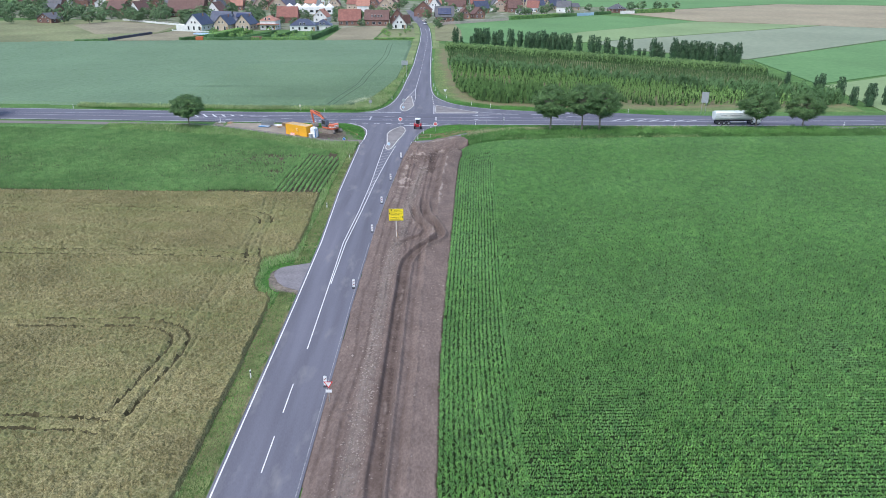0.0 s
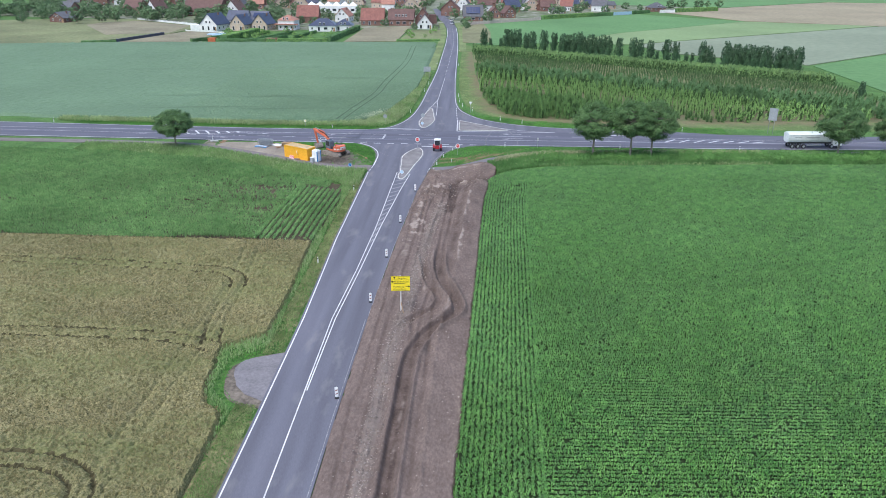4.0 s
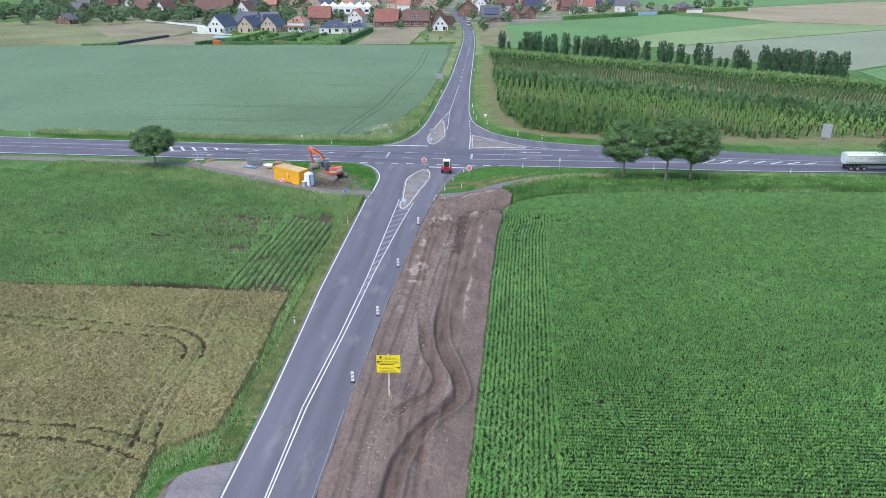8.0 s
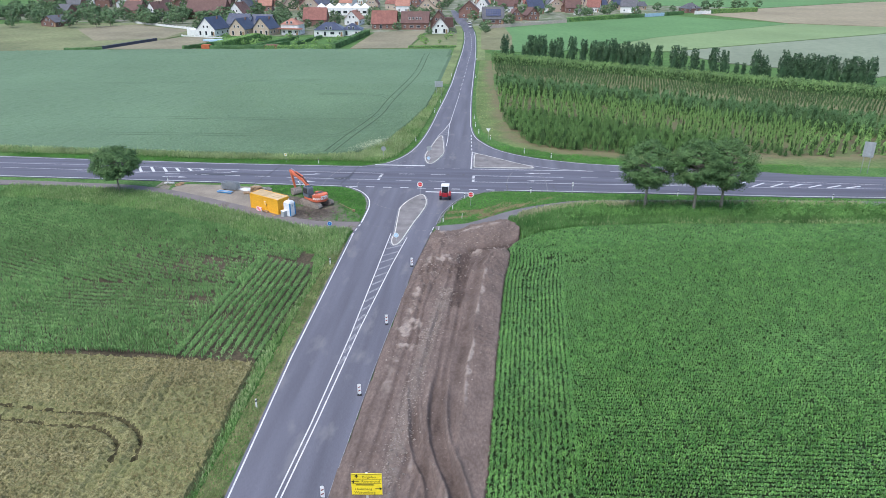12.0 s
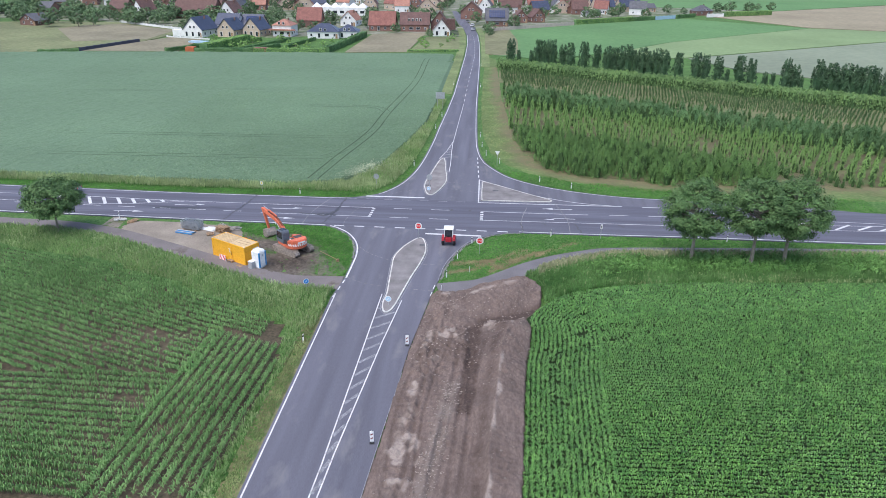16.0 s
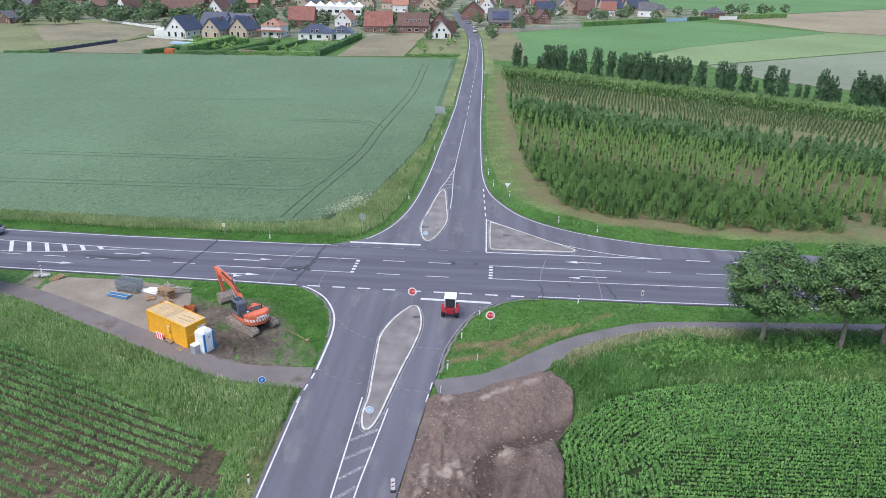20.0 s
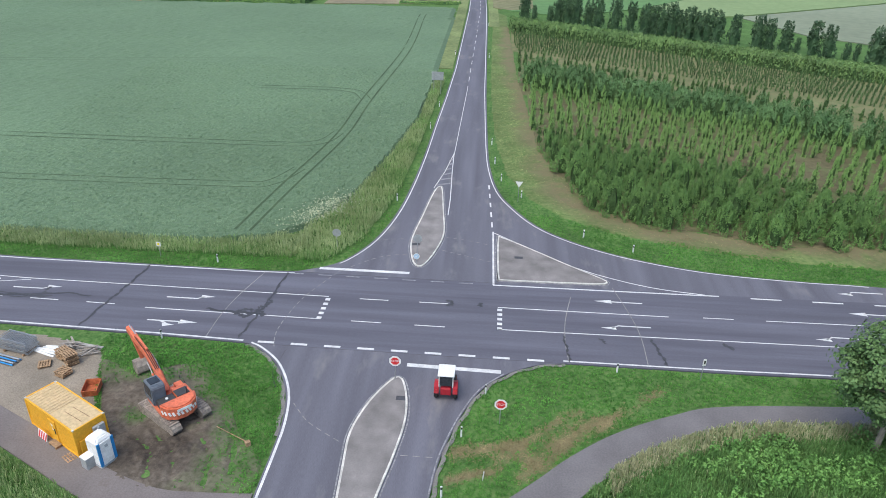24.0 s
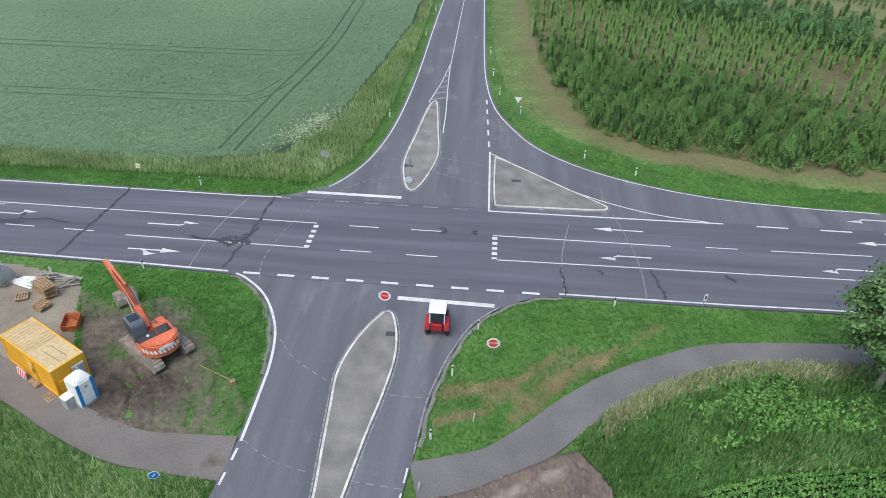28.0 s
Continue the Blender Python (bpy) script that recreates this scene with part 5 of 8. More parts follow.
thin = np.clip(0.35 * np.exp(-((P[:, 0] + 28) / 10) ** 2 - ((P[:, 1] + 33) / 6) ** 2) + 0.9 * np.exp(-((P[:, 0] + 12.3) / 1.3) ** 2 - ((P[:, 1] + 28.5) / 2.4) ** 2) + 0.95 * np.exp(-((P[:, 0] + 14) / 2.6) ** 2 - ((P[:, 1] + 55.5) / 1.6) ** 2) + 0.3 * np.exp(-((P[:, 0] + 22) / 2) ** 2 - ((P[:, 1] + 46) / 6) ** 2) + sum(q * np.exp(-((P[:, 0] - px) / wx) ** 2 - ((P[:, 1] - py) / wy) ** 2) for q, px, py, wx, wy in ((0.5, -25, -31, 3.2, 1.0), (0.4, -29.2, -34.2, 2.5, 0.8), (0.6, -23, -43, 1.8, 0.8), (0.6, -17.7, -46.8, 1.1, 1.4))) + 0.04, 0, 1)
keep = rng.random(len(P)) > thin
P, gap, reach = P[keep], gap[keep], reach[keep]
v, f = blades(np.c_[P, np.full(len(P), -0.02)], (0.75 + 0.16 * gap) * (1 - 0.35 * thin[keep]), np.repeat(reach, 8), 0.08, 8, 0.5)
thing_np("maize_plants", v, f, M["maize"], "young green maize plants in rows with soil between", "crop", "stuff")

WHEAT = [(-10.0, -209), (-9.9, -136), (-10.2, -103), (-10.6, -99.4), (-12.4, -98.2), (-13.6, -96), (-14.0, -92), (-14.6, -87.6), (-12.6, -86.2), (-10.4, -84.6), (-10.4, -74), (-11.0, -65), (-11.3, -56.9), (-190, -56.9), (-190, -209)]
TRAM = [[(-75, -65.6), (-50, -66), (-36, -66.6), (-26, -67.6), (-21.8, -67.8), (-18.8, -69.6), (-17.7, -72), (-17.4, -77), (-16.8, -83), (-16.2, -87)], [(-75, -85.8), (-36, -85.6), (-26, -85.8), (-19.5, -86.4), (-15.2, -88)],
        [(-75, -107.5), (-36.4, -107.3), (-24.2, -107.1), (-19.3, -109), (-18, -112.5), (-18.6, -119), (-19.3, -125)], [(-75, -126), (-29.6, -126.4), (-19.8, -127.1)], [(-16.8, -150), (-17, -135), (-17.4, -111), (-18, -75), (-19.5, -60)]]
TRAM_N = [[(-16.1, 185), (-16.1, 176.5), (-15.0, 131.8), (-17.1, 86.2), (-17.7, 63), (-20.6, 40.8), (-22.3, 26)], [(-40, 90.9), (-28, 91.6), (-20.6, 90.4), (-17.4, 85)], [(-90, 55.7), (-72, 56.2), (-35, 57), (-21.5, 58.2), (-18.4, 64.4)],
          [(-80, 38.4), (-61, 39), (-29, 40.1), (-23.4, 41.2), (-20.7, 47.2)], [(-130, 102), (-105, 105.5), (-43, 116.5)]]


def tramlines(X, Y, lines, gauge, w):
    d = np.zeros(X.shape)
    for line in lines:
        p = np.array(curve(line, 5))
        t = np.gradient(p, axis=0)
        t /= np.linalg.norm(t, axis=1)[:, None]
        s = np.stack([-t[:, 1], t[:, 0]], 1) * gauge / 2
        for q in (p + s, p - s):
            d = np.maximum(d, np.exp(-(near_line(X, Y, [tuple(a) for a in q]) / w) ** 2))
    return d


def wheat_height(X, Y):
    z = 0.62 + 0.05 * waves(X, Y, 5, 81) + 0.1 * rng.normal(size=X.shape) + 0.05 * waves(X, Y, 0.8, 83)
    z = z - 0.4 * np.exp(-((X + 34.4) / 0.7) ** 2 - ((Y + 76.1) / 1.6) ** 2)
    return z - 0.4 * tramlines(X, Y, TRAM[:-1], 1.9, 0.25) - 0.26 * tramlines(X, Y, TRAM[-1:], 1.9, 0.26)


NEAR_WHEAT = [(x, y) for x, y in WHEAT[:13]] + [(-75, -56.9), (-75, -160), (-50, -209)]
tagged(relief("wheat_field", NEAR_WHEAT, 0.24, wheat_height, [M["wheat"], M["wheel_dry"]], lambda X, Y: np.where(X < -48, 0.6, -0.1), False, lambda X, Y: (tramlines(X, Y, TRAM[:-1], 1.9, 0.22) > 0.5) & ((Y > -73) | (X < -21) | (Y < -84))), "ripening golden-green wheat field with curved tractor tracks", "field", "", "stuff")
tagged(relief("wheat_field", [(-75, -56.9), (-75, -160), (-50, -209), (-190, -209), (-190, -56.9)], 1.5, lambda X, Y: 0.6 + 0.08 * rng.normal(size=X.shape), M["wheat"], 0.55, False), "ripening golden-green wheat field", "field", "", "stuff")
n = 64000
P = np.c_[rng.uniform(-75, -10, n), rng.uniform(-150, -57, n)]
P = P[inside(P[:, 0], P[:, 1], NEAR_WHEAT)]
P = P[tramlines(P[:, 0], P[:, 1], TRAM, 1.9, 0.35) < 0.25]
v, f = blades(np.c_[P, np.full(len(P), 0.5)], 0.3, 0.16, 0.075, 2, 0.5)
thing_np("wheat_ears", v, f, M["ears"], "pale ripening wheat ears above the crop", "crop", "stuff")

GREEN = [(-6.2, 201), (-5.4, 115), (-5.8, 76), (-8.4, 55), (-11.4, 36.5), (-14.5, 29), (-18.5, 25), (-26, 23.2), (-45, 23.6), (-75, 24.6), (-110, 26.3), (-240, 32), (-320, 60), (-330, 150), (-176, 184), (-115, 193), (-50, 198.5)]


def green_height(X, Y):
    soft = 1 - tramlines(X, Y, TRAM_N, 1.9, 0.55)
    return 0.5 + soft * (0.06 + 0.04 * waves(X, Y, 6, 84) + 0.06 * rng.normal(size=X.shape))


NEAR_GREEN = [(-5.4, 110), (-5.8, 76), (-8.4, 55), (-11.4, 36.5), (-14.5, 29), (-18.5, 25), (-26, 23.2), (-45, 23.6), (-70, 24.4), (-70, 110)]
tagged(relief("green_wheat_field", NEAR_GREEN, 0.36, green_height, M["green_wheat"], lambda X, Y: np.where((X < -69) | (Y > 109), 0.5, -0.1), False), "blue-green wheat field with dark tractor tracks", "field", "", "stuff")
tagged(relief("green_wheat_field", [(-6.2, 201), (-5.4, 109.6), (-69.6, 109.6), (-69.6, 24.4), (-110, 26.3), (-240, 32), (-320, 60), (-330, 150), (-176, 184), (-115, 193), (-50, 198.5)], 1.1, green_height, M["green_wheat"], lambda X, Y: np.where((np.abs(X + 69.6) < 2.5) & (Y < 112) & (Y > 27) | (np.abs(Y - 109.6) < 2.5) & (X > -72), 0.5, -0.1), False), "blue-green wheat field with dark tractor tracks", "field", "", "stuff")

for k, line in enumerate(TRAM_N):
    p = np.array(curve(line, 6))
    t = np.gradient(p, axis=0)
    t /= np.linalg.norm(t, axis=1)[:, None]
    s = np.stack([-t[:, 1], t[:, 0]], 1) * 0.95
    for q in (p + s, p - s):
        rut = new("wheel_rut", ribbon([tuple(a) for a in q], 0.34 if k == 0 else 0.2, 0.56 - 0.006 * k, "wheel_rut", M["wheel_gap"]))
        tagged(rut, "dark flattened tractor wheel track in the green wheat", "wheel track", "", "structure")

# ---- distant fields ----
def patch(name, pts, z, material, label):
    bm = bmesh.new()
    slab(bm, pts, -0.13, z)
    return tagged(part(name, bm, M[material]), label, "field", "", "structure")


patch("far_field", [(6.5, 205), (9, 297), (57, 340), (95, 369), (130, 393), (188, 340), (92, 258), (60, 217), (30, 192), (12, 200)], 0.15, "far_green", "bright green field beyond the tree row")
patch("far_field", [(60.6, 216.6), (92.5, 257.4), (188.6, 339.3), (262, 316), (87, 204), (70, 200)], 0.2, "far_light", "pale green field beyond the tree row")
patch("far_field", [(88, 203), (263, 315), (420, 250), (260, 231), (145, 140), (100, 172)], 0.14, "far_grey", "grey-green field beyond the tree row")
patch("far_field", [(190, 345), (150, 420), (215, 470), (340, 560), (700, 520), (560, 330), (422, 252), (264, 317)], 0.12, "far_tan", "ploughed tan field in the distance")
patch("far_field", [(146, 138), (262, 229), (480, 235), (360, 150), (190, 103), (144, 74)], 0.16, "far_green", "green field beside the nursery")
patch("far_field", [(145, 71), (190, 100), (362, 146), (600, 160), (600, 60), (262, 34), (140, 24)], 0.13, "far_light", "pale green field beside the main road")
patch("far_field", [(422, 248), (700, 420), (1100, 380), (900, 150), (602, 165), (482, 237)], 0.12, "far_tan", "tan field in the distance")
patch("far_field", [(216, 474), (60, 520), (120, 760), (900, 1100), (1500, 700), (702, 524), (341, 564)], 0.1, "far_green", "green fields towards the horizon")
patch("far_field", [(-178, 185), (-151, 226), (-148, 255), (-153, 275), (-205, 311), (-245, 312), (-430, 250), (-330, 152)], 0.1, "meadow", "meadow and fallow land by the village")
patch("far_field", [(-219, 273), (-214, 291), (-198, 300), (-156, 274), (-152.4, 234), (-181, 221)], 0.14, "fallow", "brown fallow plot by the village")
patch("far_field", [(6.0, 205), (4.9, 250), (4.2, 289), (10, 299), (17, 303), (20.4, 256), (19.8, 206), (12, 200.5)], 0.2, "stubble", "brownish green strip of field beside the road")
for k, edge in ((1, N_FAR[:5]), (-1, N_FAR[-5:])):
    edge = [(x + k * 0.45, y) for x, y in edge]
    patch("far_verge", edge + [(x + k * 3.2, y) for x, y in edge[::-1]], 0.02, "verge_pale", "pale olive grass verge along the village road")
patch("village_ground", [(-350, 335), (-205, 314), (-153, 279), (-100, 250), (-52, 274), (-9, 269), (-6, 300), (9, 300), (55, 342), (130, 425), (220, 482), (200, 560), (-350, 560)], -0.05, "plots", "paved yards and gardens between the village houses")
patch("far_field", [(-160, 192), (-151.5, 224), (-146, 244), (-128, 238), (-121, 196)], 0.06, "fallow", "rough dry building plot")
patch("far_field", [(-52.5, 202.5), (-52.5, 272), (-26, 285), (-27, 207)], 0.1, "fallow", "dry stubble plot between the gardens")
patch("far_field", [(-26.5, 207), (-24, 264), (-8, 266), (-5.2, 212)], 0.12, "meadow", "garden lawn by the white house")
patch("far_field", [(-250, 40), (-620, 60), (-900, 300), (-430, 252), (-331, 150), (-321, 58)], 0.08, "meadow", "meadow beyond the wheat")

# ---- trees ----
def tree(name, m, h, rx, trunk_h, label, leaf="leaf", clumps=46, per=110, size=0.2, seed=1, group=""):
    """A tapered trunk with limbs and a crown of leaf clumps with gaps."""
    r = np.random.default_rng(seed)
    root = empty(name, m, label, "tree", group)
    cz, rz = (h + trunk_h) / 2, (h - trunk_h) / 2
    d = r.normal(size=(clumps, 3))
    d /= np.linalg.norm(d, axis=1)[:, None]
    f = r.uniform(0.3, 1, clumps) ** 0.4 * 0.86 * (1 + 0.07 * np.sin(3 * np.arctan2(d[:, 1], d[:, 0]) + seed))
    wide = np.where(d[:, 2] < 0, 1.0, 1 - 0.16 * d[:, 2])
    c = np.c_[d[:, 0] * f * rx * wide, d[:, 1] * f * rx * wide, cz - 0.1 * rz + d[:, 2] * f * rz * np.where(d[:, 2] < 0, 0.85, 1.08)]
    bm = bmesh.new()
    t0 = h * 0.019 + 0.04
    beam(bm, (0, 0, -0.12), (0.1, 0.05, trunk_h * 0.9), t0, t0 * 0.75)
    beam(bm, (0.1, 0.05, trunk_h * 0.85), (0.0, 0.1, h * 0.8), t0 * 0.74, t0 * 0.15)
    for k in range(0, clumps, 3):
        z = max(trunk_h * 0.8, min(c[k, 2] - 0.35 * np.hypot(c[k, 0], c[k, 1]), h * 0.75))
        beam(bm, (0.05, 0.05, z), tuple(c[k]), t0 * 0.4, t0 * 0.08, 5)
    part("trunk", bm, M["bark"], root)
    q = r.normal(size=(clumps * per, 3))
    q /= np.linalg.norm(q, axis=1)[:, None]
    q[:, 2] = np.where(q[:, 2] < -0.3, -q[:, 2], q[:, 2])
    cr = np.repeat(r.uniform(0.7, 1.3, clumps), per)[:, None] * rx * 0.2
    p = np.repeat(c, per, 0) + q * cr * r.uniform(0.3, 1.15, (clumps * per, 1)) * np.array([1, 1, 0.8])
    nrm = q + 0.5 * (p - np.array([0, 0, cz])) / rx
    nrm[:, 2] += 0.3
    v, fc = leaf_quads(p, nrm, np.full(len(p), size), 0.4)
    crown = new("crown", mesh_np("crown", v, fc, M[leaf]))
    crown.parent = root
    return root


for k, (x, y, h, rx, th) in enumerate(((37.9, -5.6, 12.6, 5.1, 3.5), (45.7, -6.3, 13.3, 5.1, 3.6), (50.3, -5.6, 13.1, 5.2, 3.5), (91.6, -0.6, 11.5, 5.6, 2.6), (103.7, -0.4, 10.5, 5.2, 2.4), (-53.9, -2.2, 8.6, 4.8, 2.0), (-114, 9.5, 9.5, 5.2, 2.2), (146, 10, 9, 5, 2))):
    tree("roadside_tree", pose(x, y, -0.05, 0, 0, 40 * k), h, rx, th, "broad leafy roadside tree standing on the grass verge", "tree_leaf", 170, 150, 0.145, 10 + k, "roadside trees")

# ---- nursery ----
def front(x):
    return np.interp(x, [13.6, 14.4, 17.5, 21, 28, 36, 44, 60, 100, 135], [92, 72, 46.4, 38.8, 34.5, 32.3, 30.1, 30.8, 33.6, 36])


SLOPE = 0.57  # the belts run down to the east, parallel to the tree row behind


def depth(x, y):
    """How far back a place lies in the nursery, across its belts."""
    return y + SLOPE * (x - 13)


def grid_rows(du, dv, jit, low, high):
    """Places along rows that follow the belts, between two depths."""
    a = math.atan(SLOPE)
    u, v = np.meshgrid(np.arange(-120, 175, du), np.arange(low * math.cos(a), high * math.cos(a), dv))
    u, v = u.ravel() + rng.normal(0, jit, u.size), v.ravel() + rng.normal(0, jit * 0.6, u.size)
    x, y = 13 + u * math.cos(a) + v * math.sin(a), -u * math.sin(a) + v * math.cos(a)
    ok = (x > np.interp(y, [36, 62, 66, 100, 140, 170], [16, 14.4, 14, 13.4, 12.6, 11.5])) & (x < 134) & (y > front(x))
    return x[ok], y[ok]


def shrub_things(name, places, meshes, label, category, group):
    for k, (px, py) in enumerate(places):
        root = empty(name, pose(px, py, -0.05, 0, 0, 67 * k) @ Matrix.Scale(0.88 + 0.24 * ((k * 7) % 11) / 11, 4), label, category, group)
        for nm, me in zip(("foliage", "stem"), meshes[(k * 5 + k // 7) % len(meshes)]):
            new(nm, me).parent = root


def stem_mesh(h, r):
    bm = beam(bmesh.new(), (0, 0, -0.1), (0, 0, h), r, r * 0.4, 6)
    me = bpy.data.meshes.new("stem")
    bm.to_mesh(me)
    bm.free()
    me.materials.append(M["bark"])
    return me


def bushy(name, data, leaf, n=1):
    """A mesh of leafy shoots whose inner bodies carry painted shade in dark green."""
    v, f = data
    me = mesh_np(name, v, f, [M[leaf], M["inner_shade"]])
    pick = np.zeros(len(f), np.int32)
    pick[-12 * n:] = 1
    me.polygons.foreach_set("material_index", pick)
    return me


ORIGIN = np.zeros((1, 3))
# front block of bushy shrubs
x, y = grid_rows(2.9, 3.4, 0.35, 36, 66)
ok = (x < 64) | (rng.random(len(x)) < 0.12)
xa, ya = x[ok], y[ok]
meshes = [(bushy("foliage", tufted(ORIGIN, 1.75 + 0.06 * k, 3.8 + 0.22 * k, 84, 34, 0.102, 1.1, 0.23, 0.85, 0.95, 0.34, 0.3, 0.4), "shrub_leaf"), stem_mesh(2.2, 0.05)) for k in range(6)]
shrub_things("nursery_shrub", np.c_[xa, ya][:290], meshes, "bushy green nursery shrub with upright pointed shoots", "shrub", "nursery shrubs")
# low clipped plants and slim columns on brown soil
x, y = grid_rows(1.25, 1.9, 0.2, 67, 75)
ok = (rng.random(len(x)) < 0.72) & (waves(x, y, 9, 37) > -0.35)
v, f = tufted(np.c_[x, y, np.full(len(x), -0.05)][ok], rng.uniform(0.5, 0.7, ok.sum()), rng.uniform(1.2, 2.0, ok.sum()), 12, 9, 0.13, 0.5, 0.24, 0.4, 0.9)
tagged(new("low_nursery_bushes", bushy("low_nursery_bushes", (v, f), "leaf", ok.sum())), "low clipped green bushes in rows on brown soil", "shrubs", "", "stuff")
x, y = grid_rows(1.9, 3.7, 0.18, 73, 100.5)
ok = (rng.random(len(x)) > 0.1) & ((waves(x, y, 8, 38) > -0.75) | (depth(x, y) > 90)) & (x < 118)
x, y = x[ok], y[ok]
meshes = [(bushy("foliage", tufted(ORIGIN, 0.5 + 0.03 * k, 3.1 + 0.22 * k, 38, 22, 0.092, 0.6, 0.19, 0.7, 0.9, 0.34, 0.3, 0.3), "leaf_light"), stem_mesh(2.4, 0.03)) for k in range(6)]
order = np.argsort(np.hypot(x - 30, y - 70))
shrub_things("columnar_sapling", np.c_[x, y][order[:260]], meshes, "slim light green columnar sapling standing on brown soil", "sapling", "columnar saplings")
rest = order[260:]
v, f = tufted(np.c_[x, y, np.full(len(x), -0.05)][rest], rng.uniform(0.5, 0.65, len(rest)), rng.uniform(2.5, 3.8, len(rest)), 22, 10, 0.16, 0.6, 0.24, 0.75, 0.85, 0.5)
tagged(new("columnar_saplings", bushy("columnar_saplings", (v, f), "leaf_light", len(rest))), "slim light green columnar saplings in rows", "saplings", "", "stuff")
# tall dark belt
x, y = grid_rows(2.7, 2.7, 0.6, 102, 111)
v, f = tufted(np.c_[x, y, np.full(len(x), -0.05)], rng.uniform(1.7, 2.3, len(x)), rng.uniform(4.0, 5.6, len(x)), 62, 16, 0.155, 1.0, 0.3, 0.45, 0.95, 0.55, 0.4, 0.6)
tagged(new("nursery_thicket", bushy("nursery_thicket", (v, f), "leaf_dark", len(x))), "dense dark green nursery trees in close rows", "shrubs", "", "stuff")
# young pointed plants behind it
x, y = grid_rows(1.7, 3.2, 0.2, 115, 131)
ok = rng.random(len(x)) > 0.15
v, f = tufted(np.c_[x, y, np.full(len(x), -0.05)][ok], rng.uniform(0.45, 0.65, ok.sum()), rng.uniform(1.6, 2.7, ok.sum()), 9, 9, 0.17, 0.6, 0.24, 0.9, 0.9)
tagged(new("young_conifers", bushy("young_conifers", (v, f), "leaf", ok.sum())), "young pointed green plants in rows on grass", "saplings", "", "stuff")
# thin saplings
x, y = grid_rows(0.95, 2.75, 0.1, 137.5, 161)
v, f = tufted(np.c_[x, y, np.full(len(x), -0.05)], rng.uniform(0.24, 0.34, len(x)), rng.uniform(1.3, 2.0, len(x)), 7, 8, 0.14, 0.4, 0.17, 0.5, 0.8, 0.45, 0.35, 0.15)
thing_np("young_saplings", v, f, M["leaf_brown"], "thin dark young saplings in rows on dry ground", "saplings", "stuff")
# clipped hedge belt
x, y = grid_rows(1.3, 1.4, 0.25, 163, 170)
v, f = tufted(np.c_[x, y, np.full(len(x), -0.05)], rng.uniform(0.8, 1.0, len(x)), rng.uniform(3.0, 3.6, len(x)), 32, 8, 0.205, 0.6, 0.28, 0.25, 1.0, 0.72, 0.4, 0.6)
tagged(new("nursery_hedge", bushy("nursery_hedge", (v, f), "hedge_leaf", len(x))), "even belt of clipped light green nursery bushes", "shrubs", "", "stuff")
tagged(relief("nursery_soil", [(13.4, 100), (14.2, 70), (16.5, 47.5), (21, 40), (28, 34.6), (44, 30.6), (60, 31), (100, 33.5), (134, 36), (134, 46), (12.8, 115)], 1.5, lambda X, Y: 0.0 + 0.03 * waves(X, Y, 3, 33), mixed(mat("nursery_earth", [(0.088, 0.084, 0.044), (0.14, 0.122, 0.068)], fine=1.4, large=0.15, rough=0.95, bump=0.5, dist=0.05, amount=0.25), (0.12, 0.15, 0.06), 0.22, 0.46, 0.62, (1, 1, 1), "nursery_floor"), -0.12), "brown and grassy soil between nursery rows", "soil", "", "structure")
tagged(relief("sapling_ground", [(12.8, 112.5), (134, 43.5), (134, 101), (11.6, 170.6)], 1.5, lambda X, Y: 0.06 + 0.03 * waves(X, Y, 3, 34), mixed(mat("dry_stubble", [(0.11, 0.135, 0.055), (0.17, 0.18, 0.085)], fine=0.8, large=0.1, rough=0.95, bump=0.4, dist=0.05, amount=0.2), (0.175, 0.168, 0.085), 0.35, 0.42, 0.62, (1, 1, 1), "sapling_ground"), -0.1), "dry grassy ground between rows of young saplings", "soil", "", "structure")

# broken row of slim dark trees behind the nursery
def slim(m, seed):
    root = empty("hedge_tree", m, "slim dark green tree in a broken row behind the nursery", "tree", "dark tree row")
    bm = beam(bmesh.new(), (0, 0, -0.1), (0.05, 0, 6.0), 0.12, 0.03, 7)
    part("trunk", bm, M["bark"], root)
    v, f = tufted(ORIGIN, 1.85 + 0.12 * (seed % 3), 8.2 + 0.3 * (seed % 4), 90, 12, 0.3, 1.3, 0.45, 0.2, 0.9, 0.66, 0.4, 0.35)
    ob = new("crown", mesh_np("crown", v, f, M["row_leaf"]))
    ob.parent = root
    return root


tall = [slim(pose(16.3, 188.1, 0), 60), slim(pose(26.5, 182.4, 0), 61), slim(pose(29.1, 180.9, 0), 62), slim(pose(31.7, 179.4, 0), 63)]
k = 0
for xs, sc in (((35.3, 37.9, 42.8, 46.9, 50.5, 52.9, 55.2, 57.4, 59.8, 62, 64.2, 66.4, 68.6, 72.8), 1.0), ((78.1, 80.8, 84.4, 90.1, 93.4, 102.5, 104.7), 0.97), ((19.2, 24, 99.2, 106.5, 87, 97), 0.5), ((110.2, 111.9, 113.6, 115.4, 117.1, 119, 120.7, 122.4, 124.1, 126.5, 128.7, 130.8, 132.8), 1.0)):
    for px in xs:
        copy_thing(tall[k % 4], pose(px, 190 - SLOPE * (px - 13) + rng.normal(0, 0.4), 0, 0, 0, 71 * k) @ Matrix.Scale(sc * (0.92 + 0.16 * ((k * 7) % 5) / 5), 4))
        k += 1
for k, (x, y, s) in enumerate(((134, 55, 0.9), (137, 46, 1.0), (139, 62, 0.8), (131, 70, 0.7), (143, 40, 0.9), (140, 34, 1.0), (136, 36, 0.8), (146, 36, 0.9))):
    copy_thing(tall[k % 4], pose(x, y, 0, 0, 0, 50 * k) @ Matrix.Scale(s * 0.8, 4))

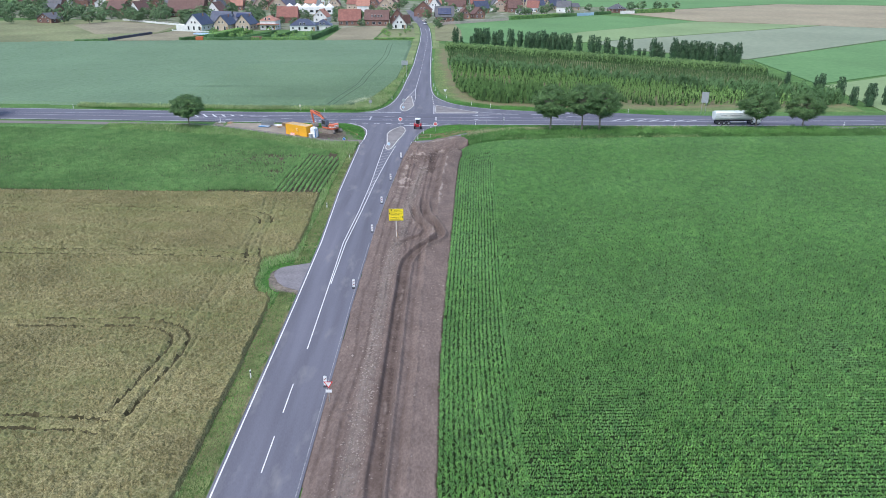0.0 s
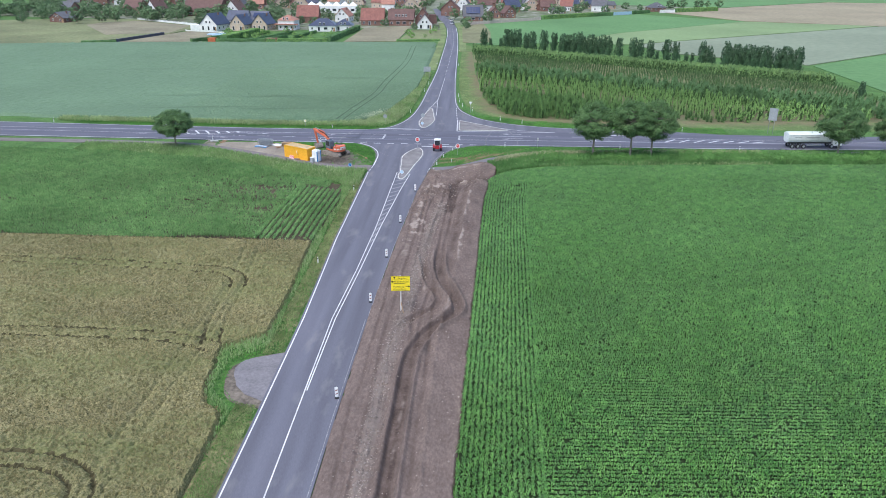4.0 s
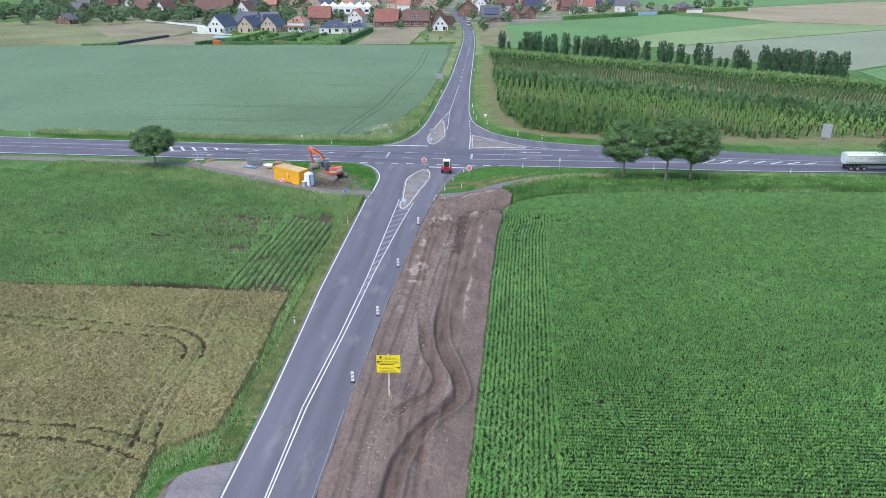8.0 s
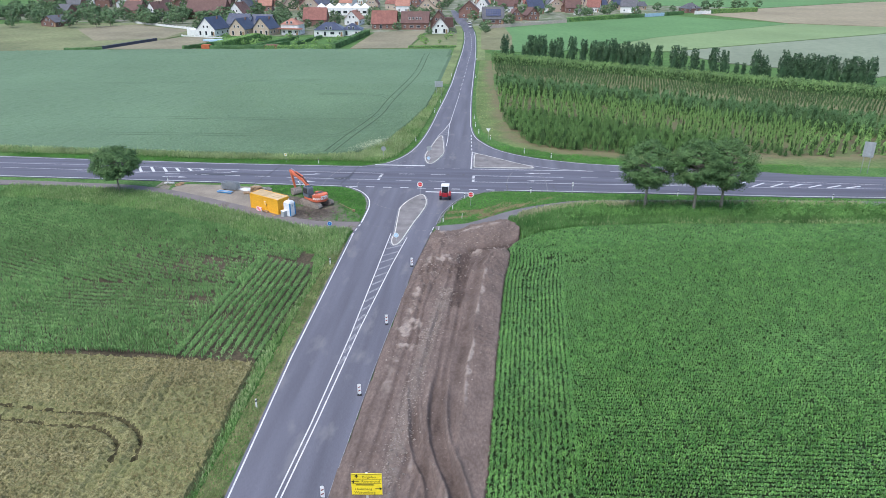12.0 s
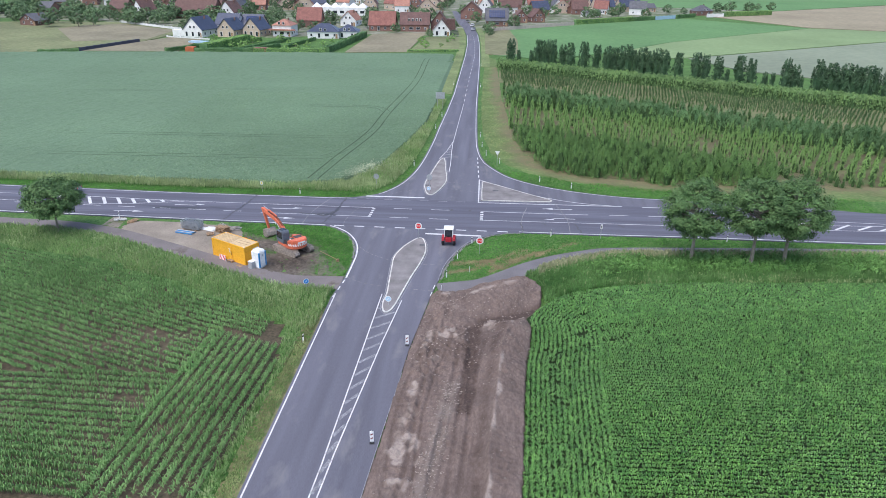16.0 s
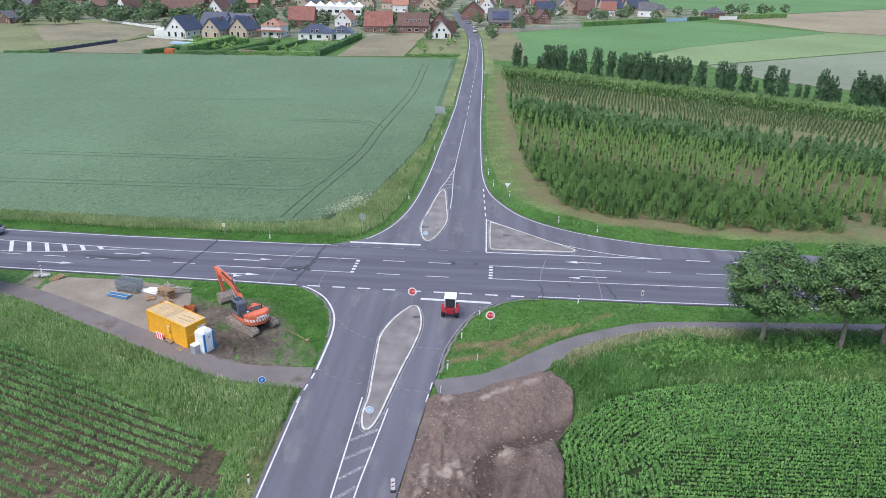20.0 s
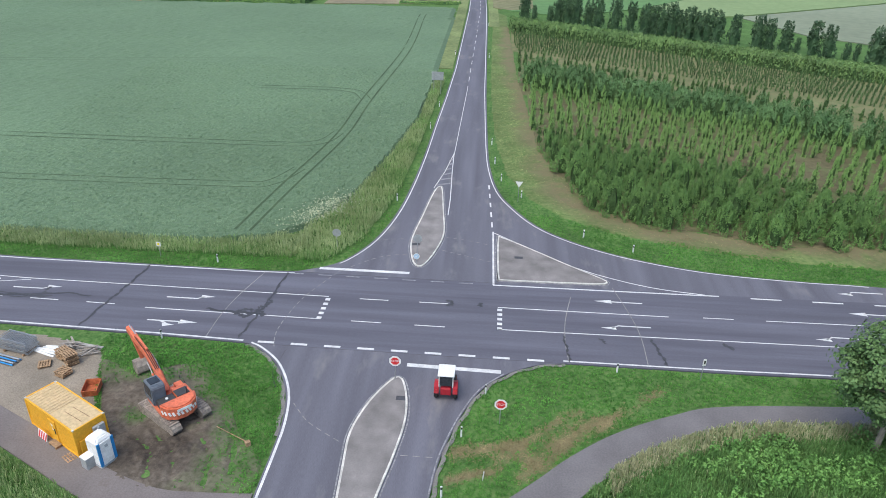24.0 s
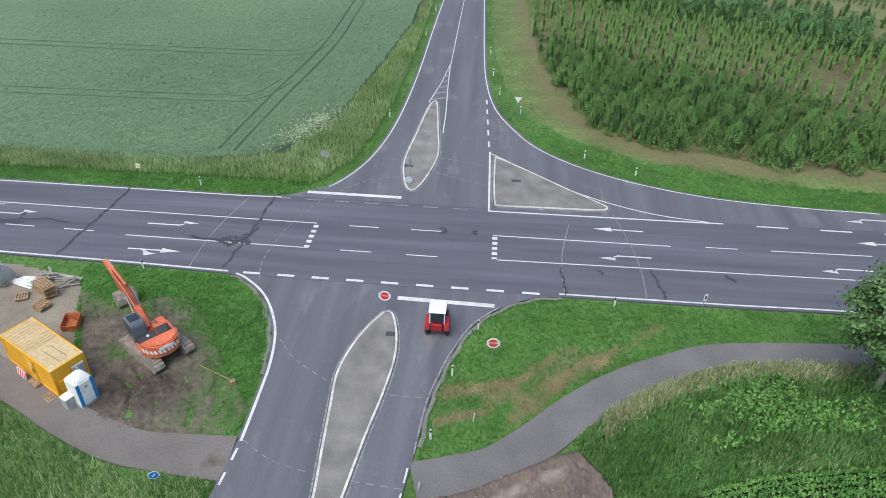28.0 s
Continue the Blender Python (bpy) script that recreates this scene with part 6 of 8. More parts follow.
# ---- verge vegetation ----
ROADS = [S_EDGE + E_EDGE + N_EAST + N_WEST, SW_ARC + WEST_SIDE + EAST_SIDE + SE_ARC, NE_ARC + N_FAR + NW_ARC + [(5, 17), (46, 17)]]


def free(x, y, margin=0.25):
    bad = np.zeros(len(x), bool)
    for poly in ROADS + [BEET, MAIZE, DIRT]:
        for dx, dy in ((margin, 0), (-margin, 0), (0, margin), (0, -margin)):
            bad |= inside(x + dx, y + dy, poly)
    for poly in (GREEN, WHEAT, YARD):
        bad |= inside(x, y, poly)
    bad |= (near_line(x, y, BIKE_R) < 1.65) | (near_line(x, y, BIKE_L) < 1.75)
    bad |= inside(x, y, [(-7.4, -98), (-10, -97.3), (-11.9, -95.2), (-12.3, -92.6), (-11.9, -90.2), (-10, -88.6), (-7.4, -88)])
    return ~bad


def scatter(n, x0, x1, y0, y1, poly=None):
    x, y = rng.uniform(x0, x1, n), rng.uniform(y0, y1, n)
    ok = free(x, y)
    if poly:
        ok &= inside(x, y, poly)
    return x[ok], y[ok]


# short grass at the corners and along the roads
pieces = []
for n, area in ((26000, (4, 75, -16, 5)), (15000, (-28, -8, -16, 5)), (16000, (-90, -12, 16, 24)), (14000, (6, 60, 20, 95)), (16000, (10, 75, 17.5, 36)), (9000, (-14, -2, 20, 110)), (9000, (-13, -7, -140, -14))):
    x, y = scatter(n, *area)
    ok = ~(inside(x, y, MUD) & (rng.random(len(x)) > 0.9 * greened(x, y) ** 1.5)) & (rng.random(len(x)) > 1.3 * trodden(x, y)) & (y < 31 + np.abs(x) * 3) & ~((x > 6.4) & (y > 0.9 * waves(x, y, 3, 134) + np.interp(x, [6.4, 7.4, 8.6, 10, 13.5, 18, 24, 33, 46, 64], [95, 75, 60, 49, 40, 34.5, 31, 28.6, 26.8, 25.6])))
    pieces.append(np.c_[x, y][ok])
P = np.concatenate(pieces)
v, f = blades(np.c_[P, np.full(len(P), -0.14)], 0.2 + 0.05 * waves(P[:, 0], P[:, 1], 3, 44), 0.14, 0.07, 3, 0.5)
thing_np("short_grass", v, f, M["blade"], "short green grass on the verges", "grass", "stuff")
# dry flattened grass on the worn tracks
x, y = scatter(40000, 5, 24, -12.5, 2)
ok = rng.random(len(x)) < 0.55 * trodden(x, y)
P = np.c_[x, y][ok]
v, f = blades(np.c_[P, np.full(len(P), -0.12)], 0.1, 0.2, 0.05, 3, 0.5)
thing_np("dry_track_grass", v, f, M["dry_blade"], "dry flattened brown grass in worn wheel tracks", "grass", "stuff")
# mown pale grass on the headland
x, y = rng.uniform(6, 60, 30000), rng.uniform(25, 150, 30000)
ok = inside(x, y, HEADLAND) & (rng.random(len(x)) > 1.2 * bared(x, y)) & (rng.random(len(x)) < np.clip((y - 34) / 22, 0.12, 1) * np.clip(1.6 - y / 110, 0.2, 1))
v, f = blades(np.c_[x, y, np.full(len(x), -0.06)][ok], 0.14, 0.2, 0.07, 3, 0.5)
thing_np("headland_grass", v, f, M["pale_grass"], "short pale mown grass round the nursery", "grass", "stuff")
# straw and dead weeds on the bare headland
x, y = rng.uniform(8, 75, 42000), rng.uniform(24, 110, 42000)
ok = inside(x, y, HEADLAND) & (rng.random(len(x)) < 0.85 * bared(x, y) * np.clip(0.7 + 0.6 * waves(x, y, 1.8, 136, 2), 0.1, 1))
v, f = blades(np.c_[x, y, np.full(len(x), -0.05)][ok], 0.07, 0.22, 0.05, 3, 0.5)
thing_np("headland_straw", v, f, M["dry_blade"], "dry straw and dead weeds on the bare headland", "straw", "stuff")
# pale grass close to the side road
x, y = scatter(22000, -9.9, -7.7, -150, -19)
x, y = x[y < -24], y[y < -24]
ok = rng.random(len(x)) < np.clip(0.75 + 0.4 * waves(x, y, 2.5, 49), 0.3, 1)
v, f = blades(np.c_[x, y, np.full(len(x), -0.12)][ok], rng.uniform(0.15, 0.34, ok.sum()), 0.17, 0.05, 3, 0.5)
thing_np("roadside_grass", v, f, M["pale_grass"], "pale yellowish grass along the side road", "grass", "stuff")
# tall grass and weeds
WEED_E = [(16.6, -20), (15.2, -12.2), (18, -8.9), (22, -6.3), (28, -3.7), (43, -2.3), (64, -0.9), (130, 3), (130, -5.9), (64, -10.4), (47.5, -11.6), (36.5, -12.6), (28.5, -14), (24.5, -15.2), (20.6, -16.9), (18, -19)]
x, y = np.concatenate([np.stack(scatter(36000, 14, 66, -21, 0, WEED_E)), np.stack(scatter(14000, 66, 130, -14, 4, WEED_E))], 1)
x2, y2 = scatter(64000, -75, -8, -28, 0, [(-8.6, -17.8), (-8.8, -30), (-11, -36), (-12.4, -27.5), (-15.5, -25.9), (-23, -21.9), (-32.4, -17.1), (-42.5, -12.8), (-60, -8.7), (-75, -7), (-75, -0.5), (-54, -1.2), (-46, -3.4), (-39, -6.6), (-29.5, -11.2), (-24, -13.8), (-19.7, -16), (-15.7, -17.4)])
x3, y3 = scatter(24000, -16.4, -9.6, -140, -22, [(-9.9, -24), (-10.2, -50), (-9.8, -80), (-9.0, -86), (-10.5, -87.8), (-13, -90), (-13, -95.5), (-10, -99), (-10.4, -118), (-9.6, -140), (-11, -140), (-13, -101), (-16.6, -97), (-16.8, -90), (-12, -77), (-12, -36), (-13, -27)])
x4, y4 = np.concatenate([np.stack(scatter(15000, -95, -14, 19.5, 26)), np.stack(scatter(26000, -15, -2.8, 20, 105))], 1)
ok = (y4 > np.interp(x4, [-110, -44, -15, -9, -5.5, -4.5, -3], [22.5, 20.2, 20.6, 25, 40, 60, 110])) | (x4 > -14) & (x4 < np.interp(y4, [20, 26, 34, 43, 57, 75, 112], [-11, -7.5, -6, -5, -4.4, -3.9, -3.2]))
x4, y4 = x4[ok], y4[ok]
P = np.concatenate([np.c_[x, y], np.c_[x2, y2], np.c_[x3, y3], np.c_[x4, y4]])
hh = np.r_[np.full(len(x), 0.85), np.full(len(x2), 0.75), np.full(len(x3), 0.6), np.full(len(x4), 0.85)]
edge = rng.random(len(P)) < np.clip(0.5 + 0.35 * waves(P[:, 0], P[:, 1], 5, 45), 0.06, 0.8) * np.where(np.arange(len(P)) < len(x), np.clip(1.5 - near_line(P[:, 0], P[:, 1], BIKE_R) / 2.6, 0.04, 1), np.where(P[:, 1] > 15, 1.7, 0.65))
east = np.arange(len(P)) < len(x)
for sel, mname, nm, lab in ((~edge & ~east, "weed", "tall_weeds", "tall green weeds and nettles along the field edge"), (~edge & east, "weed_dark", "dark_tall_weeds", "dense dark green weeds beside the cycle path"), (edge, "hay", "tall_dry_grass", "tall flowering pale grass along the field edge")):
    v, f = blades(np.c_[P, np.full(len(P), -0.14)][sel], hh[sel] * rng.uniform(0.6, 1.3, sel.sum()), 0.28 if nm[0] == 'd' else 0.22, 0.06 if nm[0] == 'd' else 0.042, 4 if nm[0] == 'd' else 3, 0.4)
    thing_np(nm, v, f, M[mname], lab, "weeds", "stuff")
x, y = scatter(7600, 22, 110, -14, 0, WEED_E)
d = near_line(x, y, BIKE_R)
ok = (waves(x, y, 5, 46) > -0.55) & (d > 2.7) & (d < 8.4) & (rng.random(len(x)) < np.clip((x - 22) / 10, 0, 1))
v, f = tufted(np.c_[x, y, np.full(len(x), -0.14)][ok], rng.uniform(0.3, 0.5, ok.sum()), rng.uniform(1.1, 1.8, ok.sum()), 7, 7, 0.112, 0.6, 0.17, 0.5, 0.9, 0)
thing_np("leafy_weeds", v, f, M["leafy"], "clumps of leafy green weeds beside the beet field", "weeds", "stuff")
x, y = scatter(52000, 17, 75, -14, 0, WEED_E)
d = near_line(x, y, BIKE_R)
ok = (d < 3.4) & (rng.random(len(x)) < np.clip((3.8 - d) / 1.4, 0, 1))
v, f = blades(np.c_[x, y, np.full(len(x), -0.14)][ok], rng.uniform(0.85, 1.3, ok.sum()), 0.22, 0.05, 3, 0.4)
x2, y2 = scatter(15000, 26, 75, -15, -3, WEED_E)
d2 = near_line(x2, y2, EDGE)
ok = (d2 < 2.6) & (rng.random(len(x2)) < np.clip((2.8 - d2) / 2.2, 0, 1) * np.clip((x2 - 25) / 5, 0, 1)) & (waves(x2, y2, 4, 48) > -0.5)
v2, f2 = blades(np.c_[x2, y2, np.full(len(x2), -0.1)][ok], rng.uniform(0.5, 0.85, ok.sum()), 0.24, 0.06, 3, 0.4)
thing_np("dry_field_edge_grass", v2, f2, M["hay"], "dry tan grass along the edge of the beet field", "grass", "stuff")
thing_np("grass_fringe", v, f, M["fringe"], "pale flowering grass fringe along the cycle path", "grass", "stuff")
# single blades above the green wheat
n = 56000
x, y = -5.5 - 64 * rng.random(n) ** 1.3, 23 + 75 * rng.random(n) ** 1.6
ok = inside(x, y, NEAR_GREEN) & (tramlines(x, y, TRAM_N, 1.9, 0.4) < 0.3) & (rng.random(n) < np.clip((x + 66) / 45, 0, 1) * np.clip((98 - y) / 45, 0, 1))
v, f = blades(np.c_[x, y, np.full(n, 0.42)][ok], 0.28, 0.14, 0.05, 2, 0.5)
thing_np("green_wheat_blades", v, f, M["wheat_blade"], "green wheat ears and blades above the crop", "crop", "stuff")
# white blossom by the wheat
x, y = rng.normal(-13.9, 1.5, 1500), rng.normal(33, 3.0, 1500)
x += (y - 33) * 0.42
v, f = leaf_quads(np.c_[x, y, rng.uniform(0.5, 0.85, 1500)], np.tile([[0, 0, 1.0]], (1500, 1)), np.full(1500, 0.12))
thing_np("white_blossoms", v, f, plain("white_blossom", (0.4, 0.44, 0.28)), "patch of pale white wildflowers by the wheat", "flowers", "stuff")

# ---- signs and posts ----
def post_bm(h, r=0.038):
    return rod(bmesh.new(), r, h, None, 10)


def disc(r, n, turn=0.0, thick=0.02, m=None):
    bm = bmesh.new()
    rod(bm, r, thick, (m or Matrix()) @ pose(0, 0, 0, 90) @ pose(0, 0, 0, 0, 0, turn), n)
    return bm


def letters(parent, text, size, m, material):
    """Raised lettering as one mesh."""
    cu = bpy.data.curves.new("lettering", "FONT")
    cu.body, cu.size, cu.align_x, cu.align_y, cu.extrude = text, size, "CENTER", "CENTER", 0.002
    tmp = bpy.data.objects.new("lettering", cu)
    me = bpy.data.meshes.new_from_object(tmp)
    bpy.data.objects.remove(tmp)
    me.materials.append(material)
    ob = new("lettering", me)
    ob.parent = parent
    ob.matrix_local = m
    return ob


def stop_sign(x, y, rz, h, label):
    s = empty("stop_sign", pose(x, y, 0.0, 0, 0, rz), label, "stop sign", "stop signs")
    part("post", post_bm(h - 0.1), M["galv"], s)
    part("rim", disc(0.54, 8, 22.5, 0.02, pose(0, -0.05, h - 0.45)), M["paint_white"], s)
    part("face", disc(0.39, 8, 22.5, 0.02, pose(0, -0.058, h - 0.45)), M["sign_red"], s)
    letters(s, "STOP", 0.29, pose(0, -0.083, h - 0.45, 90), M["paint_white"])
    return s


stop_sign(0.0, -0.15, 0, 2.55, "red octagonal stop sign on a grey post on the island")
stop_sign(9.1, -4.8, 0, 2.45, "red octagonal stop sign on a grey post on the grass")


def round_sign(x, y, rz, h, col, label, r=0.35, ground=0.0):
    s = empty("round_sign", pose(x, y, ground, 0, 0, rz), label, "traffic sign", "round signs")
    part("post", post_bm(h - 0.1), M["galv"], s)
    part("plate", disc(r, 28, 0, 0.02, pose(0, -0.05, h - r)), M["paint_white" if col else "sign_grey"], s)
    if col:
        part("face", disc(r * 0.86, 28, 0, 0.02, pose(0, -0.058, h - r)), M[col], s)
        bm = bmesh.new()
        box(bm, 0.07, 0.012, r * 0.9, pose(0, -0.085, h - r) @ pose(0, 0, 0, 0, 45, 0) @ pose(0, 0, -r * 0.45))
        part("symbol", bm, M["paint_white"], s)
    return s


round_sign(-1.35, -21.6, 0, 1.25, "pale_blue", "low round pale blue arrow sign on the island tip", 0.38, 0.1)
round_sign(-0.45, 20.9, 0, 1.3, "pale_blue", "low round blue arrow sign on the paved island", 0.36, 0.1)
round_sign(-10.1, 23.5, 180, 2.7, None, "round sign seen from its grey back in the grass", 0.5, -0.1)
round_sign(-12.1, -18.4, 20, 1.75, "sign_blue", "round blue cycle path sign among weeds", 0.36, -0.1)
s = stop_sign(-0.4, 21.6, 180, 3.3, "stop sign with its grey back to the south on the island")
for o in s.children:
    if o.name.startswith("rim"):
        o.data.materials[0] = M["sign_grey"]

t = empty("yield_sign", pose(11.4, 40.3, -0.1), "white triangular yield sign seen from behind on a post", "traffic sign")
part("post", post_bm(2.9), M["galv"], t)
bm = bmesh.new()
prism(bm, [(-0.5, 2.95), (0.5, 2.95), (0, 2.1)], -0.06, -0.04)
part("plate", bm, M["paint_white"], t)
t = empty("yield_sign", pose(0.5, -122.3, -0.05), "red-rimmed yield sign with a white distance plate", "traffic sign")
part("post", post_bm(2.5), M["galv"], t)
bm = bmesh.new()
prism(bm, [(-0.45, 2.55), (0.45, 2.55), (0, 1.77)], -0.06, -0.04)
part("rim", bm, M["sign_red"], t)
bm = bmesh.new()
prism(bm, [(-0.3, 2.47), (0.3, 2.47), (0, 1.95)], -0.07, -0.055)
part("face", bm, M["paint_white"], t)
bm = bmesh.new()
box(bm, 0.6, 0.02, 0.33, pose(0, -0.05, 1.3))
part("distance_plate", bm, M["paint_white"], t)

for x, y, h, w, ph, rz, colour, label in ((-29.7, 19.5, 1.9, 0.5, 0.55, 0, "paint_white", "small square white sign on a post in the grass"), (26.9, 2.8, 2.3, 0.3, 0.7, 10, "paint_white", "narrow white board sign on a post beside the road")):
    s = empty("board_sign", pose(x, y, -0.1, 0, 0, rz), label, "traffic sign")
    part("post", post_bm(h), M["galv"], s)
    bm = bmesh.new()
    box(bm, w, 0.025, ph, pose(0, -0.055, h - ph), 0.008)
    part("plate", bm, M[colour], s)
    bm = bmesh.new()
    box(bm, w * 0.5, 0.012, ph * 0.5, pose(0, -0.075, h - ph * 0.75))
    part("symbol", bm, M["sign_yellow" if w > 0.4 else "black"], s)

# big direction boards seen from behind
for x, y, w, ph, z, rz, lab in ((-4.1, 93.2, 2.4, 1.7, 2.8, 180, "large direction board with its grey back showing beside the wheat"), (85.2, 20.6, 1.9, 3.0, 3.2, 150, "tall direction board on posts with its grey back showing")):
    s = empty("direction_board", pose(x, y, -0.1, 0, 0, rz), lab, "direction sign", "direction boards")
    for dx in (-w * 0.3, w * 0.3):
        bm = rod(bmesh.new(), 0.06, z + ph, Matrix.Translation((dx, 0, 0)), 10)
        part("post", bm, M["galv"], s)
    bm = bmesh.new()
    box(bm, w, 0.05, ph, pose(0, -0.1, z), 0.015)
    part("panel", bm, M["sign_grey"], s)
    for dz in (0.25, ph - 0.35):
        bm = bmesh.new()
        box(bm, w * 0.96, 0.05, 0.08, pose(0, -0.05, z + dz))
        part("rail", bm, M["galv"], s)

# yellow diversion board
s = empty("yellow_direction_sign", pose(4.15, -77.8, -0.05, 0, 0, 4), "yellow direction board with town names on a pale post", "direction sign")
bm = box(bmesh.new(), 0.17, 0.14, 4.9, None, 0.01)
part("post", bm, M["pale_post"], s)
for dy, dx in ((0.55, 0), (-0.45, 0.35)):
    bm = bmesh.new()
    beam(bm, (dx, dy * 1.6, 0.05), (0, 0, 1.5), 0.05, 0.05, 6)
    part("brace", bm, M["wood"], s)
bm = bmesh.new()
box(bm, 1.3, 0.5, 0.14, pose(0, 0.1, 0))
part("foot", bm, M["concrete"], s)
bm = bmesh.new()
box(bm, 2.25, 0.05, 1.95, pose(0, -0.11, 2.95), 0.01)
part("panel", bm, M["sign_yellow"], s)
for word, px, pz in (("Birgelen", 0.2, 4.6), ("Roermond", 0.3, 4.2), ("Heinsberg", -0.25, 3.5), ("Wassenberg", -0.15, 3.18)):
    letters(s, word, 0.31, pose(px, -0.139, pz, 90), M["sign_ink"])
for px, pz, w, h in ((-0.15, 3.9, 1.3, 0.1), (-0.72, 4.62, 0.08, 0.22), (-0.75, 4.23, 0.34, 0.08), (0.8, 3.54, 0.34, 0.08), (0, 4.42, 2.15, 0.03), (0, 4.03, 2.15, 0.03), (0, 4.86, 2.2, 0.03), (0, 2.99, 2.2, 0.03)):
    bm = bmesh.new()
    box(bm, w, 0.01, h, pose(px, -0.143, pz - h / 2))
    part("line", bm, M["sign_ink"], s)
for px, pz, a in ((-0.72, 4.72, 0), (-0.98, 4.19, 90), (1.0, 3.54, -90)):
    bm = bmesh.new()
    prism(bm, [(-0.14, -0.06), (0.14, -0.06), (0, 0.14)], -0.15, -0.14, pose(px, 0, pz, 0, -a, 0))
    part("arrowhead", bm, M["black"], s)


def beacon(x, y, rz):
    b = empty("guide_beacon", pose(x, y, 0.0, 0, 0, rz), "white guide beacon with dark red diagonal bands on a rubber foot", "beacon", "guide beacons")
    bm = bmesh.new()
    box(bm, 0.42, 0.26, 0.08, None, 0.02)
    part("foot", bm, M["rubber"], b)
    bm = bmesh.new()
    box(bm, 0.06, 0.05, 1.3, pose(0, 0.03, 0.08))
    part("stake", bm, M["galv"], b)
    bm = bmesh.new()
    box(bm, 0.34, 0.045, 1.1, pose(0, 0, 0.2), 0.02)
    part("board", bm, M["paint_white"], b)
    for k in range(2):
        z = 0.44 + 0.4 * k
        bm = bmesh.new()
        prism(bm, [(-0.11, z), (-0.12, z + 0.12), (0.12, z + 0.24), (0.12, z + 0.12)], -0.028, -0.024)
        part("stripe", bm, M["band"], b)
    return b


first = beacon(2.0, -30.6, 5)
for x, y, rz in ((0.95, -47.1, 8), (0.4, -61.3, 3), (0.1, -75.5, -4), (-0.3, -96.2, 6), (-0.35, -119.5, 0), (-0.35, -142, 3)):
    copy_thing(first, pose(x, y, 0, 0, 0, rz))


def delineator(x, y, rz=0):
    d = empty("delineator_post", pose(x, y, -0.1, 0, 0, rz), "white roadside delineator post with a black band", "post", "delineator posts")
    bm = bmesh.new()
    prism(bm, [(-0.07, 0), (0.07, 0), (0.065, 1.1), (-0.065, 1.02)], -0.06, 0.06)
    part("shaft", bm, M["paint_white"], d)
    bm = bmesh.new()
    prism(bm, [(-0.072, 0.72), (0.072, 0.78), (0.071, 0.98), (-0.071, 0.92)], -0.064, 0.064)
    part("band", bm, M["reflector"], d)
    return d


first = delineator(-8.95, -64.0)
for k, (x, y) in enumerate(((-9.3, -30.8), (-8.4, -118), (7.5, 63.3), (8.1, 54.4), (9.1, 47.5), (11.9, 41.6), (19.3, 30.1), (24.8, 26.7), (-5.0, 38.5), (-3.4, 70.5), (-2.9, 84), (-22.8, 18.9), (19.6, 3.1), (7.9, -1.1), (6.1, -6.5), (5.0, -12.8), (-22.7, 3.9), (45.5, 3.4), (72, 3.3), (-48, 4.4), (-64, 19.2), (-95, 20.6), (64, 21.2), (98, 19), (118, 6.2), (5.9, 128), (-2.6, 130), (5, 172))):
    copy_thing(first, pose(x, y, -0.1, 0, 0, 20 * k))

# leaning stake with a block in the grass, and a survey stake
s = empty("leaning_pole", pose(-10.2, -9.1, -0.1, 0, 0, 40), "leaning wooden pole with a stone block in the grass", "pole")
bm = beam(bmesh.new(), (0.1, 0, 0.2), (-1.6, 1.9, 1.3), 0.04, 0.03)
part("pole", bm, M["wood"], s)
bm = box(bmesh.new(), 0.4, 0.35, 0.4, None, 0.04)
part("block", bm, M["wood"], s)
for x, y in ((7.9, -10.9), (8.9, -17.4), (4.6, -17.0)):
    bm = box(bmesh.new(), 0.06, 0.06, 0.9, pose(x, y, -0.12, 4, 3, 20))
    tagged(part("survey_stake", bm, M["paint_white"]), "thin white survey stake in the ground", "stake", "survey stakes")

# ---- site container ----
c = empty("site_container", pose(-24.35, -8.97, -0.06, 0, 0, -29.8), "yellow steel site container with a weathered tan roof", "container")
L, W, H = 6.6, 2.6, 2.6
bm = bmesh.new()
box(bm, L - 0.12, W - 0.12, H - 0.2, pose(0, 0, 0.1))
part("body", bm, M["yellow"], c)
for k in range(24):
    for side in (-1, 1):
        if side < 0 and 12 <= k <= 15:
            continue
        bm = box(bmesh.new(), 0.16, 0.016, H - 0.4, pose(-L / 2 + 0.25 + k * 0.264, side * (W / 2 - 0.056), 0.2))
        part("rib", bm, M["yellow"], c)
for sx in (-1, 1):
    for sy in (-1, 1):
        bm = box(bmesh.new(), 0.16, 0.16, H, pose(sx * (L / 2 - 0.08), sy * (W / 2 - 0.08), 0), 0.015)
        part("corner_post", bm, M["yellow"], c)
for sy in (-1, 1):
    for z in (0, H - 0.16):
        bm = box(bmesh.new(), L - 0.3, 0.12, 0.16, pose(0, sy * (W / 2 - 0.06), z))
        part("rail", bm, M["yellow"], c)
for sx in (-1, 1):
    for z in (0, H - 0.16):
        bm = box(bmesh.new(), 0.12, W - 0.3, 0.16, pose(sx * (L / 2 - 0.06), 0, z))
        part("rail", bm, M["yellow"], c)
bm = box(bmesh.new(), L - 0.2, W - 0.2, 0.06, pose(0, 0, H - 0.09))
part("roof", bm, M["tan_roof"], c, "weathered tan roof")
for k in range(9):
    bm = box(bmesh.new(), 0.1, W - 0.3, 0.045, pose(-L / 2 + 0.3 + k * 0.34, 0, H - 0.03), 0.012)
    part("roof_rib", bm, M["tan_roof"], c)
bm = box(bmesh.new(), 0.07, W - 0.3, 0.04, pose(0.05, 0, H - 0.03))
part("roof_rib", bm, M["tan_roof"], c)
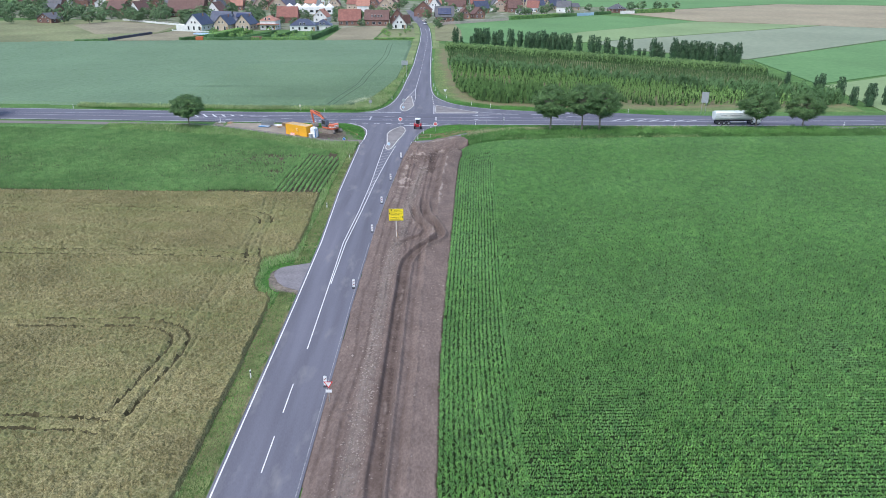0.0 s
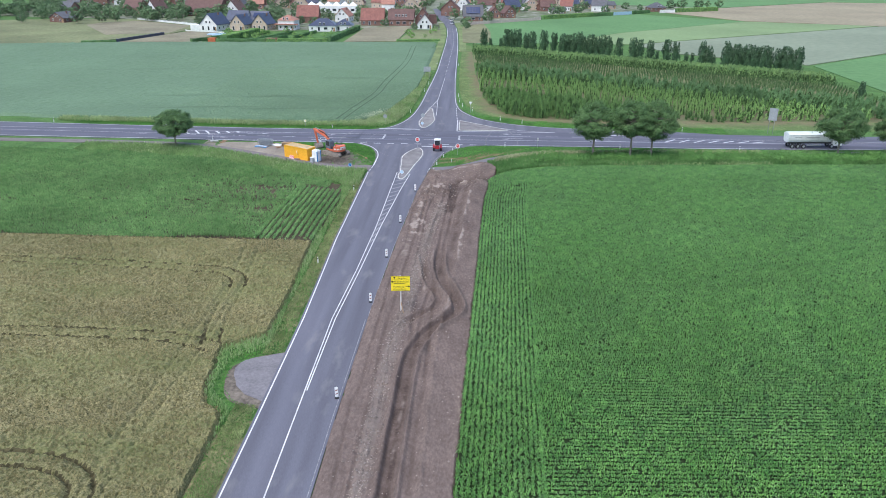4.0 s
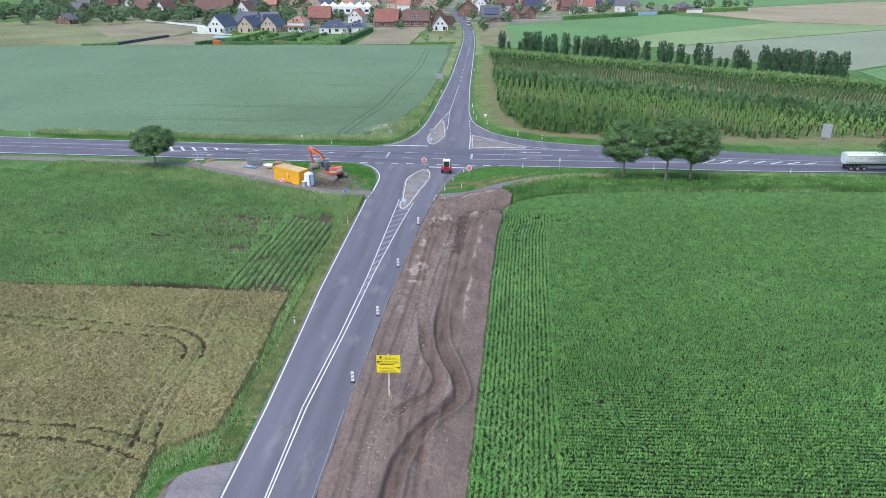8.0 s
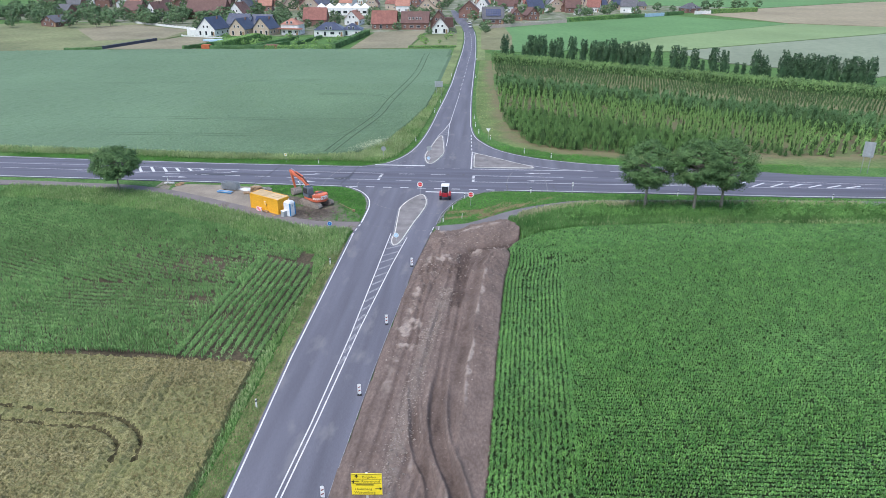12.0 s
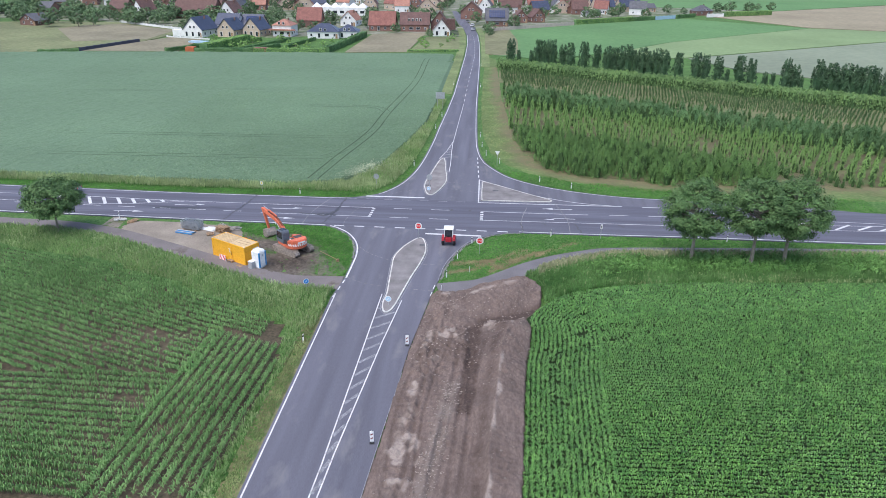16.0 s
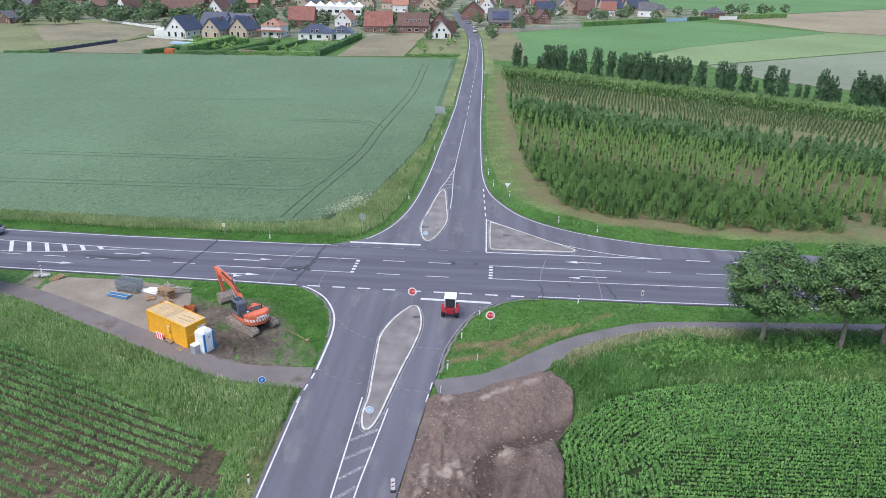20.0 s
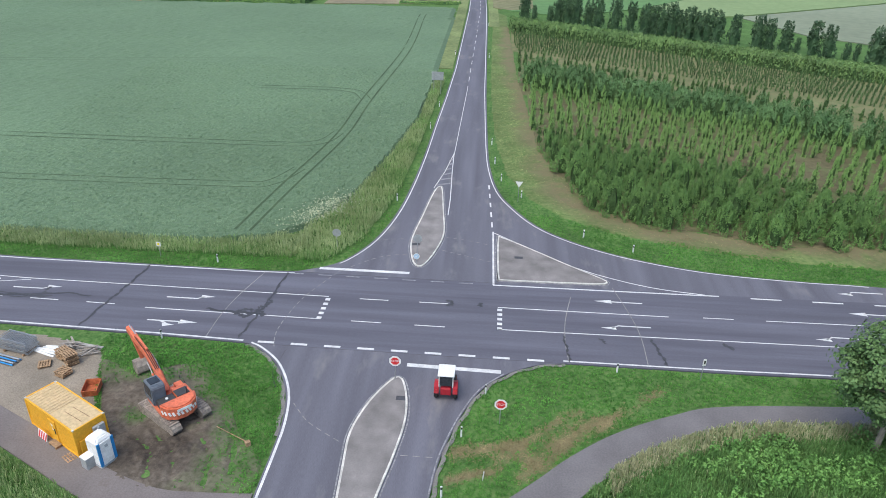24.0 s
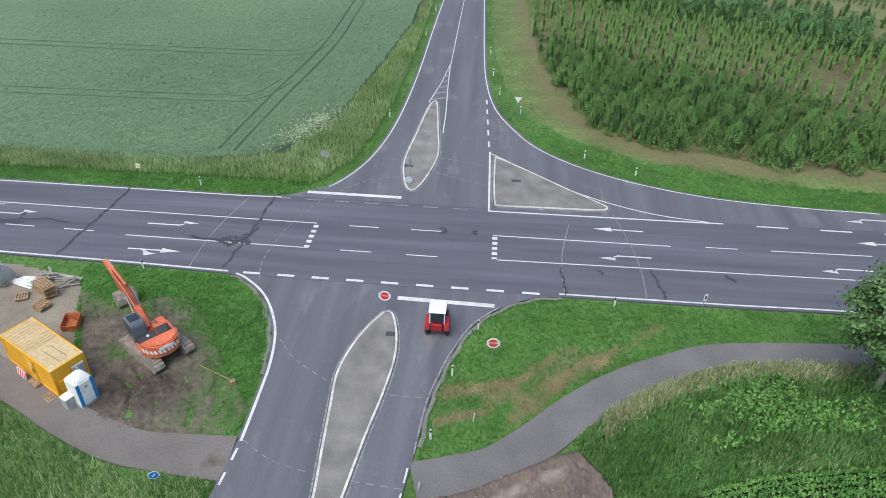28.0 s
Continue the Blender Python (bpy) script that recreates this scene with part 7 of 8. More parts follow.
for py in (-0.35, 0.3):
    part("roof_rod", beam(bmesh.new(), (0.75, py, H - 0.01), (2.75, py + 0.1, H - 0.01), 0.022, 0.022, 6), M["wood"], c, "brown rod on the roof")
for sx in (-1, 1):
    for sy in (-1, 1):
        part("corner_casting", box(bmesh.new(), 0.2, 0.18, 0.13, pose(sx * (L / 2 - 0.1), sy * (W / 2 - 0.09), H - 0.11), 0.02), M["kerb"], c)
bm = box(bmesh.new(), 0.9, 0.06, 1.95, pose(0.3, -W / 2 + 0.01, 0.2), 0.01)
d = part("door", bm, M["yellow"], c)
bm = box(bmesh.new(), 0.05, 0.06, 0.5, pose(0.62, -W / 2 - 0.04, 1.0))
part("handle", bm, M["steel_dark"], d)
for w, h, px, pz in ((0.42, 0.07, 0.3, 1.75), (0.07, 0.5, 0.3, 1.3), (0.3, 0.07, 0.38, 1.3)):
    bm = box(bmesh.new(), w, 0.012, h, pose(px, -W / 2 - 0.028, pz))
    part("mark", bm, M["paint_white"], c)
bm = box(bmesh.new(), 0.25, 0.9, 0.95, pose(L / 2 + 0.13, 0.55, 1.1), 0.03)
part("switch_box", bm, M["sign_grey"], c, "grey switch box on the end wall")
bm = box(bmesh.new(), 0.1, 1.0, 1.1, pose(L / 2 + 0.03, -0.5, 0.35), 0.02)
part("hatch", bm, M["yellow"], c)
s = empty("warning_board", pose(-26.0, -10.05, -0.06, -14, 0, -30) @ Matrix.Scale(0.95, 4), "red and white striped warning board leaning at the container", "barrier")
bm = box(bmesh.new(), 1.3, 0.04, 0.75, None, 0.01)
part("board", bm, M["paint_white"], s)
for k in range(4):
    bm = prism(bmesh.new(), [(-0.6 + 0.32 * k, 0.02), (-0.44 + 0.32 * k, 0.02), (-0.3 + 0.32 * k, 0.73), (-0.46 + 0.32 * k, 0.73)], -0.03, -0.022)
    part("stripe", bm, M["sign_red"], s)
step = empty("door_step", pose(-24.6, -10.65, -0.05, 0, 0, -29.8), "low wooden step below the container door", "step")
for sx in (-0.4, 0.4):
    part("riser", box(bmesh.new(), 0.08, 0.5, 0.24, pose(sx, 0, 0)), M["wood"], step)
for k in range(4):
    part("board", box(bmesh.new(), 1.0, 0.12, 0.035, pose(0, -0.19 + 0.13 * k, 0.24), 0.006), M["wood"], step)
pal = empty("wooden_pallet", pose(-22.9, -11.75, -0.05, 0, 0, -34), "pale broken wooden pallet beside the container", "pallet", "pallets")
for k in (-0.4, 0.0, 0.4):
    part("runner", box(bmesh.new(), 0.07, 0.75, 0.06, pose(k, 0, 0)), M["wood"], pal)
for k in range(4):
    part("board", box(bmesh.new(), 1.0, 0.08, 0.025, pose(0, -0.32 + 0.2 * k, 0.06)), M["wood"], pal)
t = empty("portable_toilet", pose(-20.25, -11.7, -0.05, 0, 0, -25) @ Matrix.Diagonal((1.22, 1.22, 1.08, 1)), "white and blue portable toilet cabin", "toilet")
bm = box(bmesh.new(), 1.14, 1.14, 0.12, None, 0.02)
part("base", bm, M["sign_grey"], t)
bm = box(bmesh.new(), 1.08, 1.08, 2.0, pose(0, 0, 0.12), 0.06)
part("cabin", bm, M["paint_white"], t)
bm = box(bmesh.new(), 0.05, 0.72, 1.85, pose(0.55, 0, 0.2), 0.02)
d = part("door", bm, M["paint_white"], t)
bm = box(bmesh.new(), 0.03, 0.1, 0.06, pose(0.59, 0.28, 1.1))
part("latch", bm, M["paint_white"], d)
for py in (-0.47, 0.47):
    bm = box(bmesh.new(), 0.1, 0.2, 1.95, pose(0.52, py, 0.15), 0.03)
    part("corner_panel", bm, M["blue_plastic"], t, "blue corner panel")
bm = box(bmesh.new(), 0.02, 0.2, 0.22, pose(0.585, 0.0, 1.55))
part("placard", bm, M["sign_grey"], t)
bm = bmesh.new()
rod(bm, 0.8, 0.28, pose(0, 0, 2.1, 0, 0, 45), 4, 0.5)
bmesh.ops.bevel(bm, geom=list(bm.edges), offset=0.08, segments=2, affect="EDGES")
part("roof", bm, M["paint_white"], t, "domed white roof")
bm = rod(bmesh.new(), 0.06, 0.25, pose(-0.35, 0.35, 2.25), 10)
part("vent", bm, M["sign_grey"], t)

s = empty("utility_cabinet", pose(-21.0, -12.35, -0.05, 0, 0, -28), "low pale cabinet beside the portable toilet", "cabinet")
part("body", box(bmesh.new(), 0.7, 0.8, 1.0, None, 0.03), M["sign_grey"], s)
part("lid", box(bmesh.new(), 0.76, 0.86, 0.06, pose(0, 0, 1.0), 0.02), M["paint_white"], s)

# ---- excavator ----
e = empty("excavator", pose(-17.2, -6.1, -0.05, 0, 0, 137) @ Matrix.Scale(1.13, 4), "orange crawler excavator with its bucket resting on the mud", "excavator")
for sy in (-1, 1):
    bm = bmesh.new()
    turn = pose(0, 0, 0, 0, 0, 9)
    out = [(-2.25, 0.4), (-2.1, 0.12), (-1.8, 0.0), (1.8, 0.0), (2.1, 0.12), (2.25, 0.4), (2.15, 0.66), (1.85, 0.8), (-1.85, 0.8), (-2.15, 0.66)]
    prism(bm, out, sy * 1.18 - 0.36, sy * 1.18 + 0.36, turn)
    tr = part("track", bm, M["track"], e, "muddy crawler track")
    for k in range(16):
        for z in (0.8,):
            bm = box(bmesh.new(), 0.17, 0.74, 0.045, turn @ pose(-1.88 + 0.25 * k, sy * 1.18, z), 0.008)
            part("track_pad", bm, M["track"], tr)
    for k in range(4):
        bm = rod(bmesh.new(), 0.17, 0.66, turn @ pose(-1.5 + 1.0 * k, sy * 1.15 - 0.33, 0.32, -90), 12)
        part("roller", bm, M["steel_dark"], tr)
bm = box(bmesh.new(), 1.9, 1.7, 0.35, pose(0, 0, 0.45), 0.05)
part("undercarriage", bm, M["track"], e)
bm = rod(bmesh.new(), 0.75, 0.2, pose(0, 0, 0.8), 24)
part("slew_ring", bm, M["steel_dark"], e)
bm = bmesh.new()
body = [(1.35, -1.25), (1.35, 1.25), (-1.0, 1.27), (-1.65, 1.05), (-2.0, 0.55), (-2.1, 0), (-2.0, -0.55), (-1.65, -1.05), (-1.0, -1.27)]
slab(bm, body, 1.0, 1.3)
part("deck", bm, M["orange"], e)
bm = bmesh.new()
slab(bm, [(-0.95, -1.25), (-0.95, 1.25), (-1.1, 1.27), (-1.7, 1.03), (-2.05, 0.55), (-2.16, 0), (-2.05, -0.55), (-1.7, -1.03), (-1.1, -1.27)], 1.3, 2.05)
bmesh.ops.bevel(bm, geom=[ed for ed in bm.edges if abs(ed.verts[0].co.z - 2.05) < 1e-4 and abs(ed.verts[1].co.z - 2.05) < 1e-4 and len(ed.link_faces) == 2 and any(abs(fc.normal.z) < 0.5 for fc in ed.link_faces)], offset=0.1, segments=2, affect="EDGES")
cw = part("counterweight", bm, M["orange"], e)
rear = [Vector(q) for q in ((-1.1, 1.27), (-1.7, 1.03), (-2.05, 0.55), (-2.16, 0), (-2.05, -0.55), (-1.7, -1.03), (-1.1, -1.27))]
for p, q in zip(rear, rear[1:]):
    way = (q - p).normalized()
    for t in (0.3, 0.75):
        c = p.lerp(q, t) + Vector((way.y, -way.x)) * 0.014
        bm = box(bmesh.new(), 0.02, 0.16, 0.3, Matrix.Translation((c.x, c.y, 1.36)) @ pose(0, 0, 0, 0, 0, math.degrees(math.atan2(way.y, way.x)) - 90) @ pose(0, 0, 0, 22, 0, 0))
        part("warning_stripe", bm, M["paint_white"], cw)
bm = box(bmesh.new(), 0.03, 1.05, 0.2, pose(-2.17, 0, 1.72))
part("name_plate", bm, M["paint_white"], cw)
bm = box(bmesh.new(), 1.3, 1.1, 0.6, pose(-0.3, -0.65, 1.3), 0.06)
part("engine_cover", bm, M["orange"], e)
bm = box(bmesh.new(), 0.8, 0.9, 0.06, pose(-0.45, -0.55, 1.9), 0.02)
part("grille", bm, M["steel_dark"], e)
bm = box(bmesh.new(), 1.0, 1.2, 0.5, pose(-0.5, 0.55, 1.3), 0.05)
part("tank_cover", bm, M["steel_dark"], e)
bm = rod(bmesh.new(), 0.05, 0.55, pose(-0.8, -0.8, 1.9), 10)
part("exhaust", bm, M["steel_dark"], e)
bm = bmesh.new()
prism(bm, [(-0.05, 1.3), (1.5, 1.3), (1.6, 1.75), (1.35, 2.85), (0.1, 2.9), (-0.05, 2.7)], 0.35, 1.3)
bmesh.ops.bevel(bm, geom=list(bm.edges), offset=0.06, segments=2, affect="EDGES")
cb = part("cab", bm, M["cab_grey"], e, "dark cab with large windows")
for m_, w, h in ((pose(0.75, 1.315, 1.85, 0, 0, 0), 1.1, 0.85), (pose(0.75, 0.335, 1.95), 1.05, 0.75)):
    bm = box(bmesh.new(), w, 0.02, h, m_)
    part("window", bm, M["glass"], cb)
bm = box(bmesh.new(), 0.02, 0.8, 0.95, pose(1.52, 0.82, 1.8, 0, -13, 0))
part("windscreen", bm, M["glass"], cb)
bm = box(bmesh.new(), 0.75, 0.7, 0.03, pose(0.7, 0.82, 2.9), 0.01)
part("roof_hatch", bm, M["glass"], cb)


def arm(name, pts, wide, colour, parent):
    bm = bmesh.new()
    prism(bm, pts, -wide / 2, wide / 2)
    bmesh.ops.bevel(bm, geom=list(bm.edges), offset=0.03, segments=1, affect="EDGES")
    return part(name, bm, M[colour], parent)


bo = arm("boom", [(0.75, 1.55), (1.1, 1.3), (2.4, 2.45), (3.5, 2.95), (6.75, 3.55), (6.95, 3.8), (6.7, 4.02), (3.2, 3.42), (1.9, 2.65)], 0.38, "orange", e)
st = arm("stick", [(6.98, 3.95), (6.66, 3.9), (6.42, 2.6), (6.36, 1.0), (6.58, 1.0), (6.85, 2.8)], 0.3, "orange", e)
st.matrix_local = Matrix.Translation((0, 0, 3.9)) @ pose(0, 0, 0, -8.5) @ Matrix.Translation((0, 0, -3.9))
bm = bmesh.new()
prism(bm, [(6.7, 1.05), (6.2, 1.1), (5.85, 0.75), (5.75, 0.3), (6.0, 0.0), (6.45, 0.1), (6.75, 0.5)], -1.2, 0.3)
bk = part("bucket", bm, M["track"], e, "earth-stained steel bucket")
for k in range(6):
    bm = prism(bmesh.new(), [(6.45, 0.02), (6.85, 0.25), (6.6, 0.35)], -1.17 + 0.265 * k, -1.05 + 0.265 * k)
    part("tooth", bm, M["track"], bk)
for a, b in (((1.3, -0.3, 1.35), (3.0, -0.3, 2.95)), ((1.3, 0.3, 1.35), (3.0, 0.3, 2.95)), ((3.4, 0, 3.72), (6.5, 0, 4.25)), ((7.0, -0.1, 3.3), (6.75, -0.4, 1.4))):
    bm = beam(bmesh.new(), a, tuple(Vector(a).lerp(Vector(b), 0.6)), 0.085, 0.085, 10)
    cy = part("cylinder", bm, M["orange"], e)
    bm = beam(bmesh.new(), tuple(Vector(a).lerp(Vector(b), 0.55)), b, 0.045, 0.045, 10)
    part("piston", bm, M["galv"], cy)

for side in (-0.12, 0.0, 0.12):
    part("hose", beam(bmesh.new(), (2.0, side, 2.78), (3.3, side, 3.5), 0.03, 0.03, 6), M["rubber"], bo)
    part("hose", beam(bmesh.new(), (3.3, side, 3.5), (5.4, side, 3.86), 0.03, 0.03, 6), M["rubber"], bo)
for x in (0.4, 1.3):
    part("handrail_post", beam(bmesh.new(), (x, -1.2, 1.3), (x, -1.2, 2.0), 0.025, 0.025, 6), M["steel_dark"], e)
part("handrail", beam(bmesh.new(), (0.4, -1.2, 2.0), (1.3, -1.2, 2.0), 0.025, 0.025, 6), M["steel_dark"], e)
part("toolbox", box(bmesh.new(), 0.7, 0.55, 0.35, pose(0.85, -0.9, 1.3), 0.03), M["orange"], e)
part("filler_cap", rod(bmesh.new(), 0.1, 0.06, pose(-0.4, 0.5, 1.8), 12), M["paint_white"], e)

# ---- storage yard ----
s = empty("fence_stack", pose(-34.6, 0.8, -0.04, 0, 0, -14) @ Matrix.Scale(1.2, 4), "stack of galvanised steel fence panels on timber", "fence panels")
for k in range(9):
    at = pose(0.03 * math.sin(k * 2.1), 0.04 * math.cos(k * 1.7), 0.15 + 0.12 * k)
    pan = part("panel", box(bmesh.new(), 2.6, 0.06, 0.06, at @ pose(0, -0.55, 0)), M["galv"], s)
    part("rail", box(bmesh.new(), 2.6, 0.06, 0.06, at @ pose(0, 0.55, 0)), M["galv"], pan)
    for j in range(8):
        part("bar", box(bmesh.new(), 0.05, 1.1, 0.04, at @ pose(-1.25 + 0.357 * j, 0, 0)), M["galv"], pan)
for dx in (-0.9, 0.9):
    bm = box(bmesh.new(), 0.15, 1.3, 0.14, pose(dx, 0, 0))
    part("timber", bm, M["wood"], s)
s = empty("pipe_bundle", pose(-35.0, -0.9, -0.04, 0, 0, -14), "low stack of blue-grey pipes and frames", "pipes")
for k in range(7):
    bm = beam(bmesh.new(), (-1.5, -0.45 + 0.15 * k, 0.12 + 0.13 * (k % 2)), (1.4, -0.45 + 0.15 * k, 0.12 + 0.13 * (k % 2)), 0.075, 0.075, 10)
    part("pipe", bm, M["galv" if k % 3 else "blue_plastic"], s)
s = empty("covered_heap", pose(-32.2, 0.9, -0.06, 0, 0, -8), "white wrapped bundle of boards on the gravel", "bundle")
for k in range(6):
    bm = box(bmesh.new(), 2.6 - 0.2 * k, 0.2, 0.1, pose(0.1 * k, -0.5 + 0.2 * k, 0.03 + 0.06 * (k % 3), 0, 2, 4 * k - 8), 0.02)
    part("board", bm, M["paint_white"], s)
for x, y, rz, n in ((-30.0, 0.1, 62, 7), (-28.9, -0.7, 50, 9), (-31.1, -1.2, 30, 2), (-28.7, -2.3, 70, 4)):
    s = empty("timber_stack", pose(x, y, -0.05, 0, 0, rz), "stack of rough timber pallets and boards", "timber", "timber stacks")
    for k in range(n):
        at = pose(0.04 * math.sin(3 * k), 0.05 * math.cos(2 * k), 0.13 * k, 0, 0, 6 * math.sin(5 * k))
        pal = part("pallet", box(bmesh.new(), 1.0, 0.1, 0.09, at), M["wood"], s)
        for j in (-0.4, 0.4):
            part("runner", box(bmesh.new(), 1.0, 0.1, 0.09, at @ pose(0, j, 0)), M["wood"], pal)
        for j in range(5):
            part("board", box(bmesh.new(), 0.14, 1.1, 0.025, at @ pose(-0.45 + 0.22 * j, 0, 0.09)), M["wood"], pal)
for x, y, rz, n in ((-30.2, 1.6, -20, 9), (-28.2, 0.9, 35, 7)):
    s = empty("board_heap", pose(x, y, -0.05, 0, 0, rz), "untidy heap of grey weathered boards on the gravel", "boards", "board heaps")
    for k in range(n):
        bm = box(bmesh.new(), 1.9 - 0.12 * (k % 4), 0.16, 0.05, pose(0.12 * math.sin(4 * k), 0.4 * math.sin(2.3 * k), 0.02 + 0.075 * k, 0, 2 * math.sin(3 * k), 40 * math.sin(1.7 * k)), 0.01)
        part("board", bm, M["grey_wood"], s)
s = empty("stone_heap", pose(-47.3, 3.5, -0.12, 0, 0, 10), "small heap of pale stones on the verge", "stones")
for k in range(9):
    bm = bmesh.new()
    bmesh.ops.create_icosphere(bm, subdivisions=1, radius=0.3, matrix=pose(0.75 * math.sin(k * 2.4), 0.4 * math.cos(k * 1.9), 0.12 + 0.06 * (k % 3), 20 * k, 0, 50 * k) @ Matrix.Diagonal((1.2, 0.8, 0.6, 1)))
    part("stone", bm, M["kerb"], s)
s = empty("timber_stack", pose(-45.3, 2.7, -0.1, 0, 0, 20), "low broken pallets lying at the yard edge", "timber", "timber stacks")
for k in range(3):
    at = pose(0.3 * k, 0.15 * k, 0.1 * k, 4, 0, 25 * k)
    pal = part("pallet", box(bmesh.new(), 1.1, 0.1, 0.09, at), M["wood"], s)
    for j in range(5):
        part("board", box(bmesh.new(), 0.14, 1.0, 0.03, at @ pose(-0.45 + 0.22 * j, 0, 0.09)), M["wood"], pal)
s = empty("orange_skip", pose(-25.2, -4.1, -0.05, 0, 0, 14), "small rusty orange skip on the mud", "skip")
for m_, w, h in ((pose(0, -0.75, 0, 8), 1.2, 0.62), (pose(0, 0.75, 0, -8), 1.2, 0.62), (pose(-0.6, 0, 0, 0, 0, 90), 1.5, 0.6), (pose(0.6, 0, 0, 0, 0, 90), 1.5, 0.6)):
    bm = box(bmesh.new(), w, 0.05, h, m_)
    part("side", bm, M["rust"], s)
bm = box(bmesh.new(), 1.2, 1.5, 0.06)
part("floor", bm, M["rust"], s)
bm = bmesh.new()
slab(bm, [(-30.5, 2.1), (-27.4, 1.6), (-27.3, 1.9), (-30.4, 2.4)], -0.1, 0.06)
tagged(part("concrete_edge", bm, M["concrete"]), "pale concrete edging strip at the yard", "edging")

# ---- vehicles ----
def wheel(parent, x, y, r, w, spoke="galv"):
    bm = rod(bmesh.new(), r, w, pose(x, y - w / 2, r, -90), 24)
    bmesh.ops.bevel(bm, geom=[ed for ed in bm.edges if len(ed.link_faces) == 2 and any(len(fc.verts) > 4 for fc in ed.link_faces)], offset=0.05 * r / 0.4, segments=2, affect="EDGES")
    t = part("tyre", bm, M["rubber"], parent)
    bm = rod(bmesh.new(), r * 0.58, w + 0.02, pose(x, y - w / 2 - 0.01, r, -90), 20)
    part("rim", bm, M[spoke], t)


t = empty("tractor", pose(4.55, -1.3, 0, 0, 0, 90), "red tractor with a white cab roof at the stop line", "tractor")
bm = box(bmesh.new(), 1.5, 0.62, 0.75, pose(0.95, 0, 0.75), 0.08)
part("bonnet", bm, M["tractor_red"], t)
bm = box(bmesh.new(), 1.2, 0.9, 0.7, pose(-0.6, 0, 0.6), 0.08)
part("body", bm, M["tractor_red"], t)
for sy in (-1, 1):
    bm = prism(bmesh.new(), [(-1.35, 0.9), (-1.15, 1.4), (-0.5, 1.55), (0.0, 1.35), (0.1, 0.9), (-0.1, 1.2), (-0.5, 1.38), (-1.05, 1.28), (-1.25, 0.9)], sy * 0.78 - 0.2, sy * 0.78 + 0.2)
    part("fender", bm, M["tractor_red"], t)
    wheel(t, -0.6, sy * 0.8, 0.68, 0.38, "tractor_red")
    wheel(t, 1.35, sy * 0.68, 0.4, 0.24, "tractor_red")
    for px in (-1.05, 0.25):
        bm = box(bmesh.new(), 0.07, 0.07, 1.15, pose(px, sy * 0.58, 1.35))
        part("cab_pillar", bm, M["paint_white"], t)
bm = box(bmesh.new(), 1.6, 1.4, 0.14, pose(-0.4, 0, 2.5), 0.05)
part("cab_roof", bm, M["paint_white"], t, "white cab roof")
bm = box(bmesh.new(), 0.03, 1.1, 0.95, pose(-1.06, 0, 1.5))
part("rear_window", bm, M["glass"], t)
bm = box(bmesh.new(), 0.03, 1.1, 0.85, pose(0.26, 0, 1.6))
part("windscreen", bm, M["glass"], t)
bm = box(bmesh.new(), 0.5, 0.5, 0.6, pose(-0.55, 0, 1.2), 0.08)
part("seat", bm, M["steel_dark"], t)
bm = rod(bmesh.new(), 0.04, 0.9, pose(0.9, 0.2, 1.45), 8)
part("exhaust", bm, M["steel_dark"], t)
for sy in (-1, 1):
    bm = box(bmesh.new(), 0.05, 0.18, 0.12, pose(-1.32, sy * 0.8, 1.2))
    part("rear_light", bm, M["sign_red"], t)

t = empty("tipper_lorry", pose(90.6, 7.3, 0, 0, 0, 4), "white lorry with a long rounded tipper trailer on the main road", "lorry")
bm = bmesh.new()
prism(bm, [(0.55, 1.3), (0.95, 1.5), (1.18, 1.9), (1.24, 2.4), (1.24, 3.2), (0.8, 3.42), (0, 3.5), (-0.8, 3.42), (-1.24, 3.2), (-1.24, 2.4), (-1.18, 1.9), (-0.95, 1.5), (-0.55, 1.3)], -2.6, 7.4, pose(0, 0, 0, 0, 0, 90))
bmesh.ops.bevel(bm, geom=[ed for ed in bm.edges if abs(ed.verts[0].co.x - ed.verts[1].co.x) < 0.01], offset=0.08, segments=2, affect="EDGES")
tr = part("trailer", bm, M["tank_white"], t)
for sy in (-1, 1):
    part("top_rail", box(bmesh.new(), 10.0, 0.08, 0.12, pose(-2.4, sy * 1.25, 3.1)), M["tank_white"], tr)
    for px, w in ((-5.2, 1.5), (-3.1, 0.9), (-1.5, 2.3)):
        part("writing_bar", box(bmesh.new(), w, 0.02, 0.2, pose(px, sy * 1.252, 2.5)), M["sign_grey"], tr)
    for k in range(6):
        part("rib", box(bmesh.new(), 0.09, 0.04, 0.75, pose(-7.2 + 1.9 * k, sy * 1.25, 2.38)), M["tank_white"], tr)
    part("side_guard", box(bmesh.new(), 3.4, 0.05, 0.3, pose(-1.2, sy * 1.15, 0.6)), M["galv"], t)
part("tarpaulin", box(bmesh.new(), 9.8, 1.5, 0.06, pose(-2.4, 0, 3.46), 0.02), M["pale_tarp"], tr)
bm = box(bmesh.new(), 10.5, 0.9, 0.35, pose(-1.6, 0, 0.95), 0.03)
part("chassis", bm, M["steel_dark"], t)
bm = bmesh.new()
prism(bm, [(3.0, 0.6), (5.1, 0.6), (5.2, 1.6), (4.95, 3.1), (4.4, 3.5), (3.0, 3.5)], -1.22, 1.22)
bmesh.ops.bevel(bm, geom=list(bm.edges), offset=0.08, segments=2, affect="EDGES")
cb = part("cab", bm, M["paint_white"], t)
bm = box(bmesh.new(), 0.03, 2.0, 0.95, pose(5.14, 0, 1.75, 0, -9, 0))
part("windscreen", bm, M["glass"], cb)
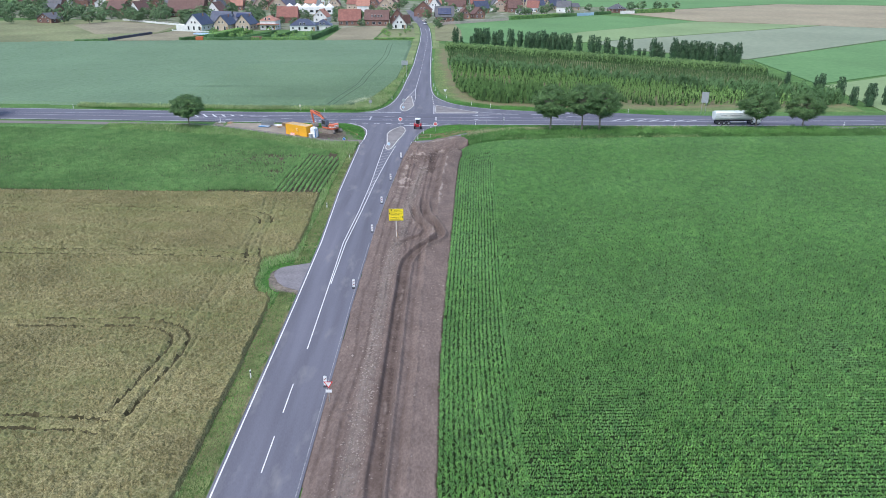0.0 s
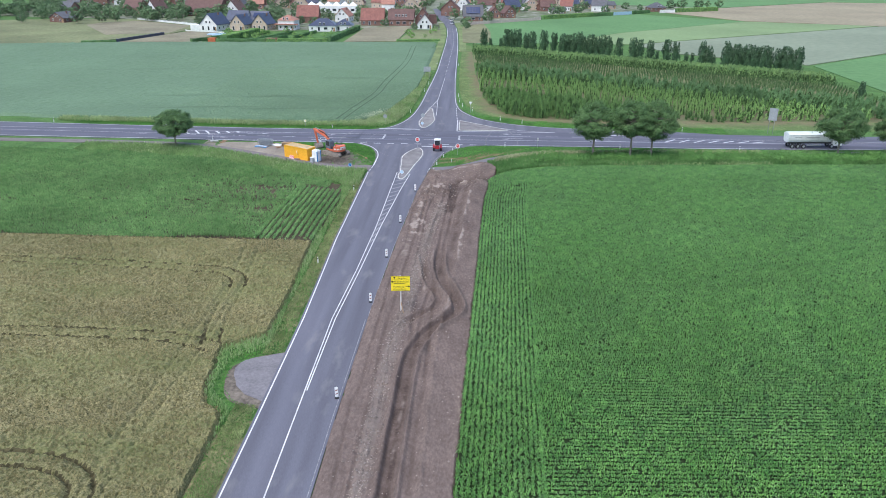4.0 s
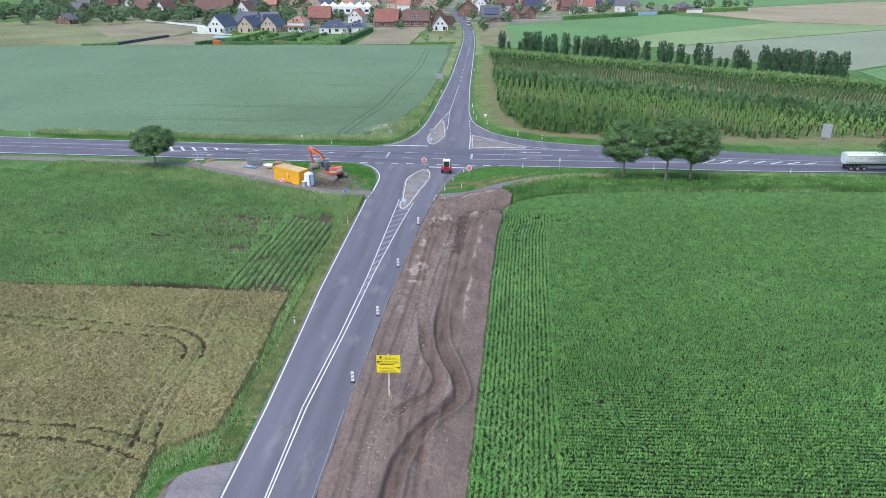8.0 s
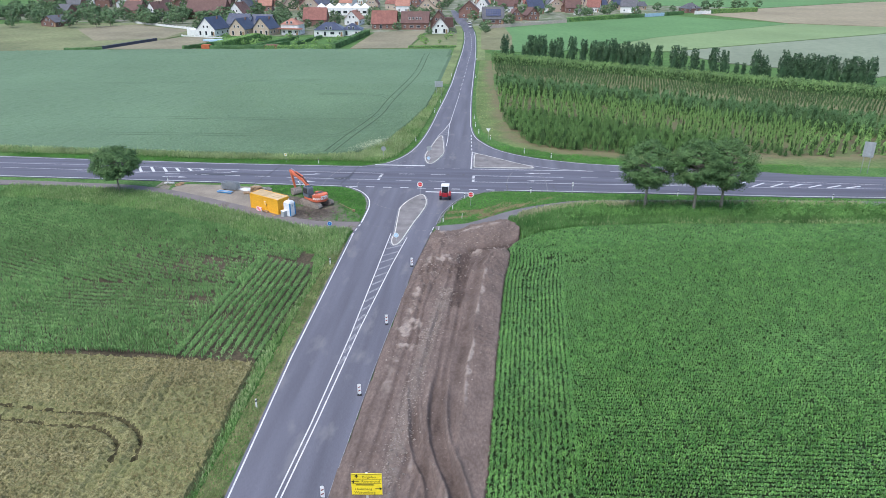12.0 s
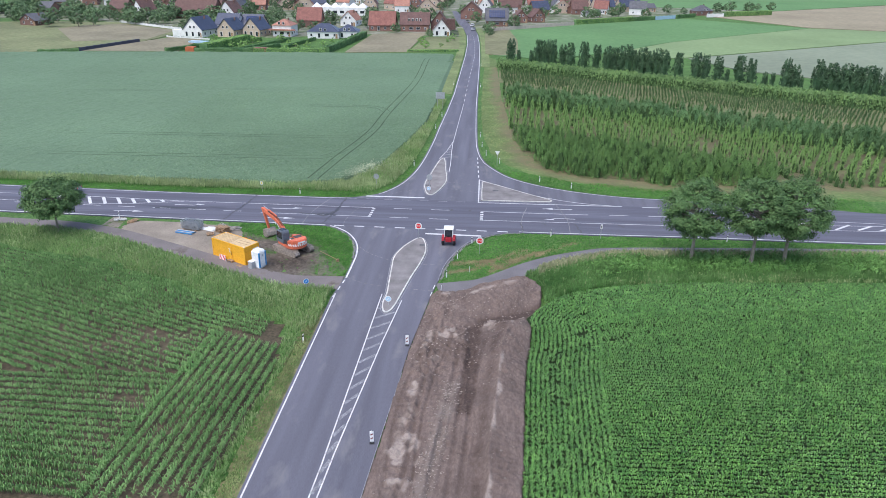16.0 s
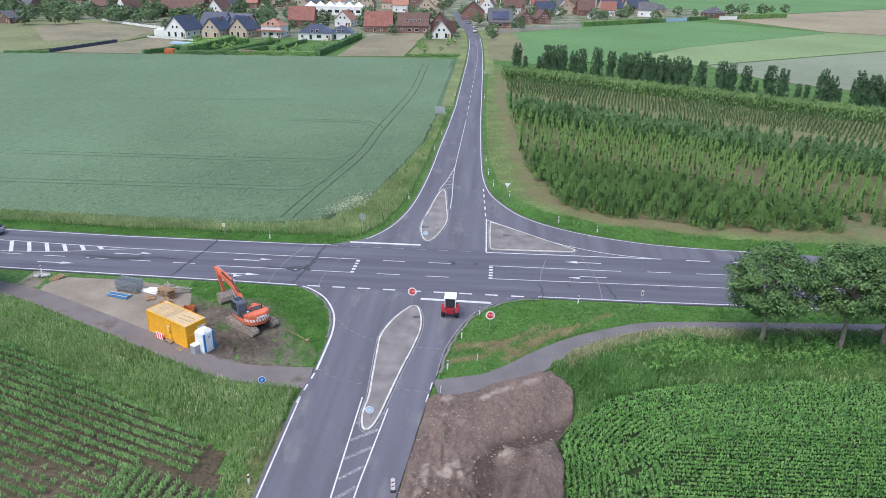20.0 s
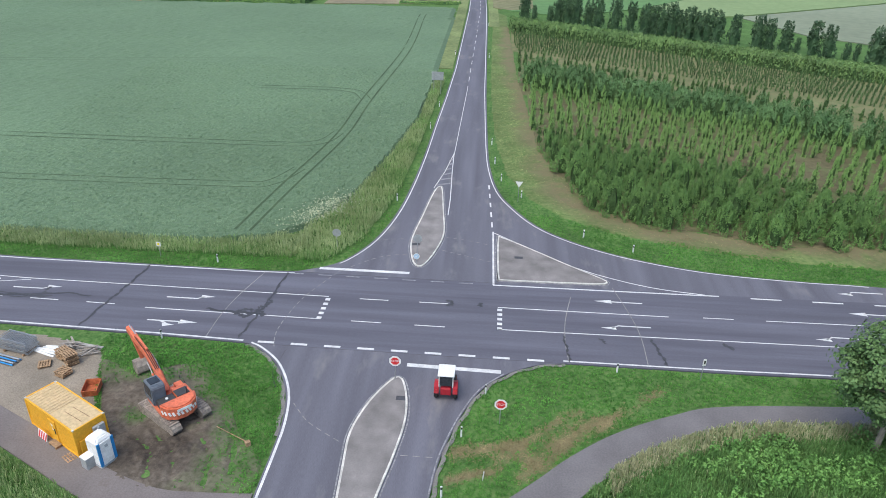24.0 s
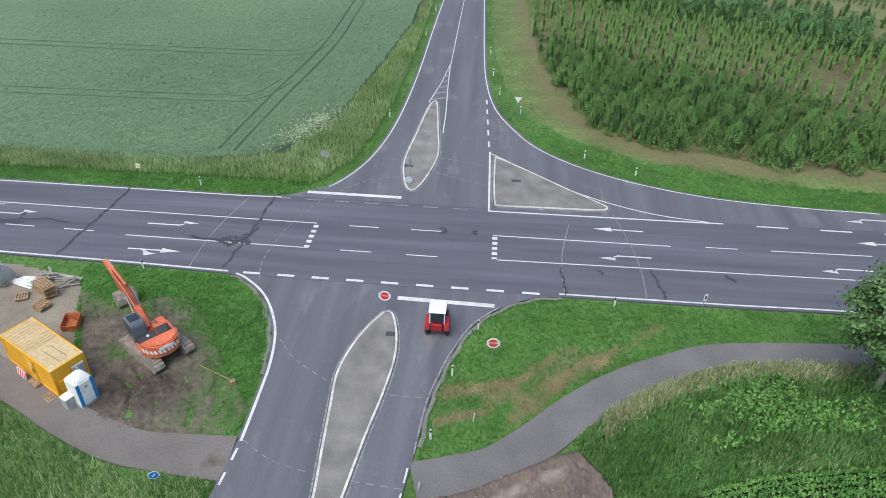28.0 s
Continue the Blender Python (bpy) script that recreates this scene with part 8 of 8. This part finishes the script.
for sy in (-1, 1):
    bm = box(bmesh.new(), 1.0, 0.03, 0.75, pose(4.3, sy * 1.225, 1.9))
    part("side_window", bm, M["glass"], cb)
    for x in (-6.2, -4.9, -3.6, 2.9, 4.4):
        wheel(t, x, sy * 1.0, 0.5, 0.32)
    bm = box(bmesh.new(), 0.06, 0.35, 0.2, pose(5.17, sy * 0.85, 0.85))
    part("headlight", bm, M["galv"], cb)


def car(x, y, rz, paint, label):
    c = empty("car", pose(x, y, 0, 0, 0, rz), label, "car", "cars")
    bm = bmesh.new()
    prism(bm, [(-2.05, 0.35), (2.1, 0.35), (2.15, 0.7), (1.95, 0.9), (1.0, 1.0), (-1.7, 1.05), (-2.1, 0.95)], -0.86, 0.86)
    bmesh.ops.bevel(bm, geom=list(bm.edges), offset=0.07, segments=2, affect="EDGES")
    part("body", bm, M[paint], c)
    bm = bmesh.new()
    prism(bm, [(-1.95, 0.95), (1.15, 0.95), (0.35, 1.46), (-1.35, 1.48)], -0.74, 0.74)
    bmesh.ops.bevel(bm, geom=list(bm.edges), offset=0.06, segments=2, affect="EDGES")
    part("windows", bm, M["glass"], c)
    bm = box(bmesh.new(), 1.65, 1.36, 0.05, pose(-0.5, 0, 1.45), 0.02)
    part("roof", bm, M[paint], c)
    for sx in (-1.3, 1.35):
        for sy in (-0.78, 0.78):
            wheel(c, sx, sy, 0.32, 0.2)
    for sy in (-0.6, 0.6):
        bm = box(bmesh.new(), 0.05, 0.3, 0.14, pose(2.12, sy, 0.68))
        part("headlight", bm, M["galv"], c)
        bm = box(bmesh.new(), 0.05, 0.28, 0.16, pose(-2.09, sy, 0.78))
        part("tail_light", bm, M["sign_red"], c)
    return c


car(-63, 16.0, 178, "silver", "silver hatchback car on the main road")
for k, (x, y, rz, p) in enumerate(((-3.5, 322, 80, "paint_white"), (-7, 345, 75, "silver"), (-2.2, 300, -100, "silver"))):
    car(x, y, rz, p, "small car parked by the village road")

# ---- village ----
def shared(name, sx, sy, sz, material):
    bm = box(bmesh.new(), sx, sy, sz)
    me = bpy.data.meshes.new(name)
    bm.to_mesh(me)
    bm.free()
    me.materials.append(material)
    return me


WIN = {k: (shared("window", w, 0.12, h, M["paint_white"]), shared("pane", w - 0.22, 0.05, h - 0.22, M["glass"])) for k, (w, h) in {"small": (1.1, 1.3), "wide": (2.2, 1.4), "tall": (1.3, 2.2)}.items()}


def opening(parent, kind, m):
    a = new("window", WIN[kind][0])
    a.parent = parent
    a.matrix_local = m
    b = new("pane", WIN[kind][1])
    b.parent = a
    b.matrix_local = pose(0, -0.06, 0.11)


PLOTS = []


def house(x, y, w, d, eave, ridge, rz, wall, roof, label, gable=True, hip=False, wins=("small", "small"), over=0.45, chimney=True, upper=True):
    """A house with its front towards -y. gable: the gable faces the front; hip: a hipped roof."""
    PLOTS.append((x, y + d / 2, max(w, d) / 2))
    h = empty("house", pose(x, y + d / 2, -0.1, 0, 0, rz), label, "house", "village houses")
    a, b = (w, d) if gable else (d, w)          # a: across the ridge, b: along it
    turn = Matrix() if gable else pose(0, 0, 0, 0, 0, 90)
    bm = bmesh.new()
    if hip:
        box(bm, w, d, eave)
    else:
        prism(bm, [(-a / 2, 0), (a / 2, 0), (a / 2, eave), (0, ridge - 0.1), (-a / 2, eave)], -b / 2, b / 2, turn)
    part("wall", bm, M[wall], h)
    t = 0.2
    if hip:
        bm = bmesh.new()
        W, D, rl = w / 2 + over, d / 2 + over, max(0.5, w / 2 - d / 2)
        vs = [bm.verts.new(p) for p in ((-W, -D, eave), (W, -D, eave), (W, D, eave), (-W, D, eave), (-rl, 0, ridge), (rl, 0, ridge))]
        for q in ((0, 1, 5, 4), (1, 2, 5), (2, 3, 4, 5), (3, 0, 4), (3, 2, 1, 0)):
            bm.faces.new([vs[i] for i in q])
        part("roof", bm, M[roof], h)
    else:
        s = (ridge - eave) / (a / 2)
        for k in (-1, 1):
            bm = bmesh.new()
            e = a / 2 + over
            prism(bm, [(0, ridge), (k * e, ridge - s * e), (k * e, ridge - s * e + t), (0, ridge + t)], -b / 2 - over, b / 2 + over, turn)
            part("roof", bm, M[roof], h)
    if chimney:
        bm = box(bmesh.new(), 0.6, 0.6, 1.5, pose(w * 0.18, d * 0.1, ridge - 1.1))
        part("chimney", bm, M["brick_dark"], h)
    n = len(wins)
    for k, kind in enumerate(wins):
        px = (k + 0.5) / n * w - w / 2
        opening(h, kind, pose(px, -d / 2 - 0.04, 0.35 if kind == "tall" else 1.0))
        opening(h, "small", pose(w / 2 + 0.04, (k + 0.5) / n * d - d / 2, 1.0, 0, 0, 90))
        opening(h, "small", pose(-w / 2 - 0.04, (k + 0.5) / n * d - d / 2, 1.0, 0, 0, -90))
    if gable and upper:
        for px in (-1.1, 1.1) if w > 7 else (0,):
            opening(h, "small", pose(px, -d / 2 - 0.04, eave + 0.4))
    bm = box(bmesh.new(), 1.05, 0.1, 2.1, pose(w / 2 - 1.0, -d / 2 - 0.03, 0.1))
    part("door", bm, M["wood"], h)
    return h


def panels(h, m, nx, ny, w=1.0, d=1.6):
    for i in range(nx):
        for j in range(ny):
            bm = box(bmesh.new(), w - 0.05, d - 0.05, 0.06, m @ pose((i - nx / 2 + 0.5) * w, (j - ny / 2 + 0.5) * d, 0))
            part("solar_panel", bm, M["solar"], h)


h = house(-134, 247, 10.5, 13, 3.6, 9.0, -14, "plaster", "roof_blue", "white modern house with a glazed gable and blue roof", wins=("tall", "tall", "tall"))
bm = box(bmesh.new(), 9, 5, 3.0, pose(-7.5, -3.5, 0))
part("annex", bm, M["plaster"], h)
house(-119, 249, 9.0, 11, 3.6, 8.4, -12, "beige", "roof_blue", "beige brick gable house with a dark blue roof", wins=("tall", "tall"))
h = house(-107.5, 252.5, 9.2, 11, 3.6, 8.6, -12, "beige", "roof_blue", "beige brick gable house with a dark blue roof", wins=("tall", "tall", "tall"))
house(-126, 268, 12, 10, 4.2, 9.0, -10, "plaster", "roof_blue", "white house with a steep blue roof", gable=False)
h = house(-114, 270, 11, 9, 4.0, 8.6, -8, "beige", "roof_blue", "house with solar panels on its blue roof", gable=False)
panels(h, pose(0, -2.6, 6.9, 42), 6, 2)
h = house(-94, 256, 9.5, 9, 5.2, 8.0, -6, "plaster", "roof_orange", "white two-storey house with an orange hipped roof", hip=True, wins=("small", "wide", "small"))
bm = prism(bmesh.new(), [(-6.8, 2.9), (6.8, 2.9), (6.2, 3.5), (-6.2, 3.5)], -6, -3)
part("porch_roof", bm, M["roof_orange"], h)
h = house(-73, 250.5, 15, 10, 3.1, 6.6, 2, "plaster", "roof_blue", "white bungalow with a large dark blue hipped roof", hip=True, wins=("small", "tall", "wide", "small"))
house(-62, 254, 10, 9, 3.1, 6.0, 2, "plaster", "roof_blue", "white bungalow wing with a dark blue hipped roof", hip=True, wins=("tall", "small"))
house(-93, 302, 13, 11, 4.0, 10.0, 4, "brick", "roof_red", "red-tiled brick house behind the gardens", gable=False)
house(-72, 311, 9, 10, 3.6, 8.0, -8, "plaster", "roof_orange", "white gable house with an orange roof")
house(-50.3, 288, 13.5, 11, 3.4, 9.6, 2, "brick", "roof_red", "brick house with a steep red roof", gable=False, wins=("small", "tall", "small", "small"))
h = house(-33, 288.5, 15, 11, 3.8, 9.2, 2, "brick", "roof_brown", "long brown-roofed brick house with white windows", gable=False, wins=("small", "wide", "wide", "small"))
for px in (-3, -1, 1, 3):
    opening(h, "small", pose(px, -4.3, 5.3))
h = house(-20.5, 296, 9, 9, 4.0, 9.6, 2, "brick", "roof_brown", "brick gable house with a brown roof")
h = house(-17.5, 269, 8.6, 11, 2.9, 8.2, 3, "plaster", "roof_brown", "white gable house with a brown roof at the village edge", wins=("tall", "tall"))
bm = prism(bmesh.new(), [(-2, 2.6), (4.0, 2.6), (3.6, 7.6), (-0.4, 7.6)], 1, 6, pose(3, 0, 0))
part("side_roof", bm, M["roof_brown"], h)
house(-6, 366, 13, 11, 4.8, 10.5, 0, "brick", "roof_brown", "brick gable house beside the village road")
h = house(10, 323.5, 12.5, 10, 3.4, 9.6, 4, "brick", "roof_grey", "brick house with solar panels on its grey roof", gable=False, wins=("small", "wide", "small"))
panels(h, pose(0, -3.0, 6.7, 50), 9, 3, 1.0, 1.6)
house(24, 348, 8, 8, 3.2, 7.2, 10, "brick", "roof_brown", "small brick house behind the garden wall")
house(34, 352, 8, 8, 3.2, 7.6, 20, "brick", "roof_brown", "small brick house behind the garden wall")
house(51, 424, 9, 10, 4.2, 9.2, 12, "plaster", "roof_grey", "white gable house with a dark roof")
house(64, 424, 12, 11, 4.0, 9.5, 10, "brick", "roof_brown", "brick house with a brown roof")
house(85, 436, 14, 11, 4.4, 10.0, 16, "beige", "roof_blue", "house with a broad dark blue roof", gable=False)
house(105, 450, 16, 10, 3.8, 9.0, 18, "beige", "roof_blue", "house with a long dark blue roof", gable=False)
house(118, 447, 10, 8, 3.0, 5.6, 20, "beige", "roof_grey", "low house with a grey roof", gable=False)
house(72, 396, 12, 6, 2.8, 4.2, 20, "plaster", "roof_grey", "low white garden building", gable=False, chimney=False)
house(151, 425, 12, 9, 2.8, 6.5, 25, "brick", "roof_grey", "dark-roofed cottage at the field edge", hip=True)
house(-242, 286, 12, 10, 2.8, 6.0, -20, "brick_dark", "roof_grey", "dark brick bungalow at the meadow")
house(-275, 352, 13, 10, 3.4, 7.6, -18, "brick", "roof_grey", "brick house with a grey roof", gable=False)
house(-226, 352, 13, 10, 4.8, 10.0, -14, "brick", "roof_brown", "red brick house with a steep roof", gable=False, wins=("small", "small", "small"))
house(-208, 344, 9, 11, 4.4, 10.0, -22, "plaster", "roof_brown", "white gable house among trees")
house(-173, 342, 26, 13, 4.0, 12.0, -6, "brick", "roof_brown", "large brick farmhouse with a brown roof", gable=False, wins=("wide", "wide", "wide"))
house(-151, 338, 10, 12, 4.6, 10.5, -10, "plaster", "roof_brown", "white gable house with a brown roof")
house(-160, 372, 11, 11, 5, 11, -6, "plaster", "roof_grey", "white gable house behind the farm")
hall = empty("market_hall", pose(-93, 386, -0.1, 0, 0, 3), "long white hall with peaked tent roofs", "hall")
bm = box(bmesh.new(), 36, 12, 5.0)
part("wall", bm, M["plaster"], hall)
for k in range(6):
    bm = bmesh.new()
    rod(bm, 4.2, 2.6, pose(-15 + 6 * k, 0, 5.0, 0, 0, 45), 4, 0.15)
    part("roof_peak", bm, M["paint_white"], hall)
for k in range(8):
    bm = box(bmesh.new(), 2.6, 0.1, 1.6, pose(-15.5 + 4.4 * k, -6.03, 1.4))
    part("window", bm, M["glass"], hall)
r2 = random.Random(5)
roofs = ("roof_brown", "roof_red", "roof_grey", "roof_brown", "roof_blue", "roof_orange")
for k in range(81):
    x = -340 + (k % 27) * 17.0 + r2.uniform(-5, 5)
    y = 400 + 0.12 * abs(x + 60) + (k // 27) * 40 + r2.uniform(-12, 12)
    if abs(x + 93) < 26 and y < 415 or -26 < x < -6:
        continue
    g = r2.random() < 0.5
    house(x, y, r2.uniform(9, 14), r2.uniform(9, 11), r2.uniform(3.4, 5), r2.uniform(8.5, 11), r2.uniform(-20, 20), r2.choice(("brick", "brick", "plaster", "beige")), roofs[k % 6], "village house with a tiled pitched roof", gable=g)

# garden walls, fences and hedges
for a, b, hgt, mname, lab in (((8, 296), (55, 337), 1.9, "garden_wall", "long pale brick garden wall"), ((-205, 311.5), (-151.5, 275.8), 1.0, "plaster", "low white garden wall with pillars"), ((-148, 246), (-124, 238), 0.5, "plaster", "low white plot wall"), ((111, 384), (126, 395.5), 2.0, "pale_blue", "blue-grey garden fence"), ((150, 410), (162, 414), 2.2, "plaster", "white wall by the cottage"), ((-161, 192), (-151.5, 225), 1.3, "roof_blue", "dark screen fence along the plot")):
    dx, dy = b[0] - a[0], b[1] - a[1]
    w = empty("garden_wall", pose((a[0] + b[0]) / 2, (a[1] + b[1]) / 2, -0.1, 0, 0, math.degrees(math.atan2(dy, dx))), lab, "wall", "garden walls")
    le = math.hypot(dx, dy)
    bm = box(bmesh.new(), le, 0.24, hgt)
    part("wall_run", bm, M[mname], w)
    bm = box(bmesh.new(), le + 0.1, 0.34, 0.08, pose(0, 0, hgt))
    part("coping", bm, M[mname], w)
    for k in range(int(le / 4) + 1):
        bm = box(bmesh.new(), 0.4, 0.4, hgt + 0.3, pose(-le / 2 + 4 * k, 0, 0))
        part("pillar", bm, M[mname], w)


def hedge(a, b, h, w, leaf, label):
    a, b = np.array(a, float), np.array(b, float)
    le = np.linalg.norm(b - a)
    n = int(le * (2 * h + w) * 9)
    u, s = rng.random(n), rng.uniform(-1, 1, n)
    face = rng.random(n) < w / (2 * h + w)
    d = (b - a) / le
    nn = np.array([-d[1], d[0]])
    off = np.where(face, s * w / 2, np.sign(s) * w / 2)
    z = np.where(face, h, rng.random(n) * h)
    p = np.c_[a + u[:, None] * (b - a) + off[:, None] * nn, z] + rng.normal(0, 0.07, (n, 3))
    nrm = np.where(face[:, None], np.array([[0, 0, 1.0]]), np.c_[np.sign(s)[:, None] * nn, np.full(n, 0.3)])
    v, f = leaf_quads(p, nrm, np.full(n, 0.28))
    root = empty("hedge", Matrix(), label, "hedge", "garden hedges")
    ob = new("foliage", mesh_np("foliage", v, f, M[leaf]))
    ob.parent = root
    bm = bmesh.new()
    q = nn * (w / 2 - 0.15)
    slab(bm, [tuple(a + q), tuple(a - q), tuple(b - q), tuple(b + q)], -0.1, h - 0.15)
    part("core", bm, M["leaf_dark"], root)


for a, b, h, w, leaf in (((-125, 193), (-112.5, 216), 1.6, 1.4, "leaf_dark"), ((-112.5, 216), (-99, 238), 1.6, 1.3, "leaf_light"), ((-113, 194), (-84, 199.5), 1.7, 2.0, "leaf_dark"), ((-92, 198), (-84, 216), 1.6, 1.6, "leaf_dark"), ((-89, 196), (-60, 200.5), 1.8, 1.6, "leaf_light"), ((-59.5, 200.5), (-54.5, 262), 2.4, 2.2, "leaf_dark"), ((-97, 199), (-86, 240), 1.4, 1.2, "leaf_dark"), ((-80, 214), (-75, 244), 1.3, 1.2, "leaf_dark"), ((-110, 196), (-104, 232), 3.2, 4.0, "leaf_light"), ((56, 342), (94, 371), 2.6, 2.2, "leaf_light"), ((94, 371.5), (110, 383), 2.2, 1.6, "leaf_dark"), ((126.5, 396.5), (142, 410), 2.2, 1.6, "leaf_dark"), ((163, 416), (200, 436), 3.0, 3.0, "leaf_light"), ((-176, 187), (-161, 191), 0.9, 1.2, "leaf_dark"), ((-27, 208), (-5.5, 211.5), 0.8, 1.4, "leaf_light")):
    hedge(a, b, h, w, leaf, "clipped green garden hedge by the village")
bm = box(bmesh.new(), 5.5, 3, 2.0, pose(-86.5, 197.5, -0.1))
s = tagged(part("garden_shed", bm, M["roof_red"]), "small red garden shed at the hedge", "shed")
bm = box(bmesh.new(), 3.6, 3, 2.0, pose(-115.5, 196, -0.1))
tagged(part("garden_shed", bm, M["rust"]), "small orange garden shed at the hedge", "shed")
bm = box(bmesh.new(), 9, 3.4, 0.8, pose(-124, 226, -0.1, 0, 0, -8))
tagged(part("pool_cover", bm, M["pale_blue"]), "pale blue covered pool on the plot", "pool")

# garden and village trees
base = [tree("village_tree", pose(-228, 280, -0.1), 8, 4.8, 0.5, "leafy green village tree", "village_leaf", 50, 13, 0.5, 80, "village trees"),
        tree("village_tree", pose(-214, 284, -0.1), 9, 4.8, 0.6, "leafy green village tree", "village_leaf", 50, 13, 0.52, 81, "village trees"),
        tree("village_tree", pose(-98, 215, -0.1), 3.4, 1.9, 0.4, "small light green garden bush", "leaf_light", 14, 28, 0.26, 82, "village trees")]
spots = [(-221, 318), (-235, 300), (-196, 308), (-186, 306), (-178, 309), (-168, 318), (-186, 340), (-200, 330), (-150, 363), (-140, 330), (-116, 313), (-137, 395), (-120, 340), (-106, 330), (-60, 300), (-84, 330), (-64, 345), (-40, 330), (-30, 350), (-12, 380), (6, 390), (16, 380), (30, 400), (40, 385), (20, 310), (-2, 335), (48, 395), (60, 440), (95, 425), (112, 432), (128, 430), (138, 425), (165, 440), (176, 450), (190, 452), (204, 474), (212, 470), (-255, 300), (-262, 280), (-290, 300), (-300, 330), (-320, 300)]
for k in range(150):
    spots.append((r2.uniform(-350, 120), r2.uniform(330, 540)))
for k in range(90):
    spots.append((r2.uniform(-330, -140), r2.uniform(316, 390)))
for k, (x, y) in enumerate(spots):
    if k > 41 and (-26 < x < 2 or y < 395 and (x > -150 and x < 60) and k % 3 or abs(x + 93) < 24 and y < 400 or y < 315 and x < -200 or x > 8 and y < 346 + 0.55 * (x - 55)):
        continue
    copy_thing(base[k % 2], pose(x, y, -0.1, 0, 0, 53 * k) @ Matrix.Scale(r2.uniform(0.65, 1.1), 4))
r3 = random.Random(9)
placed = 0
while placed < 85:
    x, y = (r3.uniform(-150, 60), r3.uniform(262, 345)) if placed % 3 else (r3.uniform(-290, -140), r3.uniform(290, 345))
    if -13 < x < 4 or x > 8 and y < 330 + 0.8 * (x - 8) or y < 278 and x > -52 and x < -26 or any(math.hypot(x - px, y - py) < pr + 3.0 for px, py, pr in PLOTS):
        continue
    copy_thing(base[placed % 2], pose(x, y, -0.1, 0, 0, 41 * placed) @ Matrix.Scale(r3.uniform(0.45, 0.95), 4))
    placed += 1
for k, (x, y) in enumerate(((-103, 210), (-78, 204), (-74, 206), (-95, 222), (-70, 210), (-66, 222), (-100, 228), (-118, 228), (-88, 232), (-82, 224), (-20, 216), (-22, 226), (-14, 224), (-24, 236), (-10, 250), (-12, 240), (5, 299), (-109, 240), (-64, 232), (-97, 206))):
    copy_thing(base[2], pose(x, y, -0.1, 0, 0, 77 * k) @ Matrix.Scale(r2.uniform(0.6, 1.3), 4))
